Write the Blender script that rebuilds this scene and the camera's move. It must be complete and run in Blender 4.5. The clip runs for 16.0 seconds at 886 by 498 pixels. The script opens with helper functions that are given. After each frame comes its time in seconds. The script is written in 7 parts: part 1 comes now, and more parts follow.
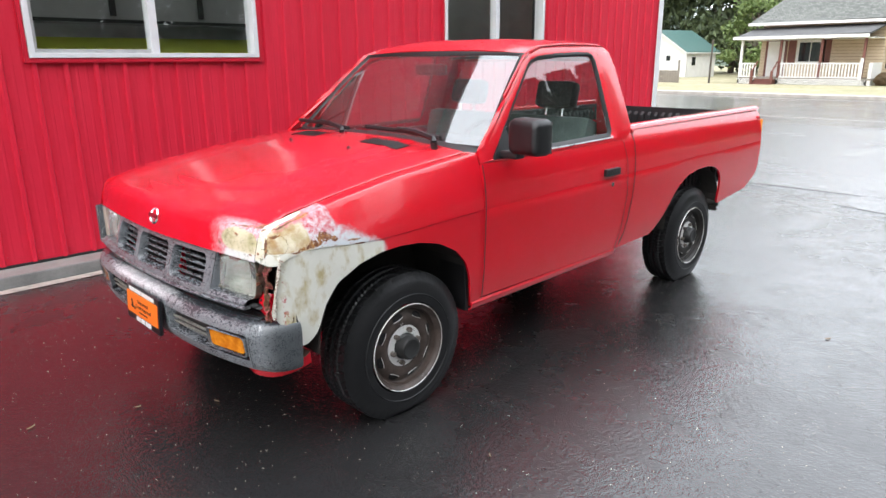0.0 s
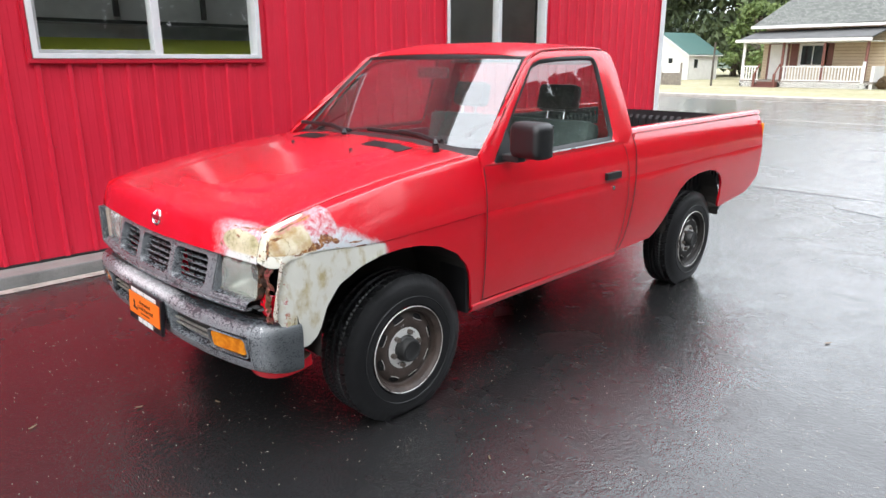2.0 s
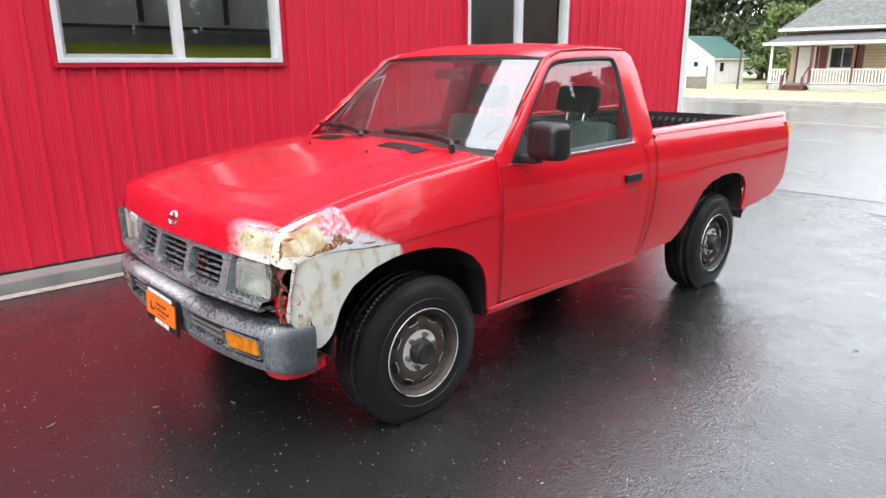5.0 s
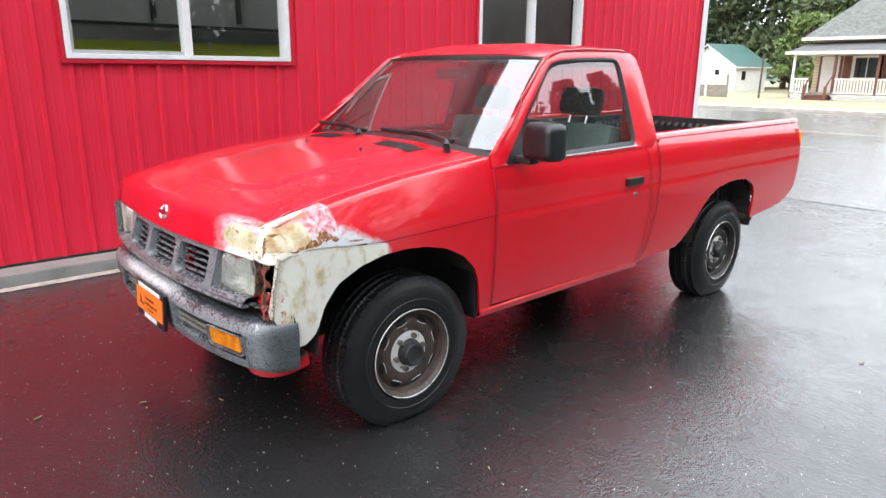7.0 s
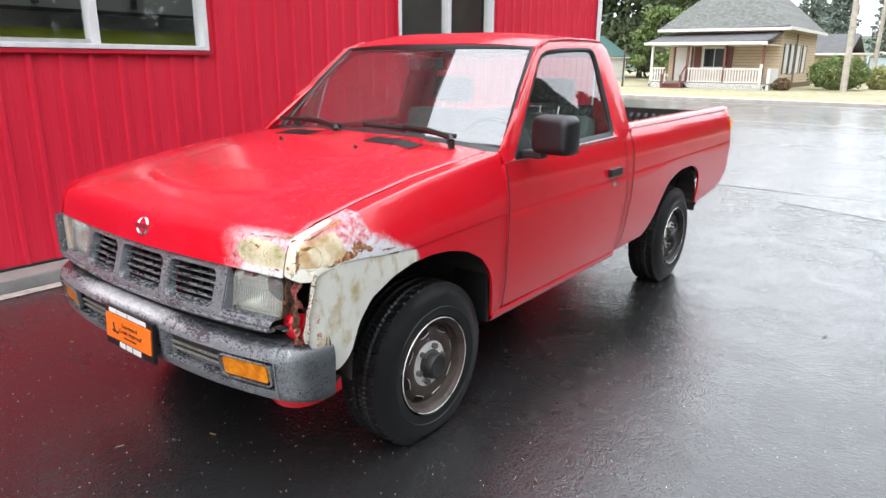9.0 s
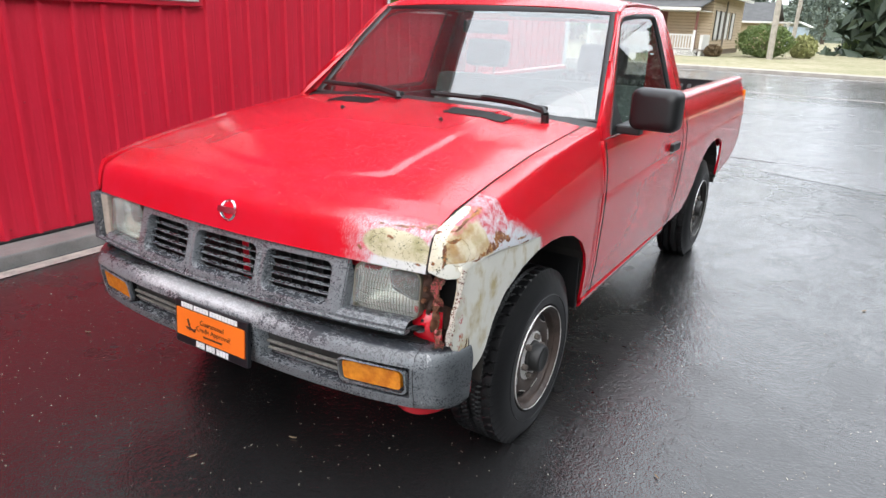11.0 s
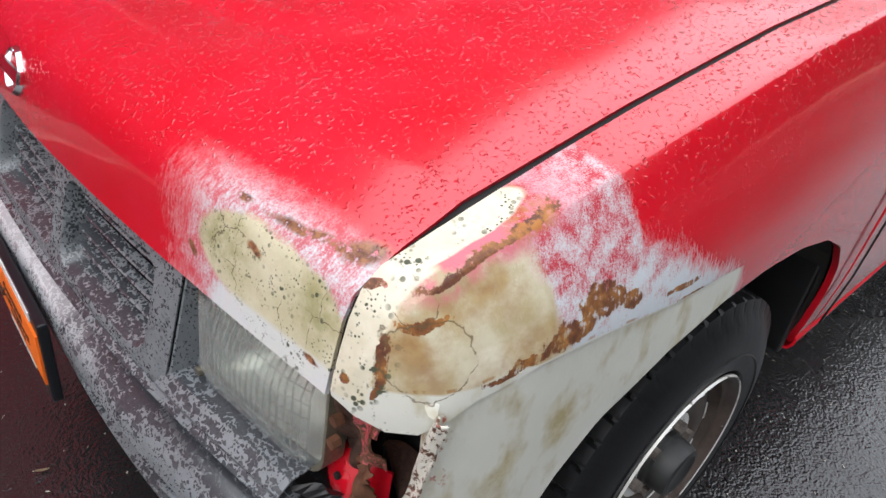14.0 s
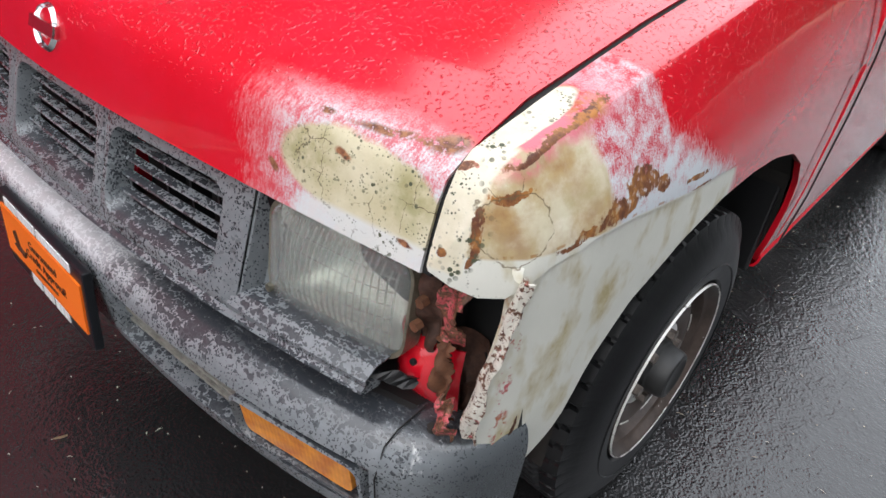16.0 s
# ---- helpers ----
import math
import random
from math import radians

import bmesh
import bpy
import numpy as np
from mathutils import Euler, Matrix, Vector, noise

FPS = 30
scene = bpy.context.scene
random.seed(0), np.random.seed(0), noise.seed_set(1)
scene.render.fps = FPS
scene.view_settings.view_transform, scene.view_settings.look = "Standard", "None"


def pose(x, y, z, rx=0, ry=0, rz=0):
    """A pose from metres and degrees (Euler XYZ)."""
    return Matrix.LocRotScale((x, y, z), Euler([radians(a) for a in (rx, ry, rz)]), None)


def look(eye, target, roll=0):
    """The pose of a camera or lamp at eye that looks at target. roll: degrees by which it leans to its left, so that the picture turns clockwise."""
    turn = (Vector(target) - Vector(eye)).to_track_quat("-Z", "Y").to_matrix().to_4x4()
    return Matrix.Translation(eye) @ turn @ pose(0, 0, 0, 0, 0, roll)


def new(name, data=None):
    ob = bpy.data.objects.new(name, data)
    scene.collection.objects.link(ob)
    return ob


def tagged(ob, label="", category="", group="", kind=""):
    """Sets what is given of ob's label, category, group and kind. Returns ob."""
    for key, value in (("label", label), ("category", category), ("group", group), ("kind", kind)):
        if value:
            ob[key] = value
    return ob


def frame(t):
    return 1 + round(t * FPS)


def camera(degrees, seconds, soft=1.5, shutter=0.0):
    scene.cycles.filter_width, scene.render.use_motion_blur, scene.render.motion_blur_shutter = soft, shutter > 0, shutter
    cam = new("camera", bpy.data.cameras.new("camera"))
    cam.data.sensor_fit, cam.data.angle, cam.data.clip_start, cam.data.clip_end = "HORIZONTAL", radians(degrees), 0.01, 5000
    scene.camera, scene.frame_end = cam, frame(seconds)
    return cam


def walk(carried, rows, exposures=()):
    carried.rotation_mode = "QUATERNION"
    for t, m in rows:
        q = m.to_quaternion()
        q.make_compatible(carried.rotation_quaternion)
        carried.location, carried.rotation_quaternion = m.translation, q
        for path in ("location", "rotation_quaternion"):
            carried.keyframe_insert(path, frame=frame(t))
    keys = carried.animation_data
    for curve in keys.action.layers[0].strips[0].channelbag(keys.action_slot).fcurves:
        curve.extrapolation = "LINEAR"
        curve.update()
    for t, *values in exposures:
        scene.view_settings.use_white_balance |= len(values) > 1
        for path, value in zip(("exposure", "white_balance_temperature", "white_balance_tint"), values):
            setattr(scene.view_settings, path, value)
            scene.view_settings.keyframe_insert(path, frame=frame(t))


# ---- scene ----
cam = camera(67.4, 16.0)
PATH = [
    (0, (2.795, -1.753, 1.514), (1.424, -0.404, 0.966), -0.4),
    (0.5, (2.79, -1.751, 1.52), (1.415, -0.406, 0.969), -0.6),
    (1, (2.795, -1.749, 1.523), (1.422, -0.398, 0.985), -0.3),
    (1.5, (2.798, -1.748, 1.519), (1.429, -0.395, 0.975), 0.2),
    (2, (2.801, -1.758, 1.524), (1.427, -0.411, 0.979), -0.1),
    (2.5, (2.809, -1.762, 1.527), (1.446, -0.401, 0.987), -0.1),
    (3, (2.815, -1.765, 1.526), (1.45, -0.402, 0.997), -0.1),
    (3.5, (2.81, -1.758, 1.518), (1.426, -0.414, 0.99), -0.4),
    (4, (2.8, -1.746, 1.515), (1.396, -0.424, 0.987), -1.1),
    (6.3, (2.852, -1.643, 1.483), (1.401, -0.371, 0.959), 0.6),
    (6.5, (2.863, -1.626, 1.481), (1.403, -0.358, 0.972), 0.0),
    (7, (2.85, -1.614, 1.475), (1.391, -0.348, 0.957), 0.4),
    (7.5, (2.718, -1.687, 1.451), (1.325, -0.367, 0.889), 0.7),
    (8, (2.618, -1.841, 1.476), (1.326, -0.416, 0.927), -0.9),
    (8.5, (2.478, -1.881, 1.454), (1.237, -0.411, 0.908), -0.2),
    (9, (2.306, -1.877, 1.474), (1.119, -0.363, 0.931), 0.4),
    (9.5, (2.074, -2.029, 1.475), (0.904, -0.507, 0.915), 0.3),
    (9.7, (1.99, -2.105, 1.48), (0.857, -0.559, 0.908), 0.6),
    (11.8, (1.577, -1.947, 1.485), (0.604, -0.362, 0.751), 1.6),
    (12, (1.583, -1.858, 1.481), (0.558, -0.331, 0.694), 1.0),
    (12.5, (1.498, -1.574, 1.436), (0.391, -0.201, 0.494), 0.3),
    (13, (1.252, -1.368, 1.355), (0.185, 0.01, 0.374), 2.3),
    (13.5, (1.102, -1.176, 1.328), (0.131, 0.237, 0.298), 4.7),
    (14, (1.058, -0.855, 1.261), (-0.137, 0.284, 0.133), 5.8),
    (14.5, (1.022, -0.751, 1.217), (-0.151, 0.292, -0.021), 6.2),
    (15, (1.024, -0.758, 1.207), (-0.132, 0.261, -0.067), 4.8),
    (15.5, (1.045, -0.869, 1.213), (-0.079, 0.254, -0.001), 4.7),
    (16, (1.064, -1.039, 1.222), (0.01, 0.226, 0.086), 5.8),
]
EXPOSURES = [(0, 0.42), (4, 0.45), (6.5, 0.6), (8, 0.52), (9, 0.38), (9.7, 0.3), (12, 0.14), (12.5, 0.2), (13, 0.28), (13.5, 0.08), (14, -0.18), (15, -0.28), (16, -0.1)]
walk(cam, [(t, look(eye, target, roll)) for t, eye, target, roll in PATH], EXPOSURES)

# ---- body ----

# ---------------------------------------------------------------- light
world = bpy.data.worlds.new("world")
scene.world = world
world.use_nodes = True
wn, wl = world.node_tree.nodes, world.node_tree.links
sky = wn.new("ShaderNodeTexSky")
sky.sky_type, sky.sun_disc = "NISHITA", False
sky.sun_elevation, sky.sun_rotation = radians(52), radians(164)
sky.air_density, sky.dust_density, sky.ozone_density = 1.0, 6.0, 1.0
veil = wn.new("ShaderNodeMix")
veil.data_type = "RGBA"
veil.inputs[0].default_value = 0.86
veil.inputs[7].default_value = (17.4, 18.3, 19.7, 1)
wl.new(sky.outputs[0], veil.inputs[6])
# an overcast sky is about three times as bright overhead as at the horizon
way, height, lift, shade = (wn.new("ShaderNode" + k) for k in ("TexCoord", "SeparateXYZ", "MapRange", "VectorMath"))
shade.operation = "MULTIPLY"
lift.inputs[3].default_value, lift.inputs[4].default_value = 0.78, 1.40
wl.new(way.outputs["Generated"], height.inputs[0])
wl.new(height.outputs[2], lift.inputs[0])
wl.new(veil.outputs[2], shade.inputs[0])
wl.new(lift.outputs[0], shade.inputs[1])
wl.new(shade.outputs[0], wn["Background"].inputs[0])
wn["Background"].inputs[1].default_value = 0.125

sun_data = bpy.data.lights.new("sun", "SUN")
sun_data.energy, sun_data.angle, sun_data.color = 0.9, radians(70), (1.0, 0.97, 0.93)
sun = new("sun", sun_data)
sun.matrix_world = look((2.5, -9, 12), (0, 0, 0))


# ---------------------------------------------------------------- material tools
class Nodes:
    """Short hand for building one node material."""

    def __init__(self, name):
        self.mat = bpy.data.materials.new(name)
        self.mat.use_nodes = True
        self.tree = self.mat.node_tree
        self.bsdf = self.tree.nodes["Principled BSDF"]

    def link(self, value, socket):
        if isinstance(value, bpy.types.NodeSocket):
            self.tree.links.new(value, socket)
        elif isinstance(value, (tuple, list)) and len(value) == 3 and socket.type == "RGBA":
            socket.default_value = (*value, 1)
        else:
            socket.default_value = value

    def add(self, kind, *values, out=0, operation="", feature="", smooth=False, vector_type=""):
        node = self.tree.nodes.new("ShaderNode" + kind)
        if operation:
            node.operation = operation
        if feature:
            node.feature = feature
        if smooth:
            node.interpolation_type = "SMOOTHSTEP"
        if vector_type:
            node.vector_type = vector_type
        for n, value in enumerate(values):
            if value is not None:
                self.link(value, node.inputs[n])
        return node.outputs[out]

    def math(self, op, a, b=0.0, c=0.0):
        return self.add("Math", a, b, c, operation=op)

    def position(self):
        return self.add("NewGeometry")

    def local(self):
        return self.add("TexCoord", out=3)

    def noise(self, vec, scale, detail=4.0, rough=0.6, colour=False):
        return self.add("TexNoise", vec, None, scale, detail, rough, out=1 if colour else 0)

    def ramp(self, value, lo, hi):
        return self.add("MapRange", value, lo, hi, 0.0, 1.0)

    def mix(self, fac, a, b):
        node = self.tree.nodes.new("ShaderNodeMix")
        node.data_type = "RGBA"
        self.link(fac, node.inputs[0])
        self.link(a, node.inputs[6])
        self.link(b, node.inputs[7])
        return node.outputs[2]

    def mixf(self, fac, a, b):
        return self.math("ADD", self.math("MULTIPLY", self.math("SUBTRACT", 1.0, fac), a), self.math("MULTIPLY", fac, b))

    def vmul(self, vec, xyz):
        return self.add("VectorMath", vec, xyz, operation="MULTIPLY")

    def bump(self, height, strength, distance, normal=None):
        node = self.tree.nodes.new("ShaderNodeBump")
        node.inputs["Strength"].default_value = strength
        node.inputs["Distance"].default_value = distance
        self.link(height, node.inputs["Height"])
        if normal is not None:
            self.link(normal, node.inputs["Normal"])
        return node.outputs[0]

    def blob(self, plane, u, v, ru, rv, turn=0.0, soft=0.2):
        """A soft-edged ellipse in a plane, 1 inside."""
        node = self.tree.nodes.new("ShaderNodeMapping")
        node.vector_type = "TEXTURE"
        self.link(plane, node.inputs[0])
        node.inputs[1].default_value, node.inputs[2].default_value, node.inputs[3].default_value = (u, v, 0), (0, 0, radians(turn)), (ru, rv, 1)
        reach = self.add("VectorMath", node.outputs[0], operation="LENGTH", out=1)
        return self.add("MapRange", reach, 1 + soft, 1 - soft, 0.0, 1.0), reach

    def any(self, *masks):
        out = masks[0]
        for m in masks[1:]:
            out = self.math("MAXIMUM", out, m)
        return out

    def both(self, *masks):
        out = masks[0]
        for m in masks[1:]:
            out = self.math("MULTIPLY", out, m)
        return out

    def done(self, colour=None, rough=None, metal=None, normal=None, coat=None, coat_rough=None, ior=None, spec=None, coat_normal=None, coat_ior=None):
        for value, key in ((colour, "Base Color"), (rough, "Roughness"), (metal, "Metallic"), (normal, "Normal"), (coat, "Coat Weight"),
                           (coat_rough, "Coat Roughness"), (coat_normal, "Coat Normal"), (coat_ior, "Coat IOR"), (ior, "IOR"), (spec, "Specular IOR Level")):
            if value is not None:
                self.link(value, self.bsdf.inputs[key])
        return self.mat


def worn(name, base, rough, metal=0.0, dark=0.65, scale=6.0, grain=120.0, relief=0.15, depth=0.001, coat=0.0, spread=0.12, spec=None):
    """A surface with broad stains, fine grain and a fine relief."""
    n = Nodes(name)
    p = n.position()
    broad = n.noise(p, scale)
    fine = n.noise(p, grain, 3.0)
    tone = n.mixf(0.35, broad, fine)
    low = tuple(c * dark for c in base)
    high = tuple(min(1.0, c * (1 + (1 - dark) * 0.6)) for c in base)
    colour = n.mix(n.ramp(tone, 0.3, 0.7), low, high)
    r = n.math("ADD", n.math("MULTIPLY", n.math("SUBTRACT", broad, 0.5), spread * 2), rough)
    return n.done(colour, r, metal, n.bump(fine, relief, depth), coat=coat, coat_rough=0.1, spec=spec)


def wet_drops(n, p, scale=110.0, share=0.5):
    """Height of rain drops that stand on a surface, 0 to 1."""
    cell = n.add("TexVoronoi", p, None, scale, feature="F1")
    size = n.noise(p, scale * 0.23, 2.0)
    edge = n.math("ADD", n.math("MULTIPLY", size, 0.55), share - 0.45)
    return n.add("MapRange", n.math("SUBTRACT", edge, cell), 0.0, 0.22, 0.0, 1.0, smooth=True)


def glassy(name, tint, shine, rough=0.02, drops=False, film=0.0):
    """A pane: clear where one looks straight through, mirroring by its real index."""
    m = bpy.data.materials.new(name)
    m.use_nodes = True
    t = m.node_tree
    t.nodes.clear()
    out = t.nodes.new("ShaderNodeOutputMaterial")
    clear, gloss, mix, face, power, scale_ = (t.nodes.new("ShaderNode" + k) for k in ("BsdfTransparent", "BsdfGlossy", "MixShader", "LayerWeight", "Math", "Math"))
    clear.inputs[0].default_value = (*tint, 1)
    gloss.inputs["Roughness"].default_value = rough
    # gloss grows towards grazing views, alike from both sides of the pane
    face.inputs[0].default_value = 0.5
    power.operation, scale_.operation = "POWER", "MULTIPLY_ADD"
    power.inputs[1].default_value = 4.0
    scale_.inputs[1].default_value, scale_.inputs[2].default_value = 0.9, shine
    t.links.new(face.outputs["Facing"], power.inputs[0])
    t.links.new(power.outputs[0], scale_.inputs[0])
    t.links.new(scale_.outputs[0], mix.inputs[0])
    t.links.new(clear.outputs[0], mix.inputs[1])
    t.links.new(gloss.outputs[0], mix.inputs[2])
    t.links.new(mix.outputs[0], out.inputs[0])
    if film:
        # a thin whitish film: rain haze and dust on panes, added brightness on the lamp lens
        dust, over, spot, rng_ = (t.nodes.new("ShaderNode" + k) for k in ("BsdfDiffuse", "MixShader", "TexNoise", "MapRange"))
        dust.inputs[0].default_value = (0.75, 0.78, 0.78, 1)
        spot.inputs["Scale"].default_value, spot.inputs["Detail"].default_value = 55, 5
        rng_.inputs[1].default_value, rng_.inputs[2].default_value, rng_.inputs[3].default_value, rng_.inputs[4].default_value = 0.4, 0.75, film * 0.35, film * 2.2
        t.links.new(spot.outputs[0], rng_.inputs[0])
        t.links.new(rng_.outputs[0], over.inputs[0])
        t.links.new(mix.outputs[0], over.inputs[1])
        t.links.new(dust.outputs[0], over.inputs[2])
        t.links.new(over.outputs[0], out.inputs[0])
    if drops:
        pos = t.nodes.new("ShaderNodeNewGeometry")
        vor, rmp, bmp = t.nodes.new("ShaderNodeTexVoronoi"), t.nodes.new("ShaderNodeMapRange"), t.nodes.new("ShaderNodeBump")
        vor.inputs["Scale"].default_value = 120
        t.links.new(pos.outputs[0], vor.inputs[0])
        t.links.new(vor.outputs[0], rmp.inputs[0])
        rmp.inputs[1].default_value, rmp.inputs[2].default_value, rmp.inputs[3].default_value, rmp.inputs[4].default_value = 0.04, 0.17, 1, 0
        t.links.new(rmp.outputs[0], bmp.inputs["Height"])
        bmp.inputs["Strength"].default_value, bmp.inputs["Distance"].default_value = 0.5, 0.002
        t.links.new(bmp.outputs[0], gloss.inputs["Normal"])
    return m


def plain(name, colour, rough, metal=0.0, coat=0.0):
    return Nodes(name).done(colour, rough, metal, coat=coat)


# ---------------------------------------------------------------- mesh tools
def world_of(ob):
    m = ob.matrix_basis.copy()
    return world_of(ob.parent) @ ob.matrix_parent_inverse @ m if ob.parent else m


def nudged(p):
    """The truck's front was knocked a little out of square: its far side stands somewhat forward and outward."""
    k = max(0.0, -p[0] / 0.75) * max(0.0, min(1.0, (0.3 - p[1]) / 0.9))
    return Vector((p[0] - 0.042 * k, p[1] - 0.030 * k, p[2]))


def part(name, bm, material, parent=None, label="", smooth=False, kind=""):
    """Links a bmesh, drawn in world coordinates, as one mesh object under its thing or part."""
    data = bpy.data.meshes.new(name)
    if parent and "plate" not in name + parent.name and (parent.name == "pickup_truck" or parent.parent and parent.parent.name == "pickup_truck"):
        for v in bm.verts:
            v.co = nudged(v.co)
    bm.to_mesh(data)
    bm.free()
    data.materials.append(material)
    if smooth:
        data.polygons.foreach_set("use_smooth", [True] * len(data.polygons))
        data.set_sharp_from_angle(angle=radians(smooth if smooth > 1 else 40))
    ob = new(name, data)
    if parent:
        ob.parent = parent
        ob.matrix_parent_inverse = world_of(parent).inverted()
    return tagged(ob, label, kind=kind)


def thing(name, place, label, category, group="", kind=""):
    ob = new(name)
    ob.empty_display_size = 0.1
    ob.location = place
    return tagged(ob, label, category, group, kind)


def box(bm, x0, x1, y0, y1, z0, z1, bevel=0.0, turn=None):
    made = bmesh.ops.create_cube(bm, size=1)["verts"]
    for v in made:
        v.co = Vector((x0 + (v.co.x + 0.5) * (x1 - x0), y0 + (v.co.y + 0.5) * (y1 - y0), z0 + (v.co.z + 0.5) * (z1 - z0)))
        if turn:
            v.co = turn @ v.co
    if bevel:
        edges = list({e for v in made for e in v.link_edges})
        bmesh.ops.bevel(bm, geom=edges, offset=bevel, segments=2, affect="EDGES", profile=0.6)
    return bm


def boxed(*a, **k):
    return box(bmesh.new(), *a, **k)


def ring_tube(bm, rings, closed=False, caps=True):
    """Skin over rings of points, all of one length."""
    rows = [[bm.verts.new(p) for p in r] for r in rings]
    n = len(rows[0])
    for a, b in zip(rows, rows[1:] + ([rows[0]] if closed else [])):
        for i in range(n):
            bm.faces.new((a[i], a[(i + 1) % n], b[(i + 1) % n], b[i]))
    if caps and not closed:
        bm.faces.new(rows[0][::-1])
        bm.faces.new(rows[-1])
    return bm


def pipe(bm, points, radius, seg=8):
    """A round bar along points."""
    pts = [Vector(p) for p in points]
    rads = radius if isinstance(radius, (list, tuple)) else [radius] * len(pts)
    rings = []
    for i, p in enumerate(pts):
        d = (pts[min(i + 1, len(pts) - 1)] - pts[max(i - 1, 0)]).normalized()
        side = d.cross(Vector((0, 0, 1)) if abs(d.z) < 0.95 else Vector((1, 0, 0))).normalized()
        up = side.cross(d)
        rings.append([p + rads[i] * (math.cos(a) * side + math.sin(a) * up) for a in (2 * math.pi * k / seg for k in range(seg))])
    return ring_tube(bm, rings)


def piped(points, radius, seg=8):
    return pipe(bmesh.new(), points, radius, seg)


def sheet(bm, rows, flip=False):
    """A surface through rows of points."""
    vs = [[bm.verts.new(p) for p in r] for r in rows]
    for a, b in zip(vs, vs[1:]):
        for i in range(len(a) - 1):
            f = (a[i], a[i + 1], b[i + 1], b[i])
            bm.faces.new(f[::-1] if flip else f)
    return bm


def spun(bm, profile, centre, axis_x=1, seg=48):
    """A body of revolution about an axis along x; profile: (x offset, radius)."""
    cx, cy, cz = centre
    rings = [[(cx + axis_x * dx, cy + r * math.cos(2 * math.pi * k / seg), cz + r * math.sin(2 * math.pi * k / seg)) for k in range(seg)] for dx, r in profile]
    return ring_tube(bm, rings, caps=False)


def solid(ob, thickness, offset=-1.0):
    mod = ob.modifiers.new("thickness", "SOLIDIFY")
    mod.thickness, mod.offset = thickness, offset
    used = {}
    for f in ob.data.polygons:
        for k in f.edge_keys:
            used[k] = used.get(k, 0) + 1
    for e in ob.data.edges:
        if used.get(e.key) == 1:
            e.use_edge_sharp = True
    return ob


def mirrored(bm):
    """A copy of a bmesh, mirrored in x."""
    out = bm.copy()
    for v in out.verts:
        v.co.x = -v.co.x
    bmesh.ops.reverse_faces(out, faces=out.faces)
    return out


def table(x, pairs):
    return float(np.interp(x, [a for a, _ in pairs], [b for _, b in pairs]))


def smooth_table(x, pairs, width):
    return sum(table(x + width * k, pairs) for k in (-1, -0.5, 0, 0.5, 1)) / 5


# ---------------------------------------------------------------- materials
def red_base(n, p, chalk=0.25, rough=0.22, base=(0.66, 0.005, 0.016), top_drops=0.44):
    """Old red car paint: chalked in patches. Returns colour, roughness and the height of the rain drops on it."""
    broad = n.noise(p, 2.2, 5.0)
    grime = n.noise(p, 14.0, 5.0)
    faded = n.math("MULTIPLY", n.ramp(n.mixf(0.3, broad, grime), 0.38, 0.72), chalk)
    colour = n.mix(faded, base, (0.70, 0.020, 0.052))
    # drops stand on what lies flat and run off what stands upright
    flatness = n.ramp(n.add("SeparateXYZ", n.add("NewGeometry", out=1), out=2), 0.25, 0.8)
    warped = n.add("VectorMath", p, n.vmul(n.noise(p, 160.0, 2.0, 0.5, True), (0.007, 0.007, 0.007)), operation="ADD")
    drops = n.both(n.any(wet_drops(n, n.vmul(warped, (1.0, 0.6, 1.0)), 125.0, top_drops), wet_drops(n, n.vmul(warped, (0.7, 1.0, 0.6)), 250.0, top_drops)), n.mixf(flatness, 0.07, 1.0))
    r = n.math("ADD", n.math("MULTIPLY", n.math("SUBTRACT", grime, 0.5), 0.16), rough)
    return colour, n.mixf(n.math("MULTIPLY", drops, 0.7), r, 0.06), drops, n.mixf(flatness, 0.9, 1.0)


def red_paint(name, chalk=0.25, rough=0.22):
    n = Nodes(name)
    p = n.position()
    colour, r, drops, film = red_base(n, p, chalk, rough)
    fine = n.noise(p, 60.0, 3.0)
    wet = n.bump(drops, 0.8, 0.0022, n.bump(fine, 0.03, 0.0005))
    return n.done(colour, r, 0.0, wet, coat_normal=n.bump(drops, 0.45, 0.0022), coat=n.mixf(n.ramp(film, 0.9, 1.0), 0.82, 1.0), coat_rough=n.mixf(n.ramp(film, 0.9, 1.0), 0.03, 0.14), coat_ior=1.6, spec=0.3)


def specks(n, p, scale, limit):
    """Small dark spots of mould."""
    cell = n.add("TexVoronoi", p, None, scale, feature="F1")
    keep = n.ramp(n.noise(p, scale * 0.22, 2.0), 0.50, 0.62)
    return n.both(n.ramp(cell, limit, limit - 0.10), keep)


CREAM, OLIVE, PRIMER, ORANGE = (0.64, 0.58, 0.42), (0.40, 0.35, 0.19), (0.60, 0.63, 0.66), (0.42, 0.16, 0.03)


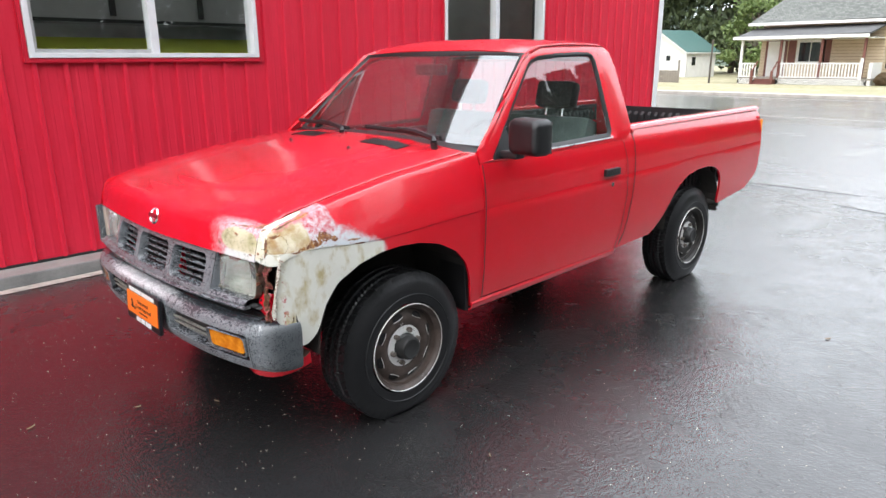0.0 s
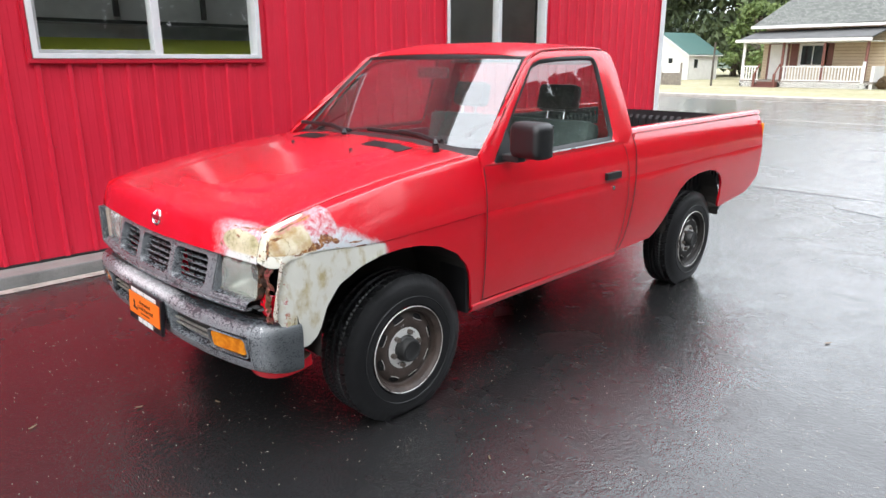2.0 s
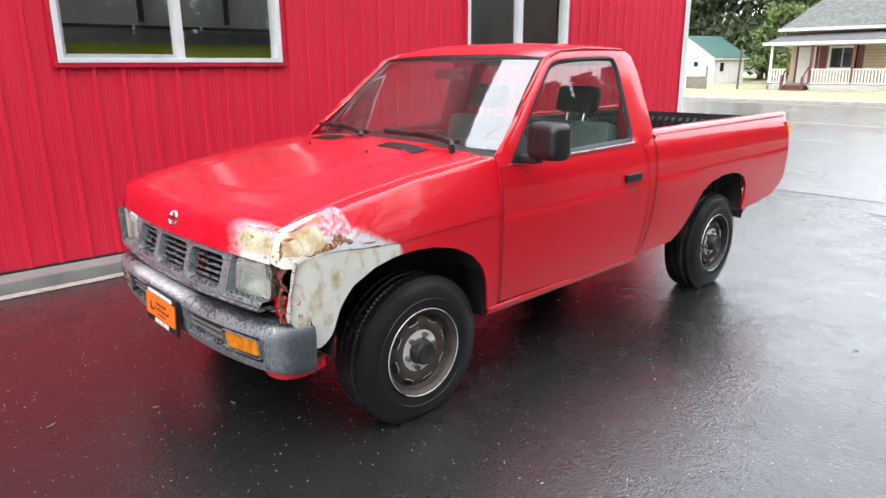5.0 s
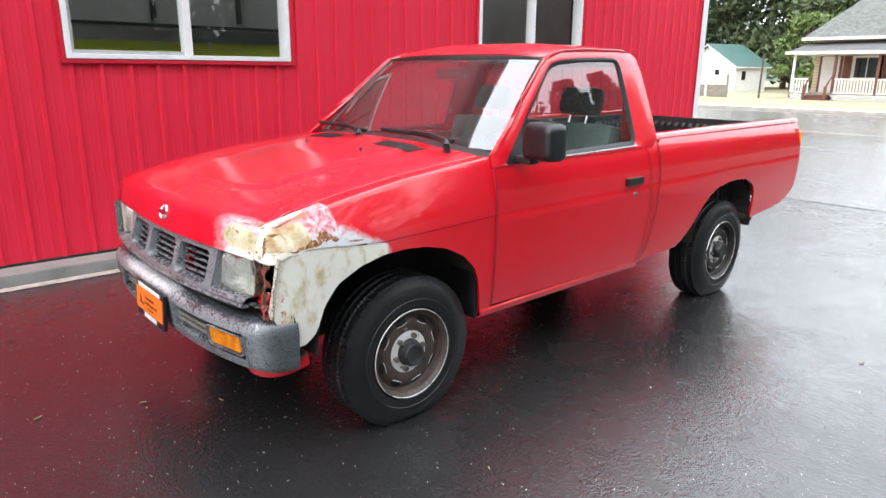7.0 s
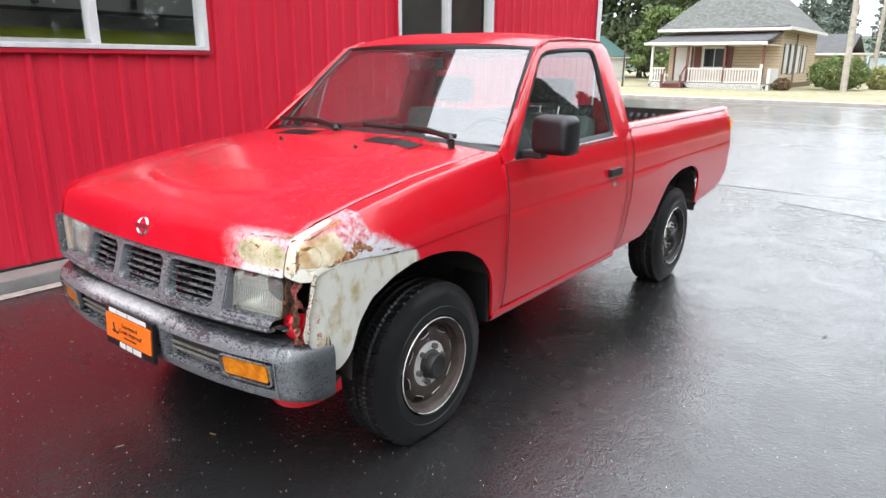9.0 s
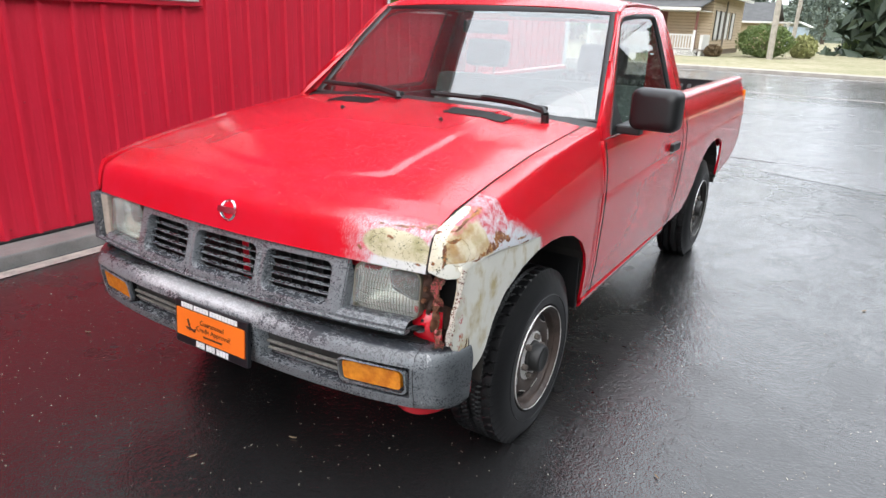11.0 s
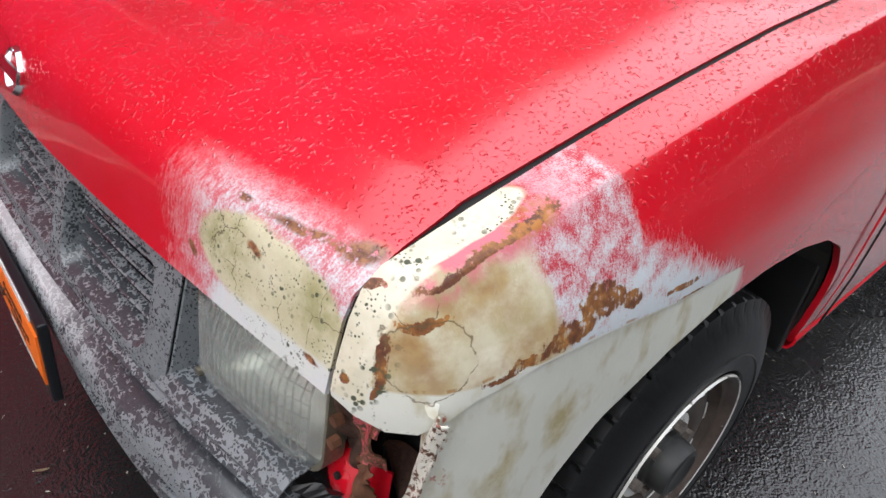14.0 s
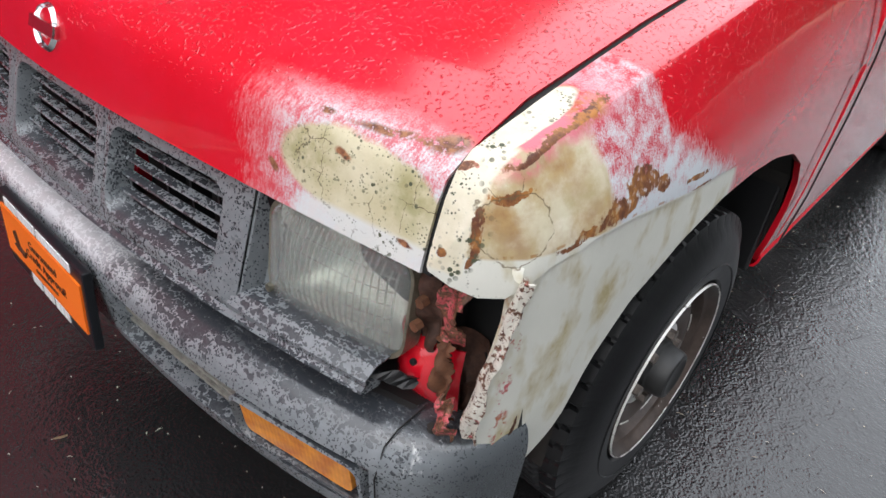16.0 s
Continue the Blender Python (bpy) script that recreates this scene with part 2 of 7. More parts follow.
def bare_paint(name, where):
    """The red paint of a panel that was rubbed down and filled at its front corner: scratched primer, cream filler, rust and mould."""
    n = Nodes(name)
    p = n.position()
    x, y, z = (n.add("SeparateXYZ", p, out=k) for k in range(3))
    # the hood is more faded; its extra pink also holds painted sky tint
    red, rough, drops, film = red_base(n, p, 0.75 if where == "hood" else 0.25)
    wob = n.add("SeparateXYZ", n.noise(p, 26.0, 4.0, 0.6, True), out=0)
    wob2 = n.add("SeparateXYZ", n.noise(p, 26.0, 4.0, 0.6, True), out=1)
    small = n.noise(p, 110.0, 3.0)
    jit = n.math("MULTIPLY", n.math("SUBTRACT", wob, 0.5), 0.030)
    jit2 = n.math("MULTIPLY", n.math("SUBTRACT", wob2, 0.5), 0.030)
    stain = n.noise(p, 17.0, 5.0)
    cloud = n.noise(p, 45.0, 4.0)
    filler = n.mix(n.ramp(n.mixf(0.4, stain, cloud), 0.43, 0.62), CREAM, OLIVE)
    pale = n.mix(n.ramp(cloud, 0.35, 0.75), (0.76, 0.70, 0.56), CREAM)
    rust = n.mix(n.ramp(n.mixf(0.5, small, cloud), 0.35, 0.65), (0.10, 0.036, 0.022), n.mix(n.ramp(cloud, 0.38, 0.62), (0.21, 0.072, 0.030), (0.44, 0.19, 0.05)))
    if where == "fender":
        plane = n.add("CombineXYZ", n.math("ADD", y, jit), n.math("ADD", z, jit2), 0.0)
        # scratches run up and down
        streak = n.noise(n.vmul(p, (1.0, 1.0, 0.16)), 300.0, 4.0, 0.75)
        top_a = n.math("SUBTRACT", 0.965, n.math("MULTIPLY", n.math("ADD", y, 0.365), 3.0))
        top_b = n.math("SUBTRACT", 0.925, n.math("MULTIPLY", n.math("ADD", y, 0.335), 0.55))
        depth = n.math("SUBTRACT", n.math("MAXIMUM", top_a, top_b), n.math("ADD", z, n.math("MULTIPLY", n.math("SUBTRACT", streak, 0.5), 0.09)))
        depth = n.math("ADD", depth, n.math("MULTIPLY", n.math("SUBTRACT", stain, 0.5), 0.05))
        zone = n.both(n.ramp(depth, -0.012, 0.014), n.ramp(x, 0.4, 0.41), n.ramp(y, -0.12, -0.16))
        speck = n.noise(p, 600.0, 3.0)
        wear = n.math("ADD", n.mixf(0.30, n.mixf(0.55, streak, cloud), speck), n.math("MULTIPLY", n.ramp(z, 0.95, 0.86), 0.16))
        scraped = n.mix(n.ramp(wear, 0.47, 0.62), n.mix(n.ramp(n.mixf(0.6, speck, cloud), 0.42, 0.62), (0.50, 0.03, 0.05), (0.62, 0.28, 0.31)), PRIMER)
        colour = n.mix(zone, red, scraped)
        # cream filler towards the nose
        front = n.ramp(n.math("ADD", y, n.math("ADD", jit, n.math("MULTIPLY", n.math("SUBTRACT", z, 0.92), 0.35))), -0.470, -0.486)
        colour = n.mix(front, colour, n.mix(n.ramp(stain, 0.4, 0.6), pale, filler))
        discs = [n.blob(plane, u, v, a, b, t, 0.06) for u, v, a, b, t in ((-0.530, 0.922, 0.048, 0.036, -20), (-0.586, 0.886, 0.036, 0.034, 0), (-0.594, 0.936, 0.018, 0.016, 0), (-0.500, 0.905, 0.03, 0.022, -30))]
        for mask, reach in discs:
            colour = n.mix(n.both(mask, 0.85), colour, filler)
        # brown washes that ran from the rust
        for u, v, a, b in ((-0.600, 0.895, 0.026, 0.05), (-0.575, 0.915, 0.07, 0.020), (-0.53, 0.940, 0.10, 0.022), (-0.44, 0.880, 0.07, 0.034), (-0.52, 0.872, 0.06, 0.016)):
            wash = n.both(n.blob(plane, u, v, a, b, 10, 0.8)[0], n.ramp(stain, 0.32, 0.56), front)
            colour = n.mix(n.both(wash, 0.72), colour, n.mix(n.ramp(cloud, 0.3, 0.7), (0.30, 0.13, 0.04), (0.50, 0.33, 0.14)))
        # the pink line and the rust along the shoulder
        edge = n.blob(plane, -0.530, 0.962, 0.105, 0.014, 14, 0.5)[0]
        colour = n.mix(n.both(edge, n.ramp(cloud, 0.35, 0.5)), colour, (0.60, 0.16, 0.20))
        calm = n.add("CombineXYZ", n.math("ADD", y, n.math("MULTIPLY", jit, 0.4)), n.math("ADD", z, n.math("MULTIPLY", jit2, 0.22)), 0.0)
        rusty = [n.blob(calm, u, v, a, b, t, 0.3)[0] for u, v, a, b, t in ((-0.545, 0.9525, 0.055, 0.0032, 17), (-0.480, 0.9710, 0.045, 0.0022, 15), (-0.285, 0.862, 0.034, 0.0045, -3), (-0.262, 0.842, 0.034, 0.004, -4))]
        rusty += [n.blob(plane, u, v, a, b, t, 0.25)[0] for u, v, a, b, t in (
            (-0.587, 0.918, 0.022, 0.006, 8), (-0.412, 0.894, 0.034, 0.018, -12), (-0.455, 0.876, 0.040, 0.016, 14),
            (-0.505, 0.861, 0.045, 0.006, 10), (-0.375, 0.880, 0.022, 0.010, -10))]
        face = n.add("CombineXYZ", n.math("ADD", x, n.math("MULTIPLY", jit, 0.4)), n.math("ADD", z, n.math("MULTIPLY", jit2, 0.6)), 0.0)
        rusty += [n.both(n.blob(face, u, v, a, b, t, 0.25)[0], n.ramp(y, -0.595, -0.600)) for u, v, a, b, t in ((0.752, 0.884, 0.0055, 0.026, 6), (0.755, 0.858, 0.003, 0.014, -8), (0.729, 0.857, 0.005, 0.006, 0), (0.721, 0.9375, 0.012, 0.0035, 12))]
        torn = n.math("SUBTRACT", n.any(*rusty), n.math("MULTIPLY", n.ramp(n.mixf(0.5, small, n.noise(n.vmul(p, (1.0, 1.0, 0.35)), 240.0, 3.0)), 0.38, 0.62), 0.72))
        # the white lower half of the fender ends in a straight joint
        joint = n.math("SUBTRACT", 0.858, n.math("MULTIPLY", n.math("MAXIMUM", n.math("ADD", y, 0.42), 0.0), 0.10))
        below = n.math("SUBTRACT", joint, z)
        panel = n.both(n.ramp(below, -0.001, 0.002), n.ramp(n.math("ADD", y, n.math("MULTIPLY", jit, 0.8)), -0.135, -0.150), n.ramp(x, 0.4, 0.41))
        primer = n.mix(n.ramp(n.noise(n.vmul(p, (1, 1.5, 0.8)), 11.0, 4.0, 0.6), 0.49, 0.66), n.mix(stain, (0.62, 0.61, 0.54), (0.76, 0.75, 0.68)), n.mix(n.ramp(cloud, 0.4, 0.62), (0.56, 0.50, 0.34), (0.44, 0.36, 0.19)))
        colour = n.mix(panel, colour, primer)
        left = n.ramp(x, 0.4, 0.41)
        seam_rust = n.both(n.ramp(n.math("ABSOLUTE", n.math("SUBTRACT", below, -0.002)), 0.004, 0.001), n.ramp(cloud, 0.46, 0.60), n.ramp(y, -0.30, -0.33))
        colour = n.mix(n.both(n.ramp(n.math("MAXIMUM", torn, n.math("MULTIPLY", seam_rust, 0.42)), 0.24, 0.50), left, n.math("SUBTRACT", 1.0, n.ramp(below, 0.012, 0.018))), colour, rust)
        flame = n.blob(plane, -0.475, 0.972, 0.022, 0.006, 15, 0.6)[0]
        colour = n.mix(n.both(flame, n.ramp(small, 0.4, 0.55)), colour, ORANGE)
        # cream top strip beside the hood, and the nose
        flat = n.add("CombineXYZ", n.math("ADD", x, n.math("MULTIPLY", jit, 0.25)), n.math("ADD", y, n.math("MULTIPLY", jit2, 0.4)), 0.0)
        strip = n.both(n.any(n.blob(flat, 0.724, -0.535, 0.024, 0.080, -5, 0.05)[0], n.both(n.ramp(n.math("ADD", x, n.math("MULTIPLY", jit, 0.3)), 0.752, 0.748), n.ramp(y, -0.56, -0.57))), n.ramp(z, 0.835, 0.84))
        bits = n.any(*rusty[-4:])
        colour = n.mix(n.both(strip, left, n.math("SUBTRACT", 1.0, n.ramp(n.math("SUBTRACT", bits, n.math("MULTIPLY", n.ramp(small, 0.45, 0.7), 0.75)), 0.30, 0.42))), colour, pale)
        mould = n.both(n.any(specks(n, p, 120.0, 0.38), specks(n, p, 240.0, 0.34)), n.any(strip, n.ramp(y, -0.60, -0.62)), left)
        colour = n.mix(mould, colour, (0.075, 0.085, 0.05))
        for mask, reach in discs[1:3]:
            ring = n.both(n.ramp(n.math("ABSOLUTE", n.math("SUBTRACT", reach, 1.0)), 0.032, 0.008), n.ramp(cloud, 0.40, 0.5))
            colour = n.mix(n.both(ring, 0.8, left), colour, (0.13, 0.09, 0.045))
        ragged = n.both(n.ramp(n.math("ADD", y, n.math("MULTIPLY", jit, 0.5)), -0.570, -0.576), n.ramp(z, 0.840, 0.834), n.ramp(y, -0.597, -0.591), left)
        colour = n.mix(n.both(ragged, n.ramp(n.mixf(0.5, cloud, small), 0.54, 0.60)), colour, n.mix(n.ramp(stain, 0.4, 0.6), rust, (0.50, 0.12, 0.13)))
        dry = n.both(n.any(zone, front, panel, strip), left)
    else:
        plane = n.add("CombineXYZ", n.math("ADD", x, n.math("MULTIPLY", jit, 0.7)), n.math("ADD", z, n.math("MULTIPLY", jit2, 0.5)), 0.0)
        streak = n.noise(n.vmul(p, (1.0, 0.3, 0.3)), 260.0, 4.0, 0.75)
        fray = n.math("ADD", n.math("MULTIPLY", n.math("SUBTRACT", streak, 0.5), 0.10), n.math("MULTIPLY", n.math("SUBTRACT", stain, 0.5), 0.05))
        inner = n.ramp(n.math("ADD", x, n.math("ADD", fray, n.math("MULTIPLY", n.math("SUBTRACT", z, 0.90), 0.15))), 0.425, 0.540)
        upto = n.ramp(n.math("ADD", z, n.math("MULTIPLY", fray, 0.16)), 0.957, 0.938)
        nose = n.ramp(y, -0.575, -0.59)
        zone = n.both(inner, upto, nose)
        scraped = n.mix(n.ramp(n.mixf(0.3, n.mixf(0.5, streak, cloud), n.noise(p, 420.0, 2.0)), 0.44, 0.58), n.mix(cloud, (0.50, 0.06, 0.08), (0.64, 0.28, 0.32)), PRIMER)
        colour = n.mix(zone, red, scraped)
        pad = n.any(n.blob(plane, 0.615, 0.882, 0.112, 0.046, -6, 0.05)[0], n.blob(plane, 0.640, 0.866, 0.075, 0.044, -4, 0.05)[0])
        green = n.mix(n.ramp(n.mixf(0.5, n.noise(p, 30.0, 5.0), cloud), 0.42, 0.62), filler, (0.26, 0.25, 0.09))
        greens = n.any(n.blob(plane, 0.535, 0.898, 0.040, 0.030, 0, 0.6)[0], n.blob(plane, 0.675, 0.90, 0.03, 0.035, 0, 0.6)[0])
        colour = n.mix(n.both(pad, nose), colour, n.mix(n.math("MULTIPLY", greens, 0.75), n.mix(n.ramp(stain, 0.35, 0.7), (0.66, 0.61, 0.44), (0.50, 0.45, 0.27)), green))
        lip = n.both(n.ramp(z, 0.853, 0.846), n.ramp(n.math("ADD", x, jit), 0.53, 0.55), nose)
        colour = n.mix(n.both(lip, 0.9), colour, n.mix(cloud, (0.72, 0.72, 0.68), PRIMER))
        rusty = [n.blob(plane, u, v, a, b, t, 0.25)[0] for u, v, a, b, t in ((0.494, 0.864, 0.010, 0.005, -30), (0.588, 0.906, 0.011, 0.004, -10), (0.683, 0.846, 0.010, 0.003, -10))]
        flat = n.add("CombineXYZ", n.math("ADD", x, n.math("MULTIPLY", jit, 0.4)), n.math("ADD", y, n.math("MULTIPLY", jit2, 0.4)), 0.0)
        strip = n.both(n.any(n.blob(flat, 0.640, -0.607, 0.060, 0.0042, 14, 0.3)[0], n.blob(flat, 0.688, -0.590, 0.022, 0.010, 30, 0.3)[0], n.blob(flat, 0.545, -0.627, 0.010, 0.003, 10, 0.3)[0]), n.ramp(n.mixf(0.5, cloud, small), 0.42, 0.48))
        colour = n.mix(n.both(n.any(strip, *rusty), n.ramp(x, 0.4, 0.41)), colour, n.mix(n.ramp(small, 0.38, 0.62), (0.10, 0.036, 0.022), (0.34, 0.15, 0.07)))
        mould = n.both(n.any(specks(n, p, 150.0, 0.36), specks(n, p, 290.0, 0.34)), pad, nose)
        colour = n.mix(mould, colour, (0.075, 0.085, 0.05))
        crack = n.add("TexVoronoi", n.add("VectorMath", p, n.vmul(n.noise(p, 30.0, 3.0, 0.6, True), (0.03, 0.03, 0.03)), operation="ADD"), None, 22.0, feature="DISTANCE_TO_EDGE")
        colour = n.mix(n.both(n.ramp(crack, 0.012, 0.004), pad, nose, n.ramp(stain, 0.48, 0.55)), colour, (0.09, 0.07, 0.04))
        dry = zone
    rough = n.mixf(dry, rough, n.math("ADD", 0.38, n.math("MULTIPLY", stain, 0.3)))
    relief = n.mixf(dry, 0.5, n.mixf(0.5, cloud, small))
    wet = n.bump(n.mixf(dry, drops, n.math("MULTIPLY", drops, 0.25)), 0.8, 0.0022, n.bump(relief, 0.35, 0.0018))
    return n.done(colour, rough, 0.0, wet, coat_normal=n.bump(n.mixf(dry, drops, 0.0), 0.45, 0.0022), coat=n.mixf(dry, n.mixf(n.ramp(film, 0.9, 1.0), 0.82, 1.0), 0.15), coat_rough=n.mixf(dry, n.mixf(n.ramp(film, 0.9, 1.0), 0.03, 0.14), 0.2), coat_ior=1.6, spec=0.3)


def asphalt(name, base, rough, relief, depth=0.0035, film_rough=0.05):
    """Asphalt under a film of rain."""
    n = Nodes(name)
    p = n.position()
    broad = n.noise(p, 0.35, 4.0)
    mid = n.noise(p, 3.0, 4.0)
    grit = n.add("TexVoronoi", p, None, 170.0, feature="SMOOTH_F1")
    grain = n.noise(p, 220.0, 2.0)
    colour = n.mix(n.ramp(n.mixf(0.5, mid, grain), 0.3, 0.75), tuple(c * 0.7 for c in base), tuple(c * 1.5 for c in base))
    film = n.ramp(n.mixf(0.45, broad, mid), 0.40, 0.62)
    lump = n.noise(p, 55.0, 3.0, 0.6)
    r = n.mixf(film, rough, rough * 0.6)
    patchy = n.ramp(n.mixf(0.5, n.noise(p, 14.0, 3.0), n.noise(p, 60.0, 2.0)), 0.36, 0.66)
    height = n.both(n.math("SUBTRACT", 1.0, n.math("POWER", grit, 1.6)), n.mixf(film, 1.0, 0.6), n.mixf(patchy, 0.25, 1.0))
    return n.done(colour, r, 0.0, n.bump(height, relief, depth, n.bump(lump, 0.35, 0.006)), ior=1.45, spec=0.30, coat_ior=1.55, coat=n.mixf(film, 0.88, 1.0), coat_rough=film_rough, coat_normal=n.bump(height, relief * 0.75, depth, n.bump(lump, 0.12, 0.006)))


M_RED = red_paint("red_paint")
M_ROOF_RED = red_paint("red_roof_paint", chalk=0.6, rough=0.3)
M_FENDER = bare_paint("red_fender_paint_rubbed_down", "fender")
M_HOOD = bare_paint("red_hood_paint_rubbed_down", "hood")
M_RUBBER = worn("black_rubber", (0.012, 0.012, 0.013), 0.45, dark=0.6, grain=200)
M_TYRE = worn("tyre_rubber", (0.010, 0.010, 0.011), 0.40, dark=0.5, scale=9, grain=160, relief=0.2, spec=0.4)
M_BLACK = worn("black_plastic", (0.011, 0.011, 0.012), 0.42, dark=0.7, grain=300, relief=0.3)
# near-black: shade put into the colour of gaps and hollows; also dark fittings
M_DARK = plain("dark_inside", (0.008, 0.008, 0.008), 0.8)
n = Nodes("brown_painted_steel")
p = n.position()
flaked = n.ramp(n.mixf(0.25, n.noise(p, 13.0, 4.0), n.noise(p, 90.0, 3.0)), 0.635, 0.650)
tone = n.ramp(n.mixf(0.35, n.noise(p, 18.0), n.noise(p, 90.0, 3.0)), 0.3, 0.7)
M_RIM = n.done(n.mix(flaked, n.mix(tone, (0.032, 0.023, 0.019), (0.092, 0.068, 0.058)), (0.62, 0.61, 0.58)), n.mixf(tone, 0.34, 0.5), 0.0, n.bump(flaked, -0.5, 0.0008, n.bump(n.noise(p, 90.0), 0.15, 0.001)), spec=0.35)
n = Nodes("chipped_silver_steel")
p = n.position()
M_CHIP = n.done(n.mix(n.ramp(n.noise(p, 34.0, 4.0), 0.36, 0.39), (0.07, 0.055, 0.048), (0.80, 0.79, 0.77)), 0.35, 0.25, n.bump(n.noise(p, 90.0), 0.3, 0.001))
n = Nodes("bare_rim_edge")
p = n.position()
M_NUT = worn("rusty_silver_nut", (0.20, 0.17, 0.15), 0.45, metal=0.5, dark=0.4, scale=60)
M_RIMEDGE = n.done(n.mix(n.ramp(n.noise(p, 18.0, 4.0), 0.36, 0.42), (0.09, 0.07, 0.06), (0.70, 0.69, 0.66)), 0.35, 0.3)
M_HUBCAP = worn("black_hub_plastic", (0.02, 0.02, 0.02), 0.45)
M_CHROME = plain("chrome", (0.72, 0.72, 0.74), 0.15, 1.0)
M_AMBER = Nodes("amber_lens").done((0.85, 0.26, 0.01), 0.18, coat=0.6)
M_TAIL = Nodes("red_lens").done((0.45, 0.02, 0.02), 0.15, coat=0.6)
M_GLASS = glassy("windscreen_glass", (0.74, 0.79, 0.77), 0.26, 0.012, True, 0.006)
M_SIDEGLASS = glassy("door_glass", (0.76, 0.81, 0.79), 0.16, 0.01, True, 0.006)
M_PANE = glassy("window_glass", (0.92, 0.95, 0.93), 0.10, 0.01)
M_SEAT = worn("grey_green_cloth", (0.15, 0.2, 0.19), 0.9, grain=400, relief=0.4)
M_DASH = worn("dark_grey_dash", (0.05, 0.055, 0.06), 0.6, grain=300)
M_LINER = worn("black_bed_liner", (0.02, 0.02, 0.022), 0.45, grain=150, relief=0.3)
M_RUST = worn("rusty_brown_steel", (0.14, 0.055, 0.025), 0.8, dark=0.35, scale=25, grain=140, relief=0.6, depth=0.002)
M_FRAME = worn("grimy_chassis_steel", (0.03, 0.026, 0.023), 0.75, dark=0.5, scale=14)
M_CONCRETE = worn("concrete", (0.24, 0.235, 0.225), 0.55, dark=0.6, scale=5, grain=130, relief=0.4, depth=0.003)
M_WHITELINE = worn("worn_white_line_paint", (0.42, 0.38, 0.34), 0.5, dark=0.45, scale=14, grain=70)
M_WHITE = worn("white_trim", (0.78, 0.79, 0.8), 0.4, dark=0.9, scale=3)
M_ASPHALT = asphalt("sealed_wet_asphalt", (0.017, 0.0168, 0.0175), 0.30, 0.85)
M_LOT = asphalt("wet_asphalt_lot", (0.085, 0.085, 0.088), 0.28, 0.75, film_rough=0.20)
M_ROAD = asphalt("wet_street_asphalt", (0.12, 0.12, 0.125), 0.35, 0.6)


def wall_red():
    n = Nodes("red_ribbed_steel")
    p = n.position()
    broad = n.noise(n.vmul(p, (1, 1, 0.3)), 1.3, 4.0)
    fine = n.noise(n.vmul(p, (1, 1, 0.2)), 40.0, 3.0)
    colour = n.mix(n.ramp(n.mixf(0.3, broad, fine), 0.3, 0.7), (0.61, 0.014, 0.040), (0.70, 0.022, 0.056))
    return n.done(colour, n.math("ADD", n.math("MULTIPLY", broad, 0.10), 0.40), 0.0, n.bump(fine, 0.06, 0.001), spec=0.4)


M_WALL = wall_red()
M_WALLTRIM = worn("red_trim_steel", (0.56, 0.013, 0.036), 0.35, dark=0.8)


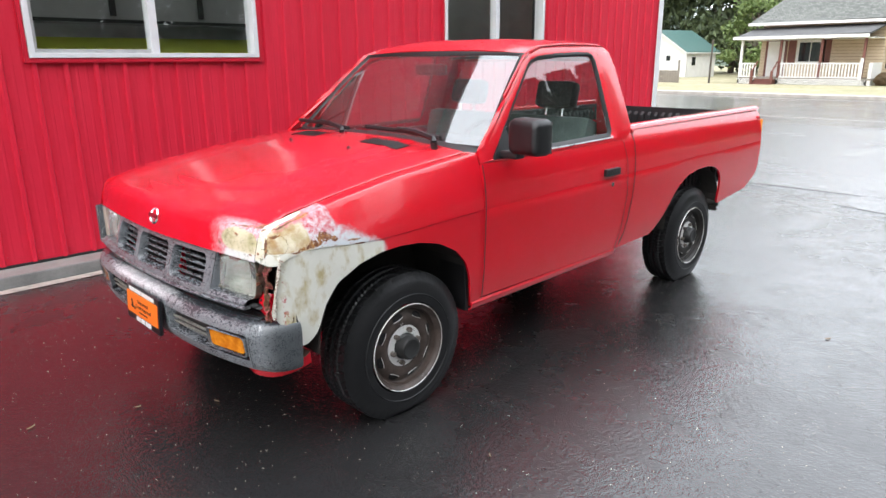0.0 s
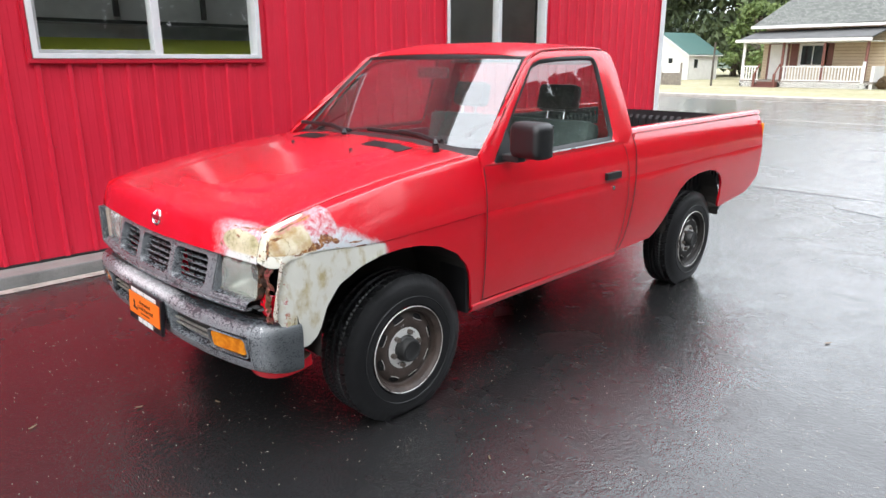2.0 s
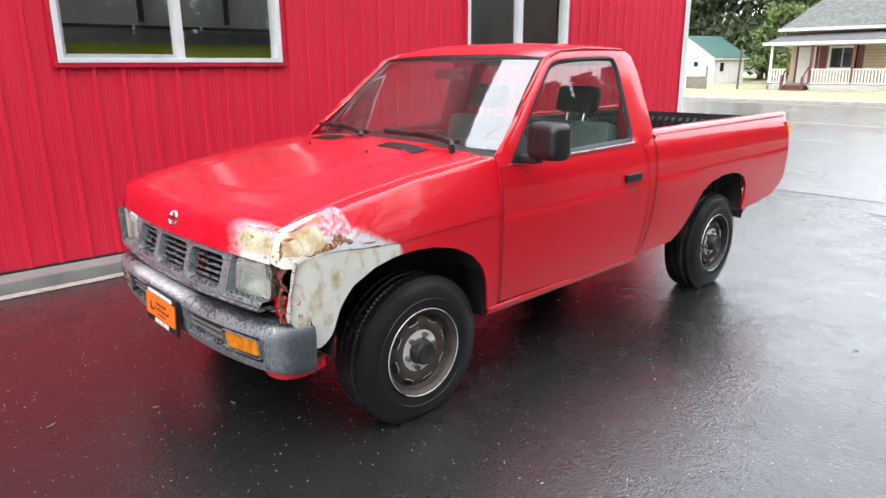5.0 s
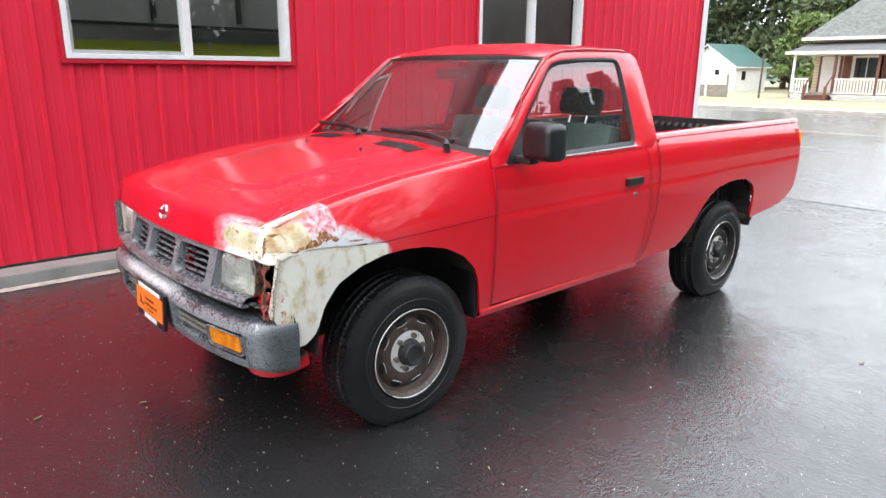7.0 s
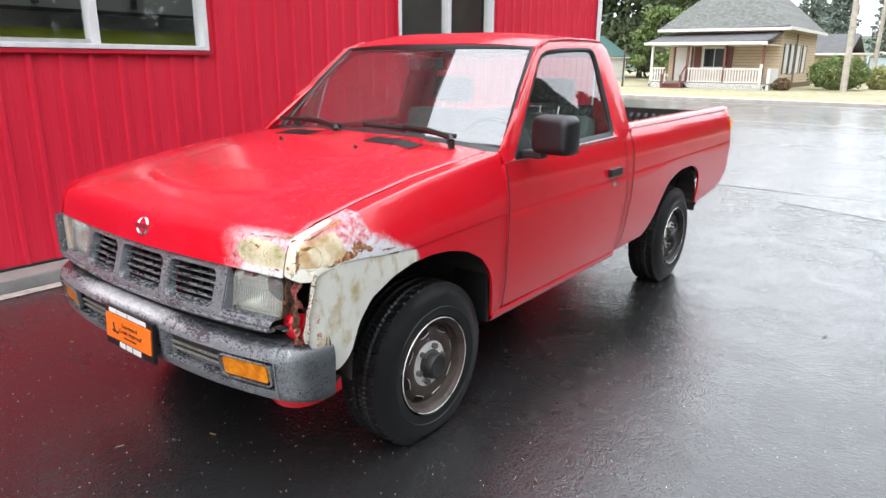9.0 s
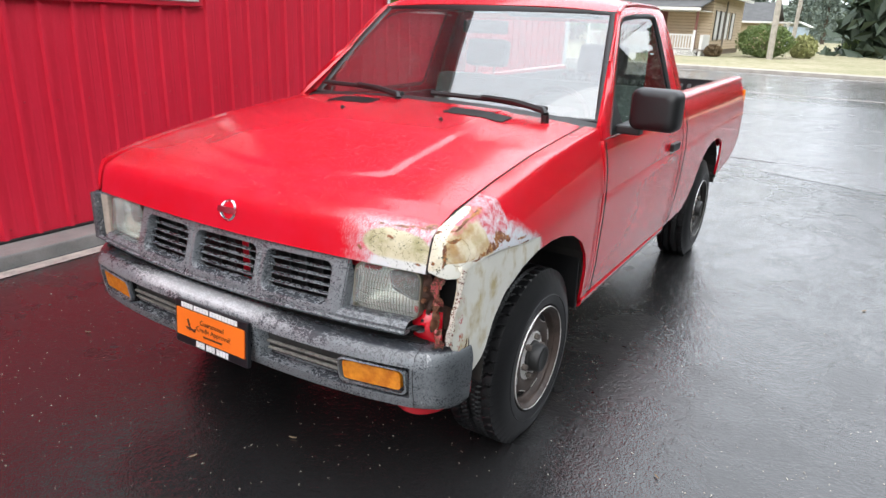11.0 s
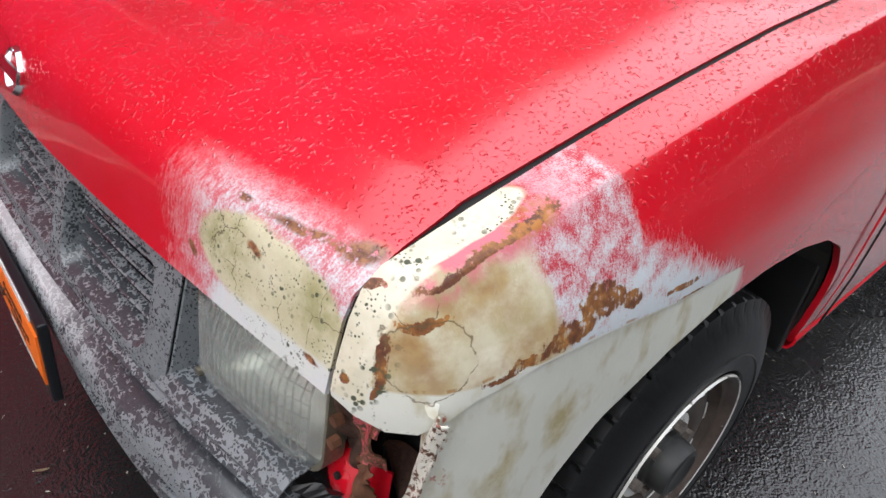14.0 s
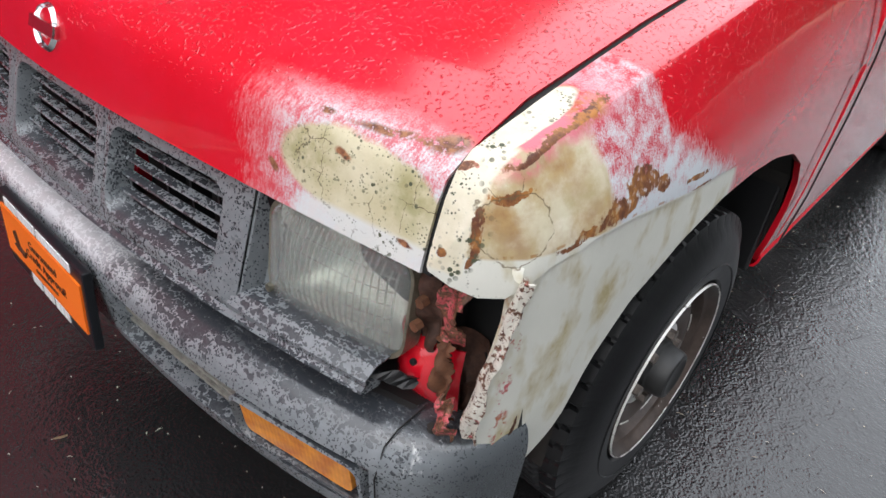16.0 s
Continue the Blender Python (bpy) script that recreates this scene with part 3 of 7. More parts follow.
def bumper_plastic():
    """Grey plastic bleached by weather, with dark wet spots and runs that the rain left."""
    n = Nodes("weathered_grey_plastic")
    p = n.position()
    x, y, z = (n.add("SeparateXYZ", p, out=k) for k in range(3))
    up = n.add("SeparateXYZ", n.add("NewGeometry", out=1), out=2)
    broad = n.noise(p, 6.0, 4.0)
    warp = n.add("VectorMath", p, n.vmul(n.noise(p, 110.0, 2.0, 0.5, True), (0.016, 0.010, 0.010)), operation="ADD")
    level = n.ramp(up, 0.55, 0.97)
    size = n.math("ADD", n.math("ADD", n.math("MULTIPLY", n.noise(p, 28.0, 2.0), 0.60), n.math("MULTIPLY", n.math("SUBTRACT", broad, 0.5), 0.85)), n.math("ADD", 0.10, n.math("MULTIPLY", level, 0.16)))
    small = n.math("SUBTRACT", size, n.add("TexVoronoi", n.vmul(warp, (1.0, 1.0, 0.62)), None, 250.0, feature="F1"))
    large = n.math("SUBTRACT", n.math("SUBTRACT", size, 0.04), n.add("TexVoronoi", n.vmul(warp, (0.55, 1.0, 0.8)), None, 110.0, feature="F1"))
    wet = n.any(n.ramp(small, 0.055, 0.085), n.both(n.ramp(large, 0.03, 0.06), n.mixf(n.ramp(up, 0.2, 0.7), 0.45, 0.9)))
    grain = n.noise(p, 500.0, 2.0)
    dry = n.mix(n.ramp(n.mixf(0.4, broad, n.noise(p, 60.0)), 0.3, 0.7), (0.125, 0.138, 0.150), (0.235, 0.250, 0.265))
    # chalky runs where sun and rain bleached the shoulder above the plate
    run = n.noise(n.vmul(p, (1.0, 0.25, 0.25)), 120.0, 4.0, 0.7)
    reach = n.both(n.ramp(n.math("ABSOLUTE", n.math("ADD", x, n.math("ADD", 0.10, n.math("MULTIPLY", n.math("SUBTRACT", broad, 0.5), 0.5)))), 0.46, 0.20), n.ramp(z, 0.565, 0.585), n.ramp(z, 0.622, 0.612), n.ramp(y, -0.700, -0.722))
    chalk = n.both(n.ramp(n.math("ADD", run, n.math("MULTIPLY", reach, 0.45)), 0.48, 0.66), reach)
    dry = n.mix(chalk, dry, (0.58, 0.60, 0.62))
    # the flat top behind the shoulder stays wet and dark, with pale flecks
    flecks = n.ramp(n.noise(n.vmul(p, (0.45, 1.0, 1.0)), 130.0, 3.0, 0.7), 0.56, 0.64)
    top = n.both(level, n.math("SUBTRACT", 1.0, chalk), n.ramp(y, -0.735, -0.705), n.ramp(z, 0.62, 0.612))
    dry = n.mix(n.both(top, 0.9), dry, n.mix(flecks, (0.040, 0.045, 0.052), (0.17, 0.185, 0.20)))
    # the wrapped ends are darker, scuffed pale where they turn
    wrap = n.math("ABSOLUTE", x)
    dry = n.mix(n.ramp(wrap, 0.745, 0.785), dry, (0.075, 0.083, 0.090))
    scuff = n.both(n.ramp(n.noise(n.vmul(p, (1.0, 1.0, 0.45)), 46.0, 4.0, 0.6), 0.60, 0.66), n.ramp(wrap, 0.715, 0.73), n.ramp(wrap, 0.775, 0.76))
    dry = n.mix(scuff, dry, (0.50, 0.51, 0.51))
    colour = n.mix(n.both(wet, n.math("SUBTRACT", 1.0, n.math("MULTIPLY", chalk, 0.85)), 0.9), dry, (0.032, 0.036, 0.043))
    rough = n.mixf(n.any(wet, top), 0.42, 0.18)
    return n.done(colour, rough, 0.0, n.bump(wet, 0.25, 0.0012, n.bump(grain, 0.25, 0.0008)), spec=0.5, coat=n.math("MULTIPLY", n.any(top, n.math("MULTIPLY", wet, 0.6)), 0.6), coat_rough=0.12, coat_ior=1.5)


M_BUMPER = bumper_plastic()


# ---------------------------------------------------------------- the pickup truck
# The truck stands along y with its nose towards -y; front axle at y = 0, rear axle at y = 2.65.
truck = thing("pickup_truck", (0, 0, 0), "old red compact pickup truck with a damaged front corner", "pickup truck")

ARCH_F = [(-0.62, 0.49), (-0.50, 0.49), (-0.457, 0.529), (-0.424, 0.631), (-0.367, 0.707), (-0.264, 0.76), (-0.158, 0.785), (-0.05, 0.79), (0.05, 0.782),
          (0.163, 0.755), (0.267, 0.702), (0.337, 0.63), (0.372, 0.538), (0.380, 0.42), (0.386, 0.395), (0.46, 0.395)]
ARCH_R = [(1.6, 0.425), (2.126, 0.443), (2.18, 0.48), (2.243, 0.56), (2.30, 0.645), (2.367, 0.72), (2.46, 0.765), (2.60, 0.79), (2.75, 0.795), (2.87, 0.78),
          (2.955, 0.737), (3.015, 0.66), (3.035, 0.57), (3.04, 0.497), (3.10, 0.50), (3.49, 0.545), (3.60, 0.60), (3.67, 0.66)]
CREASE = [(-0.62, 0.850), (-0.5, 0.856), (-0.42, 0.856), (-0.3, 0.845), (-0.15, 0.838), (0.0, 0.842), (0.445, 0.859), (1.4, 0.872), (3.6, 0.894)]
SEAM = [(-0.612, 0.942), (-0.5, 0.972), (-0.4, 0.995), (-0.284, 1.018), (-0.015, 1.063), (0.289, 1.097), (0.52, 1.118)]


def side_x(y, z):
    """Half width of the body at a place on its side below the belt."""
    x = table(z, [(0.38, 0.792), (0.44, 0.806), (0.56, 0.819), (0.75, 0.827), (0.86, 0.829), (0.95, 0.824), (1.02, 0.814), (1.06, 0.803), (1.10, 0.785), (1.135, 0.762)])
    if y < -0.2:
        x -= 0.10 * ((-0.2 - y) / 0.45) ** 2 * 0.35
    return x


def side_panel(y0, y1, zlow, zhigh, cols):
    """A body side panel between two end curves; the crease is a pressed groove."""
    rows = []
    for i in range(cols + 1):
        u = i / cols
        ym = y0(0.8) + u * (y1(0.8) - y0(0.8))
        lo, hi, mid = zlow(ym), zhigh(ym), table(ym, CREASE)
        zs = [lo + (mid - 0.008 - lo) * k / 9 for k in range(10)] + [mid - 0.003, mid + 0.003] + [mid + 0.008 + (hi - mid - 0.008) * k / 8 for k in range(9)]
        row = []
        for k, z in enumerate(zs):
            y = y0(z) + u * (y1(z) - y0(z))
            row.append((side_x(y, z) + (0.0010 if k <= 9 else -0.0012 if k == 10 else 0.0), y, z))
        rows.append(row)
    return sheet(bmesh.new(), rows)


def corrugated(a0, a1, step, place):
    """Rows of a pressed sheet with upright ribs between a0 and a1; place turns run, depth and height into a point."""
    out, a = [], a0
    while a < a1:
        for u, d in ((0.0, 0.0), (0.42, 0.0), (0.50, 0.018), (0.92, 0.018)):
            if a + u * step <= a1:
                out.append([place(a + u * step, 0.0, 0.62), place(a + u * step, d, 0.65), place(a + u * step, d, 1.04), place(a + u * step, 0.0, 1.07), place(a + u * step, 0.0, 1.112)])
        a += step
    return out


def both_sides(name, bm, material, thickness=0.014, labels=("", ""), grow=1.0):
    """Links a left panel and its mirror image."""
    other = mirrored(bm)
    solid(part(name, bm, material, truck, labels[0], smooth=35), thickness, grow)
    solid(part(name, other, material, truck, labels[1], smooth=35), thickness, grow)


# doors
DOOR_R = [(0.40, 1.595), (0.55, 1.65), (0.75, 1.682), (0.95, 1.668), (1.07, 1.64)]
BED_F = [(0.42, 1.635), (0.53, 1.70), (0.72, 1.747), (0.9, 1.757), (1.14, 1.765)]
BELT = 1.068
door = side_panel(lambda z: 0.4505, lambda z: table(z, DOOR_R) - 0.0014, lambda y: 0.432, lambda y: BELT, 24)
both_sides("door", door, M_RED)
corner = side_panel(lambda z: table(z, DOOR_R) + 0.0014, lambda z: table(z, BED_F) - 0.0045, lambda y: 0.432, lambda y: 1.12, 6)
both_sides("cab_corner", corner, M_RED)
rocker_rows = []
for i in range(21):
    y = 0.392 + (1.63 - 0.392) * i / 20
    lift = 0.012 * i / 20
    rocker_rows.append([(x, y, z + lift) for x, z in ((0.70, 0.372), (0.772, 0.372), (0.797, 0.384), (0.804, 0.398), (0.806, 0.412), (0.800, 0.422))])
both_sides("rocker_panel", sheet(bmesh.new(), rocker_rows), M_RED, 0.006)

# dark tubes that stand in for the shade in the gaps between the panels
M_DEEPRED = plain("shaded_red_gap", (0.07, 0.001, 0.003), 0.6)


def gap_line(points, r=0.0021, material=M_DARK):
    for s in (1, -1):
        part("panel_gap", piped([(s * (side_x(y, z) + 0.0100), y, z) for y, z in points], r, 6), material, truck)


gap_line([(0.4485, 0.44 + 0.062 * k) for k in range(11)])
gap_line([(table(z, DOOR_R), z) for z in (0.44 + 0.062 * k for k in range(11))], 0.0014, M_DEEPRED)
gap_line([(table(z, BED_F) - 0.0022, z) for z in (0.45 + 0.066 * k for k in range(11))])

# load bed
bed = side_panel(lambda z: table(z, BED_F), lambda z: table(z, [(0.5, 3.60), (0.7, 3.655), (0.9, 3.668), (1.14, 3.668)]),
                 lambda y: smooth_table(y, ARCH_R, 0.012), lambda y: 1.118 + 0.014 * (y - 1.76) / 1.9, 96)
both_sides("bed_side", bed, M_RED)
for s in (1, -1):
    rows = []
    for i in range(13):
        y = 1.766 + (3.668 - 1.766) * i / 12
        z = 1.118 + 0.014 * i / 12
        rows.append([(s * x, y, z + dz) for x, dz in ((0.778, -0.004), (0.772, 0.010), (0.758, 0.017), (0.700, 0.017), (0.686, 0.008), (0.684, -0.02))])
    solid(part("bed_rail", sheet(bmesh.new(), rows, s < 0), M_RED, truck, smooth=50), 0.004)
    # liner wall with its upright ribs
    rows = corrugated(1.80, 3.62, 0.06, lambda a, d, z: (s * (0.676 - d), a, z))
    solid(part("bed_liner_side", sheet(bmesh.new(), rows, s > 0), M_LINER, truck, "ribbed black plastic liner wall"), 0.006)
    part("liner_lip", boxed(s * 0.662 - 0.02, s * 0.662 + 0.02, 1.80, 3.62, 1.085, 1.118, 0.006), M_LINER, truck)
bm = sheet(bmesh.new(), corrugated(-0.67, 0.67, 0.064, lambda a, d, z: (a, 1.81 + d, z)))
part("bed_liner_front", bm, M_LINER, truck, "ribbed black plastic liner wall")
bm = boxed(-0.67, 0.67, 1.80, 3.63, 0.60, 0.625)
for k in range(18):
    x = -0.63 + k * 0.073
    box(bm, x, x + 0.036, 1.84, 3.6, 0.625, 0.637, 0.003)
part("bed_liner_floor", bm, M_LINER, truck, "ribbed black plastic bed floor")
part("bed_front_wall", boxed(-0.79, 0.79, 1.768, 1.792, 0.55, 1.115, 0.006), M_RED, truck)
bm = sheet(bmesh.new(), corrugated(-0.668, 0.668, 0.064, lambda a, d, z: (a, 3.624 - d, z)))
part("tailgate_liner", bm, M_LINER, truck, "ribbed black plastic tailgate liner")
part("tailgate", boxed(-0.70, 0.70, 3.635, 3.668, 0.60, 1.10, 0.012), M_RED, truck)
for s in (1, -1):
    part("tail_lamp", boxed(s * 0.772 - 0.05, s * 0.772 + 0.05, 3.660, 3.676, 0.76, 0.945, 0.006), M_TAIL, truck, "red and amber tail lamp")
    part("tail_lamp", boxed(s * 0.772 - 0.05, s * 0.772 + 0.05, 3.660, 3.676, 0.95, 1.058, 0.006), M_AMBER, truck, "amber turn lens")
    part("corner_post", boxed(s * 0.75 - 0.06, s * 0.75 + 0.055, 3.60, 3.658, 0.62, 1.085, 0.012), M_RED, truck)

# roof, pillars and glass
CAB_OUT = [(0.448, 1.066), (0.452, 1.118), (0.60, 1.235), (0.75, 1.358), (0.87, 1.462), (0.935, 1.522), (0.98, 1.552), (1.06, 1.572), (1.25, 1.585), (1.48, 1.590), (1.64, 1.588),
           (1.70, 1.578), (1.735, 1.548), (1.748, 1.47), (1.757, 1.35), (1.766, 1.22), (1.768, 1.12), (1.70, 1.069), (1.45, 1.068), (1.15, 1.067), (0.88, 1.066), (0.66, 1.066)]
WIN_OUT = [(0.535, 1.078), (0.558, 1.105), (0.655, 1.20), (0.772, 1.318), (0.885, 1.425), (0.955, 1.490), (0.992, 1.512), (1.06, 1.530), (1.22, 1.543), (1.42, 1.549), (1.52, 1.548),
           (1.552, 1.538), (1.567, 1.505), (1.567, 1.42), (1.565, 1.32), (1.563, 1.21), (1.560, 1.13), (1.535, 1.094), (1.38, 1.090), (1.12, 1.084), (0.87, 1.080), (0.68, 1.077)]


def cab_x(z):
    return table(z, [(1.06, 0.804), (1.12, 0.784), (1.30, 0.722), (1.46, 0.664), (1.53, 0.636), (1.57, 0.612), (1.60, 0.585)])


def inset(loop, d):
    cy, cz = sum(p[0] for p in loop) / len(loop), sum(p[1] for p in loop) / len(loop)
    out = []
    for i, (y, z) in enumerate(loop):
        (ya, za), (yb, zb) = loop[i - 1], loop[(i + 1) % len(loop)]
        t = Vector((yb - ya, zb - za)).normalized()
        nrm = Vector((t.y, -t.x))
        if nrm.dot(Vector((cy - y, cz - z))) < 0:
            nrm = -nrm
        out.append((y + nrm.x * d, z + nrm.y * d))
    return out


def ring_panel(outer, inner, depth_in=0.0, steps=4):
    rows = []
    for k in range(steps + 1):
        f = k / steps
        loop = [(a[0] + (b[0] - a[0]) * f, a[1] + (b[1] - a[1]) * f) for a, b in zip(outer, inner)]
        loop.append(loop[0])
        rows.append([(cab_x(z) - depth_in * f + 0.004 * math.sin(math.pi * f), y, z) for y, z in loop])
    return sheet(bmesh.new(), rows, True)


both_sides("cab_side", ring_panel(CAB_OUT, WIN_OUT), M_RED, 0.02, grow=-1.0)
door_panes = []
for s in (1, -1):
    # rubber round the door glass, the glass, and a dark red tube for the shade in the door's cut
    seal = ring_panel([(y, z) for y, z in WIN_OUT], inset(WIN_OUT, 0.022), 0.012, 2)
    glass_loop = [(s * (cab_x(z) - 0.014), y, z) for y, z in inset(WIN_OUT, 0.016)]
    if s < 0:
        seal = mirrored(seal)
    solid(part("window_seal", seal, M_RUBBER, truck, smooth=40), 0.012)
    bm = bmesh.new()
    bm.faces.new([bm.verts.new(p) for p in glass_loop])
    pane = part("door_glass", bm, M_SIDEGLASS, truck, "wet door glass")
    pane.visible_shadow = False
    door_panes.append(pane)
    cut = [(0.60, 1.224), (0.75, 1.344), (0.87, 1.446), (0.955, 1.520), (1.00, 1.541), (1.08, 1.556), (1.25, 1.568), (1.50, 1.572), (1.575, 1.566), (1.605, 1.535), (1.618, 1.45), (1.628, 1.32), (1.637, 1.2), (1.643, 1.07)]
    part("door_cut_line", piped([(s * (cab_x(z) + 0.0015), y, z) for y, z in cut], 0.0018, 6), M_DEEPRED, truck)

ROOF_F, ROOF_B = 0.965, 1.745


def roof_point(u, v):
    """u across from -1 to 1, v from the windscreen back."""
    y0 = ROOF_F + 0.035 * u * u - 0.022
    y = y0 + v * (ROOF_B - y0)
    edge = 1.536 + 0.054 * min(1.0, v * 4.5) ** 0.6 - 0.045 * max(0, (v - 0.9) / 0.1) ** 2
    crown = 0.036 * (1 - u ** 4) * (0.75 + 0.25 * math.sin(math.pi * v))
    half = 0.618 - 0.03 * min(1.0, v * 4) + 0.02
    return (u * half, y, edge + crown)


roof_rows = [[roof_point(-1 + 2 * i / 20, j / 16) for i in range(21)] for j in range(17)]
solid(part("roof", sheet(bmesh.new(), roof_rows), M_ROOF_RED, truck, "red roof with faded paint", smooth=50), 0.02)
for s in (1, -1):
    part("drip_rail", piped([(s * 0.70, 0.72, 1.346), (s * 0.652, 0.90, 1.500), (s * 0.632, 0.97, 1.548), (s * 0.615, 1.06, 1.575), (s * 0.607, 1.3, 1.590), (s * 0.605, 1.6, 1.590), (s * 0.607, 1.66, 1.584)], 0.005, 6), M_RED, truck)


def screen_point(u, v):
    """Windscreen: u across, v from the base up."""
    half = 0.752 - 0.128 * v
    y = 0.446 + 0.092 * u * u + v * (0.468 - 0.037 * u * u)
    z = 1.118 + v * 0.432 - 0.012 * v * u * u
    return (u * half, y, z + 0.012 * math.sin(math.pi * v))


screen = sheet(bmesh.new(), [[screen_point(-1 + 2 * i / 24, j / 10) for i in range(25)] for j in range(11)])
windscreen = part("windscreen", screen, M_GLASS, truck, "rain-wet windscreen", smooth=60)
windscreen.visible_shadow = False
loop = [screen_point(-1 + 2 * i / 16, 0) for i in range(17)] + [screen_point(1, j / 8) for j in range(1, 9)] + [screen_point(1 - 2 * i / 16, 1) for i in range(1, 17)] + [screen_point(-1, 1 - j / 8) for j in range(1, 8)]
bm = bmesh.new()
mid = Vector((0, 0.72, 1.335))
rings = []
for p in loop:
    p = Vector(p)
    inw = (mid - p).normalized()
    nrm = Vector((0, -0.68, 0.73))
    rings.append([p - inw * 0.010 + nrm * 0.003, p - inw * 0.004 + nrm * 0.009, p + inw * 0.022 + nrm * 0.008, p + inw * 0.032 + nrm * 0.001, p + inw * 0.006 - nrm * 0.012])
ring_tube(bm, rings, closed=True)
part("windscreen_seal", bm, M_RUBBER, truck, smooth=50)

# rain drops on the screen: low domes of water
M_DROP = glassy("rain_drop_water", (0.88, 0.90, 0.90), 0.30, 0.03)
rng = np.random.default_rng(31)


def drop_domes(bm, count, place):
    for _ in range(count):
        c, nrm, side = place(rng.random(), rng.random())
        r = 0.0007 + 0.0013 * rng.random() ** 2
        up = nrm.cross(side)
        ring = [bm.verts.new(c + nrm * 0.0004 + r * (math.cos(t) * side * 0.8 + math.sin(t) * up)) for t in (0, 1.26, 2.51, 3.77, 5.03)]
        top = bm.verts.new(c + nrm * r * 0.7)
        for i in range(5):
            bm.faces.new((ring[i], ring[(i + 1) % 5], top))
    return bm


def on_screen(a, b):
    # most of them on the driver's side
    return Vector(screen_point(-0.96 + 1.92 * a ** 0.45, 0.03 + 0.94 * b)), Vector((0, -0.68, 0.733)), Vector((1, 0, 0))


def on_door_glass(a, b):
    z = 1.10 + 0.42 * b
    front = 0.575 + 0.98 * (z - 1.10)
    return Vector((cab_x(z) - 0.0135, front + (1.55 - front) * a, z)), Vector((0.945, 0, 0.327)), Vector((0, 1, 0))


drops = part("beaded_rain", drop_domes(bmesh.new(), 5200, on_screen), M_DROP, windscreen, "rain drops on the glass", kind="stuff")
drops.visible_shadow = False
drops = part("beaded_rain", drop_domes(bmesh.new(), 1800, on_door_glass), M_DROP, door_panes[0], "rain drops on the glass", kind="stuff")
drops.visible_shadow = False

# A-pillars between the screen and the doors
for s in (1, -1):
    rows = []
    for j in range(11):
        v = j / 10
        a = Vector(screen_point(1, v))
        z = a.z
        ya = table(z, [(1.118, 0.452), (1.235, 0.60), (1.358, 0.75), (1.462, 0.87), (1.522, 0.935), (1.56, 1.0)])
        b = Vector((cab_x(z), ya, z))
        rows.append([(s * q.x, q.y, q.z) for q in (a + Vector((0.004, -0.004, 0.006)), a.lerp(b, 0.5) + Vector((0.012, -0.012, 0.01)), b + Vector((0.001, -0.004, 0.0)), b + Vector((0.0, 0.02, -0.01)))])
    solid(part("a_pillar", sheet(bmesh.new(), rows, s < 0), M_RED, truck, smooth=60), 0.01)

# back of the cab with its window
bm = bmesh.new()
box(bm, -0.765, 0.765, 1.735, 1.758, 0.5, 1.12, 0.004)
box(bm, -0.74, 0.74, 1.72, 1.75, 1.10, 1.16, 0.004)
box(bm, -0.60, 0.60, 1.715, 1.742, 1.50, 1.57, 0.004)
for s in (1, -1):
    ring_tube(bm, [[(s * (cab_x(z) - 0.012), yy, z) for yy in (1.72, 1.752)] + [(s * 0.575, yy, z) for yy in (1.752, 1.72)] for z in (1.15, 1.25, 1.35, 1.45, 1.52)])
part("cab_back", bm, M_RED, truck)
pane = part("rear_glass", sheet(bmesh.new(), [[(-0.585, 1.742, 1.155), (0.585, 1.742, 1.155)], [(-0.585, 1.735, 1.505), (0.585, 1.735, 1.505)]]), M_SIDEGLASS, truck)
pane.visible_shadow = False
part("cab_floor", boxed(-0.76, 0.76, 0.44, 1.73, 0.44, 0.47), M_DARK, truck)
part("firewall", boxed(-0.74, 0.74, 0.42, 0.45, 0.46, 1.09), M_DARK, truck)

# hood
HOOD_Z = [(-0.64, 0.958), (-0.5, 0.990), (-0.284, 1.034), (-0.015, 1.078), (0.289, 1.110), (0.44, 1.124)]


def hood_front(x):
    return -0.714 + 0.070 * (abs(x) / 0.71) ** 1.5


def hood_point(u, v):
    """u across, v from the lip under the nose to the cowl."""
    x = u * 0.7075
    f = hood_front(x)
    droop = 0.009 * abs(u) ** 3
    nose = [(0.0, f + 0.010, 0.820), (0.03, f, 0.825), (0.10, f + 0.009, 0.868), (0.16, f + 0.018, 0.905), (0.20, f + 0.029, 0.930), (0.24, f + 0.055, 0.949)]
    if v <= 0.24:
        y = float(np.interp(v, [a for a, _, _ in nose], [b for _, b, _ in nose]))
        z = float(np.interp(v, [a for a, _, _ in nose], [c for _, _, c in nose]))
        z += -droop * v / 0.24 + 0.004 * (1 - abs(u) ** 2) * v / 0.24
    else:
        w = (v - 0.24) / 0.76
        y = (f + 0.055) + w * (0.438 - 0.045 * (1 - u * u) - f - 0.055)
        z = 0.949 - droop + (table(y, HOOD_Z) - 0.949 + droop - 0.013 * abs(u) ** 6) * min(1, w * 12) ** 0.45 if w < 1 / 12 else table(y, HOOD_Z) - 0.013 * abs(u) ** 6
        z += 0.004 * (1 - u * u) * (1 - w) + 0.022 * (1 - abs(u) ** 2.2) * w ** 0.7
        # the raised middle of the hood
        rise = max(0.0, min(1.0, (0.62 - abs(u)) / 0.10)) * max(0.0, min(1.0, (w - 0.13 - 0.18 * u * u) / 0.034))
        z += 0.008 * rise * rise * (3 - 2 * rise)
    # the edges roll down to the fenders
    z -= 0.002 * max(0.0, (abs(u) - 0.972) / 0.028) ** 2 * min(1.0, v / 0.24)
    return (x, y, z)


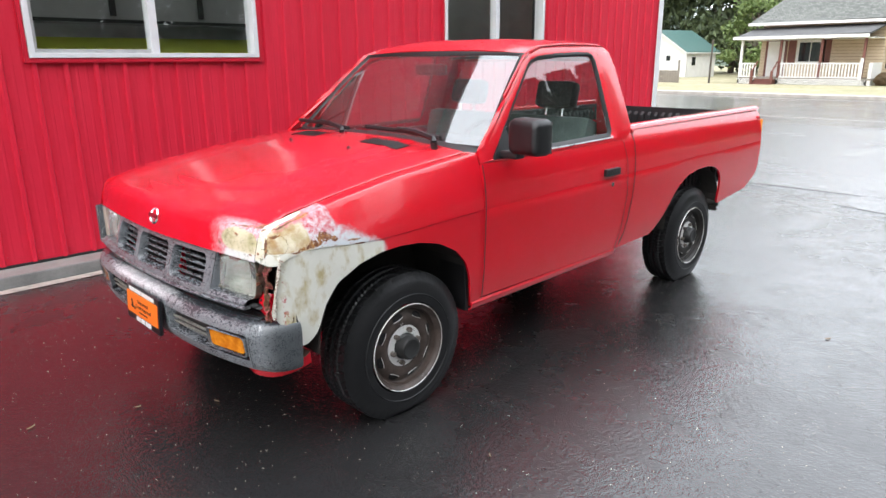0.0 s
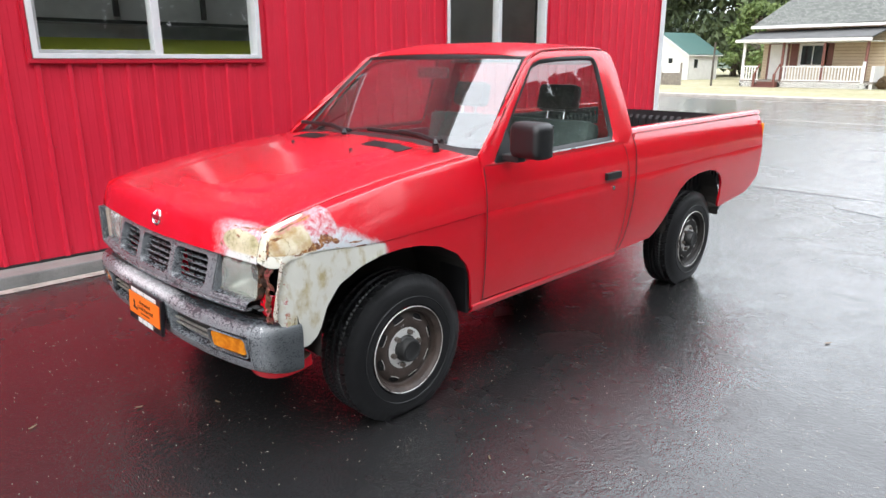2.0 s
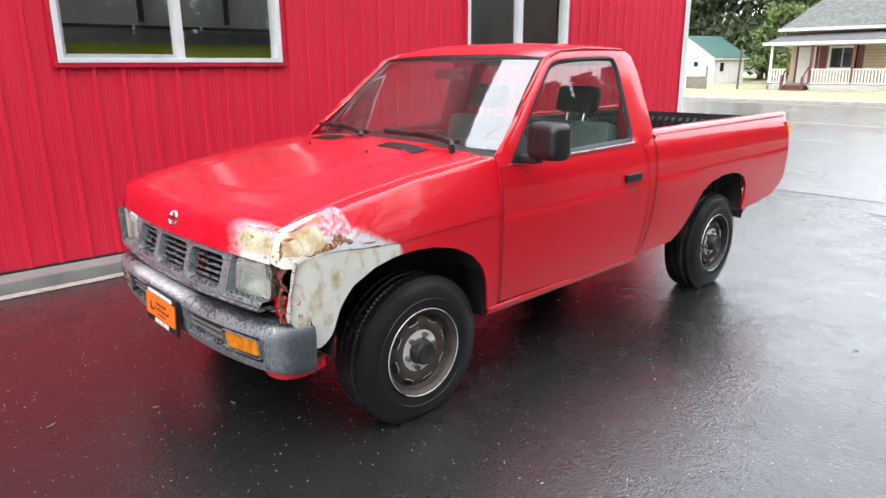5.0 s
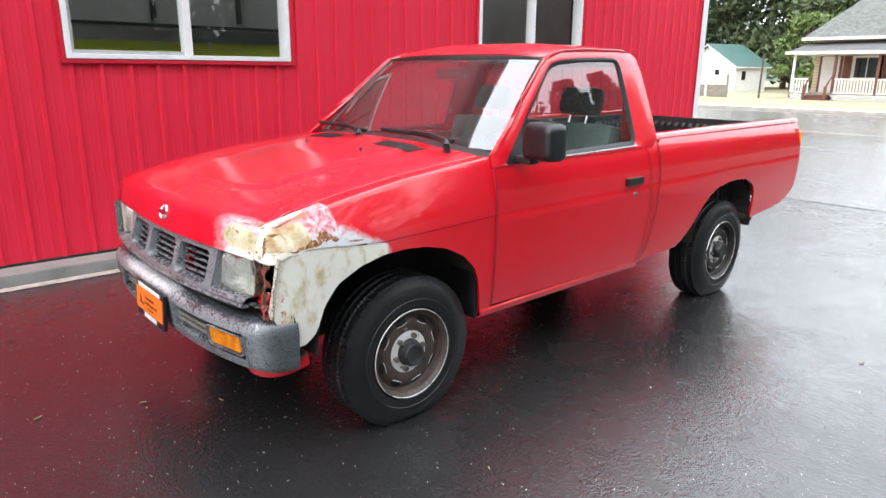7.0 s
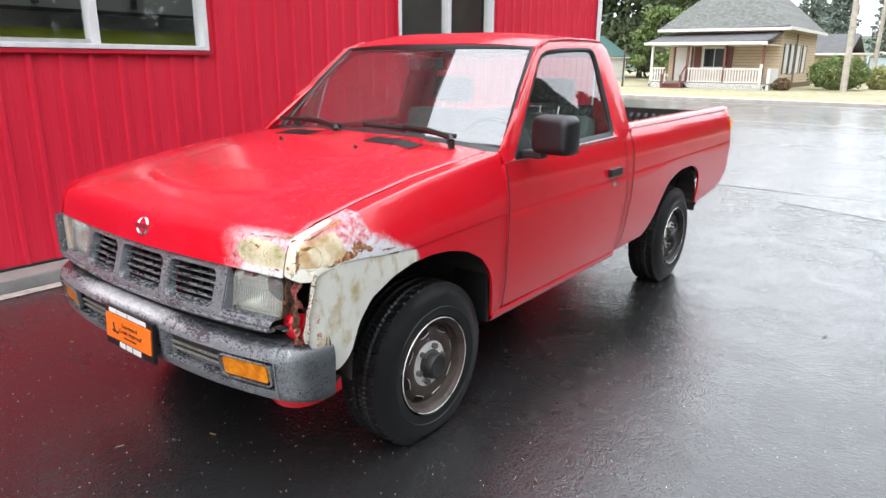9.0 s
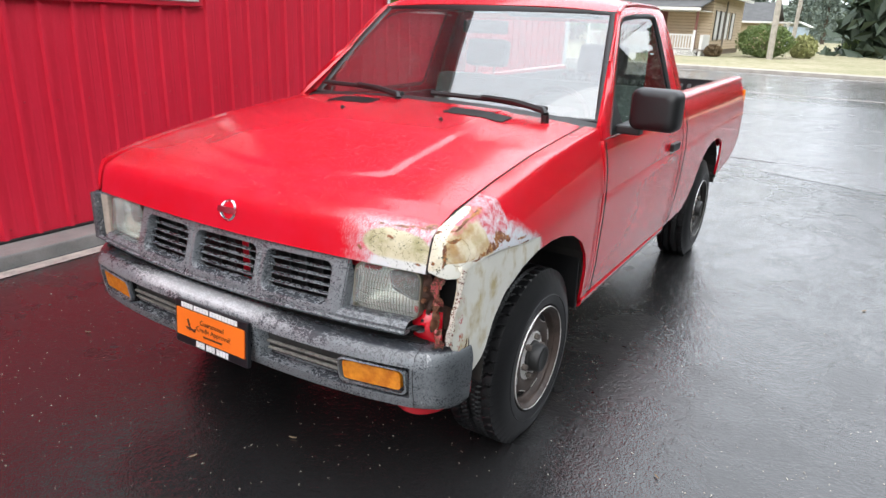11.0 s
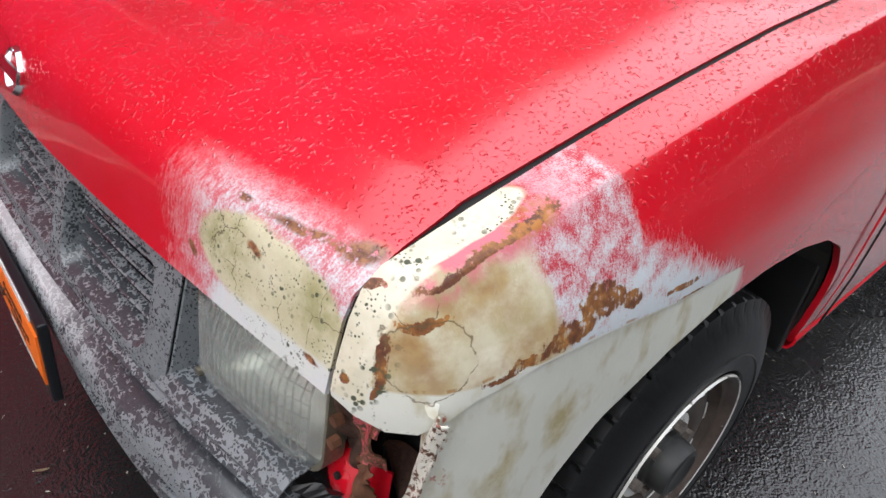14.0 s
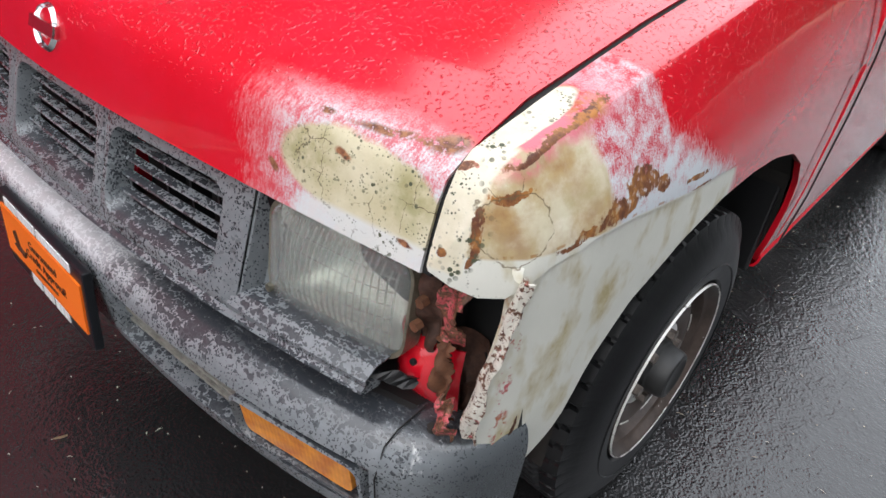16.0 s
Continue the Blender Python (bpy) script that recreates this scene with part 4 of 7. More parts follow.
hood_rows = []
HOOD_U = sorted([-0.945 + 1.89 * i / 60 for i in range(61)] + [s * u for s in (1, -1) for u in (0.96, 0.972, 0.983, 0.992, 1.0)] + [s * (0.566 + 0.006 * k) for s in (1, -1) for k in range(7)])
vs = [0.0, 0.015, 0.03, 0.05, 0.075, 0.10, 0.12, 0.14, 0.16, 0.18, 0.20, 0.22, 0.24] + [0.24 + 0.76 * k / 132 for k in range(3, 40)] + [0.24 + 0.76 * k / 44 for k in range(14, 45)]
for v in vs:
    hood_rows.append([hood_point(u, v) for u in HOOD_U])
hood = solid(part("hood", sheet(bmesh.new(), hood_rows), M_HOOD, truck, "faded red hood with bare filler at one corner", smooth=50), 0.012)

# a near-black ribbon for the shade in the gap along the hood's edges and round its front corners
for s in (1, -1):
    rows = []
    for v in vs:
        x, y, z = hood_point(1.0, v)
        sink = Vector((0, 0.0045, -0.001)) if v < 0.20 else Vector((0, 0.002, -0.0045))
        rows.append([Vector((s * (x - 0.004), y, z)) + sink, Vector((s * 0.7185, y, z)) + sink])
    part("hood_gap", sheet(bmesh.new(), rows, s < 0), M_DARK, truck)

# front fenders: upper strip from the crease over the shoulder to the hood seam, and the lower part round the arch
NOSE = [(0.719, -0.645, 0.833), (0.742, -0.637, 0.823), (0.766, -0.622, 0.815), (0.785, -0.602, 0.815), (0.797, -0.582, 0.828), (0.803, -0.555, 0.843), (0.808, -0.51, 0.845)]


def fender_upper(cols=60):
    foot, top = [], []
    for q in NOSE:
        foot.append(Vector(q))
    for k in range(4, cols + 1):
        y = -0.51 + (0.4474 + 0.51) * (k - 3) / (cols - 3)
        foot.append(Vector((side_x(y, 0.845), y, table(y, CREASE))))
    n = len(foot)
    face = [(-0.644, 0.836), (-0.640, 0.857), (-0.633, 0.882), (-0.625, 0.908), (-0.613, 0.933), (-0.594, 0.948), (-0.54, 0.962)]
    for i in range(n):
        if i < len(face):
            top.append(Vector((0.716, face[i][0], face[i][1])))
        else:
            y = -0.54 + (0.4474 + 0.54) * (i - len(face) + 1) / (n - len(face))
            top.append(Vector((0.716 + 0.012 * max(0, y), y, table(y, SEAM))))
    rows = []
    for a, b in zip(foot, top):
        row = []
        for s in [0.70 * k / 11 for k in range(11)] + [0.70, 0.73, 0.76, 0.80, 0.84, 0.90, 0.95, 1.0]:
            # flat flank, tight shoulder, narrow top
            wz = 0.966 * s / 0.70 if s < 0.70 else float(np.interp(s, [0.70, 0.73, 0.76, 0.80, 0.84, 1.0], [0.966, 0.977, 0.986, 0.992, 0.995, 1.0]))
            wx = 0.47 * (wz / 0.966) ** 1.6 if s < 0.70 else float(np.interp(s, [0.70, 0.73, 0.76, 0.80, 0.84, 1.0], [0.47, 0.487, 0.51, 0.555, 0.61, 1.0]))
            row.append((a.x + (b.x - a.x) * wx, a.y + (b.y - a.y) * wx, a.z + (b.z - a.z) * wz))
        rows.append(row)
    return rows


bm = bmesh.new()
sheet(bm, fender_upper())
lower = []
for i in range(91):
    y = -0.588 + (0.4474 + 0.588) * i / 90
    lo, hi = smooth_table(y, ARCH_F, 0.010), table(y, CREASE) - 0.002
    if y < -0.575:
        lo = 0.49
    tuck = 0.003 + 0.010 * max(0.0, min(1.0, (-0.50 - y) / 0.08))
    lower.append([(side_x(y, lo + (hi - lo) * k / 10) - tuck * (k / 10) ** 2, y, lo + (hi - lo) * k / 10) for k in range(11)])
ahead = []
for x, y, z in lower[0]:
    yf = -0.588 - 0.040 * max(0.0, min(1.0, (0.838 - z) / 0.20)) ** 1.3 * min(1.0, max(0.0, (z - 0.585) / 0.03))
    ahead.append((side_x(yf, z) - 0.010, yf, z))
lower.insert(0, ahead)
sheet(bm, lower)
right = mirrored(bm)
solid(part("fender", bm, M_FENDER, truck, "fender with bare primer, filler and rust at its nose", smooth=38), 0.012, 1.0)
solid(part("fender", right, M_RED, truck, "red fender", smooth=38), 0.012, 1.0)

# wheel housings: dark liners over each wheel
for s in (1, -1):
    for yc, half, top in ((-0.03, 0.41, 0.80), (2.64, 0.385, 0.80)):
        rows = []
        for k in range(15):
            a = math.pi * k / 14
            rows.append([(s * x, yc - half * math.cos(a) * 1.03, 0.43 + (top - 0.43) * math.sin(a) ** 0.7) for x in (0.42, 0.6, 0.80)])
        rows_bm = sheet(bmesh.new(), rows)
        part("wheel_housing", rows_bm, M_FRAME, truck)
        part("wheel_housing_wall", boxed(s * 0.42 - 0.01, s * 0.42 + 0.01, yc - half, yc + half, 0.42, 0.8), M_FRAME, truck)
    part("frame_rail", boxed(s * 0.40 - 0.04, s * 0.40 + 0.04, -0.55, 3.55, 0.34, 0.46, 0.01), M_FRAME, truck)
    part("splash_flap", boxed(s * 0.70 - 0.09, s * 0.70 + 0.09, 0.365, 0.385, 0.38, 0.62, 0.005), M_RUBBER, truck)
part("axle_beam", piped([(-0.66, 0.0, 0.28), (0.66, 0.0, 0.28)], 0.035), M_FRAME, truck)
part("rear_axle", piped([(-0.66, 2.65, 0.315), (0.66, 2.65, 0.315)], 0.045), M_FRAME, truck)
part("engine_block", boxed(-0.45, 0.40, -0.50, 0.40, 0.40, 0.80, 0.03), M_DARK, truck)
part("exhaust_pipe", piped([(0.50, 1.5, 0.38), (0.55, 2.2, 0.42), (0.56, 2.9, 0.50), (0.66, 3.0, 0.495), (0.80, 3.06, 0.485)], 0.024, 10), M_FRAME, truck, "sooty exhaust pipe")
part("under_box", boxed(0.35, 0.66, 1.2, 1.95, 0.36, 0.46, 0.02), M_FRAME, truck)


# wheels
M_REARRIM = worn("grimy_black_steel", (0.02, 0.017, 0.015), 0.45, dark=0.5, scale=18, grain=90, spec=0.4)


def wheel(s, y, r=0.334, width=0.215):
    """A wheel with a treaded tyre, a slotted steel rim and a black hub."""
    out = s * 0.802
    root = thing("wheel", (s * 0.70, y, 0.0), "", "")
    root.parent = truck
    root.matrix_parent_inverse = world_of(truck).inverted()
    c = (out, y, 0.316)
    w = width
    side = [(-0.034, 0.186), (-0.010, 0.197), (-0.001, 0.206), (0.002, 0.226), (0.002, 0.250), (-0.003, 0.276), (-0.012, 0.298), (-0.020, 0.310)]
    across = [-0.026, -0.034, -0.044, -0.054, -0.060, -0.064, -0.074, -0.086, -0.096, -0.100, -0.104, -w / 2, -w + 0.104, -w + 0.100, -w + 0.096, -w + 0.086, -w + 0.074, -w + 0.064, -w + 0.060, -w + 0.054, -w + 0.044, -w + 0.034, -w + 0.026]
    bm = bmesh.new()
    rings = []
    seg = 400
    for dx, rr in side + [(d, None) for d in across] + [(-w - d, q) for d, q in reversed(side)]:
        ring_ = []
        for k in range(seg):
            a = 2 * math.pi * k / seg
            q = rr
            if q is None:
                m = abs(dx + w / 2) / (w / 2)
                q = r - 0.012 * max(0, (m - 0.55) / 0.45) ** 2
                cut = abs(abs(dx + w / 2) - 0.044) < 0.003 or abs(dx + w / 2) < 0.005
                slot = (k + int(dx * 90)) % 8 == 0 if m > 0.42 else (k + int(dx * 240)) % 4 == 0
                q -= 0.009 if cut else ((0.008 if m > 0.42 else 0.005) if slot else 0.0)
            elif rr > 0.305 and k % 8 == 0:
                q -= 0.0025
            ring_.append((c[0] + s * dx, y + q * math.cos(a), max(0.005, c[2] + q * math.sin(a))))
        rings.append(ring_)
    ring_tube(bm, rings, caps=False)
    bmesh.ops.recalc_face_normals(bm, faces=bm.faces)
    tyre = part("tyre", bm, M_TYRE, root, "worn black radial tyre", smooth=24)
    for rr in (0.240,):
        part("sidewall_ring", spun(bmesh.new(), [(0.001 if rr < 0.25 else -0.002, rr - 0.003), (0.0045 if rr < 0.25 else 0.0022, rr), (0.001 if rr < 0.25 else -0.003, rr + 0.003)], c, s, 64), M_TYRE, root, smooth=60)
    rim = [(-0.004, 0.197), (0.001, 0.193), (-0.004, 0.187), (-0.014, 0.184), (-0.018, 0.178), (-0.020, 0.174), (-0.034, 0.171), (-0.042, 0.168), (-0.044, 0.163), (-0.040, 0.157), (-0.032, 0.146), (-0.026, 0.132), (-0.024, 0.118),
           (-0.027, 0.102), (-0.036, 0.090), (-0.042, 0.084), (-0.042, 0.05)]
    part("rim", spun(bmesh.new(), rim, c, s, 64), M_RIM if y < 1 else M_REARRIM, root, "brown painted steel rim, chipped" if y < 1 else "grimy black steel rim", smooth=50)
    part("rim_edge", spun(bmesh.new(), [(-0.001, 0.1975), (0.003, 0.1958), (0.001, 0.1935)], c, s, 64), M_RIMEDGE, root, "bare worn rim edge", smooth=60)
    for k in range(8):
        # near-black faces for the shade inside the ventilation slots of the rim's disc
        a = 2 * math.pi * (k + 0.35) / 8
        ring_ = []
        for (rr, da) in ((0.138, -0.19), (0.148, -0.185), (0.156, -0.12), (0.158, 0.0), (0.156, 0.12), (0.148, 0.185), (0.138, 0.19), (0.134, 0.10), (0.133, 0.0), (0.134, -0.10)):
            x = np.interp(rr, [0.132, 0.146, 0.157, 0.163], [-0.0245, -0.0300, -0.0380, -0.042])
            ring_.append((c[0] + s * float(x), y + rr * math.cos(a + da), c[2] + rr * math.sin(a + da)))
        b2 = bmesh.new()
        f = b2.faces.new([b2.verts.new(p) for p in ring_])
        part("rim_slot_shade", b2, M_DARK, root)
        # pale tube for the slot's worn edge and the highlight along it
        part("slot_lip", piped(ring_[6:] + ring_[:1], 0.0016, 6), M_RIMEDGE, root, "bare worn edge of the slot")
    part("centre_plate", spun(bmesh.new(), [(-0.040, 0.098), (-0.033, 0.093), (-0.031, 0.045)], c, s, 6 * 8), M_CHIP, root, "chipped silver wheel centre", smooth=40)
    for k in range(6):
        a = 2 * math.pi * (k + 0.2) / 6
        p0 = Vector((c[0] - s * 0.034, y + 0.074 * math.cos(a), c[2] + 0.074 * math.sin(a)))
        part("lug_nut", piped([p0, p0 + Vector((s * 0.020, 0, 0))], 0.0115, 6), M_NUT, root, "rusty lug nut")
    part("hub_cap", spun(bmesh.new(), [(-0.05, 0.060), (-0.022, 0.058), (-0.018, 0.054), (0.008, 0.052), (0.016, 0.048), (0.018, 0.040), (0.014, 0.035), (0.014, 0.0005)], c, s, 32), M_HUBCAP, root, "black wheel hub", smooth=40)
    part("brake_drum", spun(bmesh.new(), [(-0.15, 0.15), (-0.075, 0.15), (-0.07, 0.05)], c, s, 32), M_FRAME, root)
    return root


for s in (1, -1):
    for y in (0.0, 2.65):
        wheel(s, y)


# front end: grille, lamps, bumper
M_GRILLE = M_BUMPER


def front_y(x, z=0.735):
    """The plane of the grille: it leans back towards its top and bends back to its ends."""
    return -0.716 + 0.027 * (abs(x) / 0.4) ** 1.9 + 0.30 * (z - 0.735)


def bar(bm, x0, x1, z0, z1, y_off, depth, n=10):
    """A cross bar that bends with the front."""
    rings = []
    for i in range(n + 1):
        x = x0 + (x1 - x0) * i / n
        a, b, r = front_y(x, z0) + y_off, front_y(x, z1) + y_off, 0.005
        rings.append([(x, a + r, z0), (x, a, z0 + r), (x, b, z1 - r), (x, b + r, z1), (x, b + depth, z1), (x, a + depth, z0)])
    return ring_tube(bm, rings)


def post(bm, x0, x1, z0, z1, y_off, depth):
    rings = []
    for i in range(5):
        z = z0 + (z1 - z0) * i / 4
        y, r = front_y((x0 + x1) / 2, z) + y_off, 0.006
        rings.append([(x0, y + depth, z), (x0, y + r, z), (x0 + r, y, z), (x1 - r, y, z), (x1, y + r, z), (x1, y + depth, z)])
    return ring_tube(bm, rings)


OPENINGS = ((-0.412, -0.192), (-0.152, 0.116), (0.158, 0.404))
CELLS = ((-0.455, -0.172), (-0.172, 0.137), (0.137, 0.452))


def window_outline(x0, x1, z0, z1, r, n=5, m=8):
    """A rounded rectangle with its long sides cut into short steps."""
    pts = []
    corners = ((x1 - r, z0 + r, -90), (x1 - r, z1 - r, 0), (x0 + r, z1 - r, 90), (x0 + r, z0 + r, 180))
    for q, (cx, cz, a0) in enumerate(corners):
        arc = [(cx + r * math.cos(radians(a0 + 90 * k / n)), cz + r * math.sin(radians(a0 + 90 * k / n))) for k in range(n + 1)]
        nx, nz, na = corners[(q + 1) % 4]
        to = (nx + r * math.cos(radians(na)), nz + r * math.sin(radians(na)))
        pts += arc + [(arc[-1][0] + (to[0] - arc[-1][0]) * k / m, arc[-1][1] + (to[1] - arc[-1][1]) * k / m) for k in range(1, m)]
    return pts


grille = bmesh.new()
for (x0, x1), (c0, c1) in zip(OPENINGS, CELLS):
    # each opening is a rounded, bevelled hole through the moulding
    rings = []
    for grow, r, d in ((None, 0.0015, -0.004), (0.010, 0.034, -0.009), (0.003, 0.028, -0.008), (0.0, 0.025, -0.003), (-0.003, 0.023, 0.030)):
        if grow is None:
            o = window_outline(c0, c1, 0.650, 0.819, r)
        else:
            o = window_outline(x0 - grow, x1 + grow, 0.676 - grow, 0.798 + grow, r)
        rings.append([(x, front_y(x, z) + d, z) for x, z in o])
    ring_tube(grille, rings, caps=False)
bar(grille, -0.455, 0.452, 0.8192, 0.8232, -0.002, 0.03, 16)
bar(grille, -0.74, 0.665, 0.640, 0.6495, -0.010, 0.03, 18)
for s in (1, -1):
    # plain cheeks between the openings and the lamps, and the sill under each lamp
    rows = [[(s * x, front_y(x, z * (1 - 0.08 * g * (x > 0.46))) + 0.000 + 0.028 * (x > 0.456), z * (1 - 0.06 * g * (x > 0.46))) for x in (0.452, 0.456, 0.462, 0.482)] for z, g in ((0.64, 0), (0.70, 0), (0.76, 0), (0.818, 1 if s > 0 else 0))]
    sheet(grille, rows, s < 0)
    rows = []
    for i in range(9):
        x = 0.445 + (0.668 - 0.445) * i / 8
        y = front_y(x, 0.65)
        rows.append([(s * x, y - 0.006, 0.648), (s * x, y - 0.008, 0.661), (s * x, y + 0.008, 0.675), (s * x, y + 0.04, 0.678)])
    sheet(grille, rows, s > 0)
box(grille, -0.752, -0.722, -0.665, -0.585, 0.635, 0.820, 0.008)
box(grille, -0.752, -0.45, -0.640, -0.60, 0.812, 0.822, 0.003)
solid(part("grille_frame", grille, M_GRILLE, truck, "weathered grey plastic grille frame", smooth=35), 0.002)
for x0, x1 in OPENINGS:
    for k in range(4):
        z = 0.697 + k * 0.0240
        rings = []
        for i in range(7):
            x = x0 + 0.002 + (x1 - x0 - 0.004) * i / 6
            y = front_y(x, z) + 0.012
            rings.append([(x, y + 0.002, z - 0.0022), (x, y, z), (x, y + 0.002, z + 0.0022), (x, y + 0.015, z + 0.0034), (x, y + 0.015, z + 0.0014)])
        part("grille_slat", ring_tube(bmesh.new(), rings), M_GRILLE, truck, "weathered grille slat")
    part("grille_shelf", boxed(x0, x1, front_y(x0) + 0.028, front_y(x0) + 0.05, 0.672, 0.676), M_BLACK, truck)
    for f in ((0.5,) if x1 - x0 < 0.23 else (0.25, 0.5, 0.75)):
        x = x0 + (x1 - x0) * f
        part("grille_rib", boxed(x - 0.003, x + 0.003, front_y(x) + 0.042, front_y(x) + 0.07, 0.676, 0.794), M_BLACK, truck)
# near-black sheet: the shade behind the grille is put into its colour
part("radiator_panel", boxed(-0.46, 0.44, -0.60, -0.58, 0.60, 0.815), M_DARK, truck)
part("radiator_support", boxed(-0.46, 0.53, -0.625, -0.60, 0.785, 0.822, 0.004), M_RED, truck)
part("radiator_support", boxed(-0.035, 0.035, -0.63, -0.605, 0.62, 0.815, 0.004), M_RED, truck, "red upright behind the grille")

# headlamps
# the strong diffuse film puts brightness into the lens itself
M_LENS = glassy("ribbed_lamp_glass", (0.90, 0.91, 0.88), 0.10, 0.04, False, 0.13)
lens_nodes, lens_links = M_LENS.node_tree.nodes, M_LENS.node_tree.links
geo, sep, mul, wave, lump = (lens_nodes.new("ShaderNode" + k) for k in ("NewGeometry", "SeparateXYZ", "Math", "Math", "Bump"))
mul.operation, wave.operation = "MULTIPLY", "SINE"
mul.inputs[1].default_value = 1500.0
lens_links.new(geo.outputs[0], sep.inputs[0])
lens_links.new(sep.outputs[0], mul.inputs[0])
lens_links.new(mul.outputs[0], wave.inputs[0])
lens_links.new(wave.outputs[0], lump.inputs["Height"])
lump.inputs["Strength"].default_value, lump.inputs["Distance"].default_value = 0.7, 0.0014
lens_links.new(lump.outputs[0], lens_nodes["Glossy BSDF"].inputs["Normal"])
n = Nodes("lamp_reflector")
p = n.position()
flute = n.math("SINE", n.math("MULTIPLY", n.add("SeparateXYZ", p, out=0), 1500.0))
blocks = n.math("SINE", n.math("MULTIPLY", n.add("SeparateXYZ", p, out=2), 190.0))
M_REFLECTOR = n.done(n.mix(n.noise(p, 40.0), (0.80, 0.81, 0.78), (0.94, 0.94, 0.92)), 0.30, 0.9, n.bump(n.mixf(0.5, flute, blocks), 0.14, 0.0012))
M_LAMPRIM = worn("dull_lamp_ring", (0.27, 0.25, 0.19), 0.4, metal=0.6, dark=0.5, scale=30)


def rounded(x0, x1, z0, z1, r, n=5):
    pts = []
    for cx, cz, a0 in ((x1 - r, z0 + r, -90), (x1 - r, z1 - r, 0), (x0 + r, z1 - r, 90), (x0 + r, z0 + r, 180)):
        pts += [(cx + r * math.cos(radians(a0 + 90 * k / n)), cz + r * math.sin(radians(a0 + 90 * k / n))) for k in range(n + 1)]
    return pts


def lamp_frame(s):
    """The tilted plane of a headlamp: turns local x, depth and z into the world."""
    return lambda x, d, z: (s * (0.578 + x), -0.658 + 0.16 * (x + 0.102) + d + 0.10 * (z - 0.742), z)


for s in (1, -1):
    lamp = thing("headlamp", (s * 0.578, -0.66, 0.68), "", "")
    lamp.parent = truck
    lamp.matrix_parent_inverse = world_of(truck).inverted()
    at = lamp_frame(s)
    outline = rounded(-0.102, 0.102, 0.673, 0.812, 0.030)
    rings = []
    for k, d in ((1.0, 0.006), (1.0, -0.004), (0.985, -0.008), (0.93, -0.012), (0.80, -0.017), (0.60, -0.021), (0.35, -0.024), (0.10, -0.025)):
        rings.append([at(x * k, d, 0.7425 + (z - 0.7425) * k) for x, z in outline])
    bm = ring_tube(bmesh.new(), rings)
    bmesh.ops.recalc_face_normals(bm, faces=bm.faces)
    lens = part("lens", bm, M_LENS, lamp, "ribbed clear lamp glass", smooth=60)
    # upright flutes moulded into the glass
    for i in range(21):
        x = -0.090 + 0.009 * i
        tall = 0.060 if abs(x) < 0.08 else 0.050
        dome = [at(x, -0.0255 + 0.0165 * max(abs(x) / 0.102, abs(h)) ** 2.2, 0.7425 + tall * h) for h in (-1, -0.75, -0.5, -0.2, 0.1, 0.4, 0.7, 1)]
        part("flute", piped(dome, 0.0015, 6), M_LENS, lens)
    # and the level steps between their blocks
    for i in range(6):
        h = -0.75 + 0.3 * i
        step = [at(0.092 * k, -0.0262 + 0.0165 * max(abs(0.092 * k) / 0.102, abs(h)) ** 2.2, 0.7425 + 0.060 * h) for k in (-1, -0.7, -0.4, 0, 0.4, 0.7, 1)]
        part("lens_step", piped(step, 0.0010, 6), M_LENS, lens)
    rings = []
    for k in range(9):
        a = radians(86 * k / 8)
        rings.append([at(x * math.cos(a), 0.008 + 0.070 * math.sin(a), 0.7425 + (z - 0.7425) * math.cos(a)) for x, z in outline])
    bm = ring_tube(bmesh.new(), rings, caps=False)
    bm.faces.new([v for v in list(bm.verts)[-24:]])
    part("reflector", bm, M_REFLECTOR, lamp, smooth=60)
    rings = []
    for i in range(24):
        (x, z) = outline[i]
        cx, cz = x * 1.045, 0.7425 + (z - 0.7425) * 1.06
        rings.append([at(x, -0.004, z), at(cx, -0.005, cz), at(cx, 0.02, cz), at(x, 0.012, z)])
    part("lamp_ring", ring_tube(bmesh.new(), rings, closed=True), M_LAMPRIM, lamp, "dull metal lamp ring", smooth=50)
    for x, z in ((-0.092, 0.690), (0.058, 0.668)):
        q = Vector(at(x, -0.006, z))
        part("screw", piped([q, q + Vector((0, -0.012, 0))], 0.006, 8), M_LAMPRIM, lamp)
    # near-black, so the space round the lamp reads as shade
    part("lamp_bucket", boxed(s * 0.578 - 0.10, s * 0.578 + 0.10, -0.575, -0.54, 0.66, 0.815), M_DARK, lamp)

# the far corner still has its marker lamp; the near one is torn away and shows the bent steel inside
part("corner_lamp", boxed(-0.775, -0.69, -0.640, -0.575, 0.645, 0.815, 0.012), worn("clear_corner_lens", (0.5, 0.42, 0.35), 0.2, coat=0.5), truck, "clear corner lamp")
part("corner_lamp_back", boxed(-0.79, -0.69, -0.585, -0.55, 0.6, 0.83), M_DARK, truck)


def crumpled(points_rows, seed, amount):
    noise.seed_set(seed)
    return [[tuple(Vector(p) + amount * noise.noise_vector(Vector(p) * 28)) for p in r] for r in points_rows]


def torn_strip(x0, x1, y0, y1, z0, z1, seed, amount=0.012, nx=8, nz=14, bow=0.01):
    rows = []
    for j in range(nz + 1):
        f = j / nz
        rows.append([(x0 + (x1 - x0) * i / nx, y0 + (y1 - y0) * i / nx + bow * math.sin(f * 5 + i), z0 + (z1 - z0) * f) for i in range(nx + 1)])
    return sheet(bmesh.new(), crumpled(rows, seed, amount))


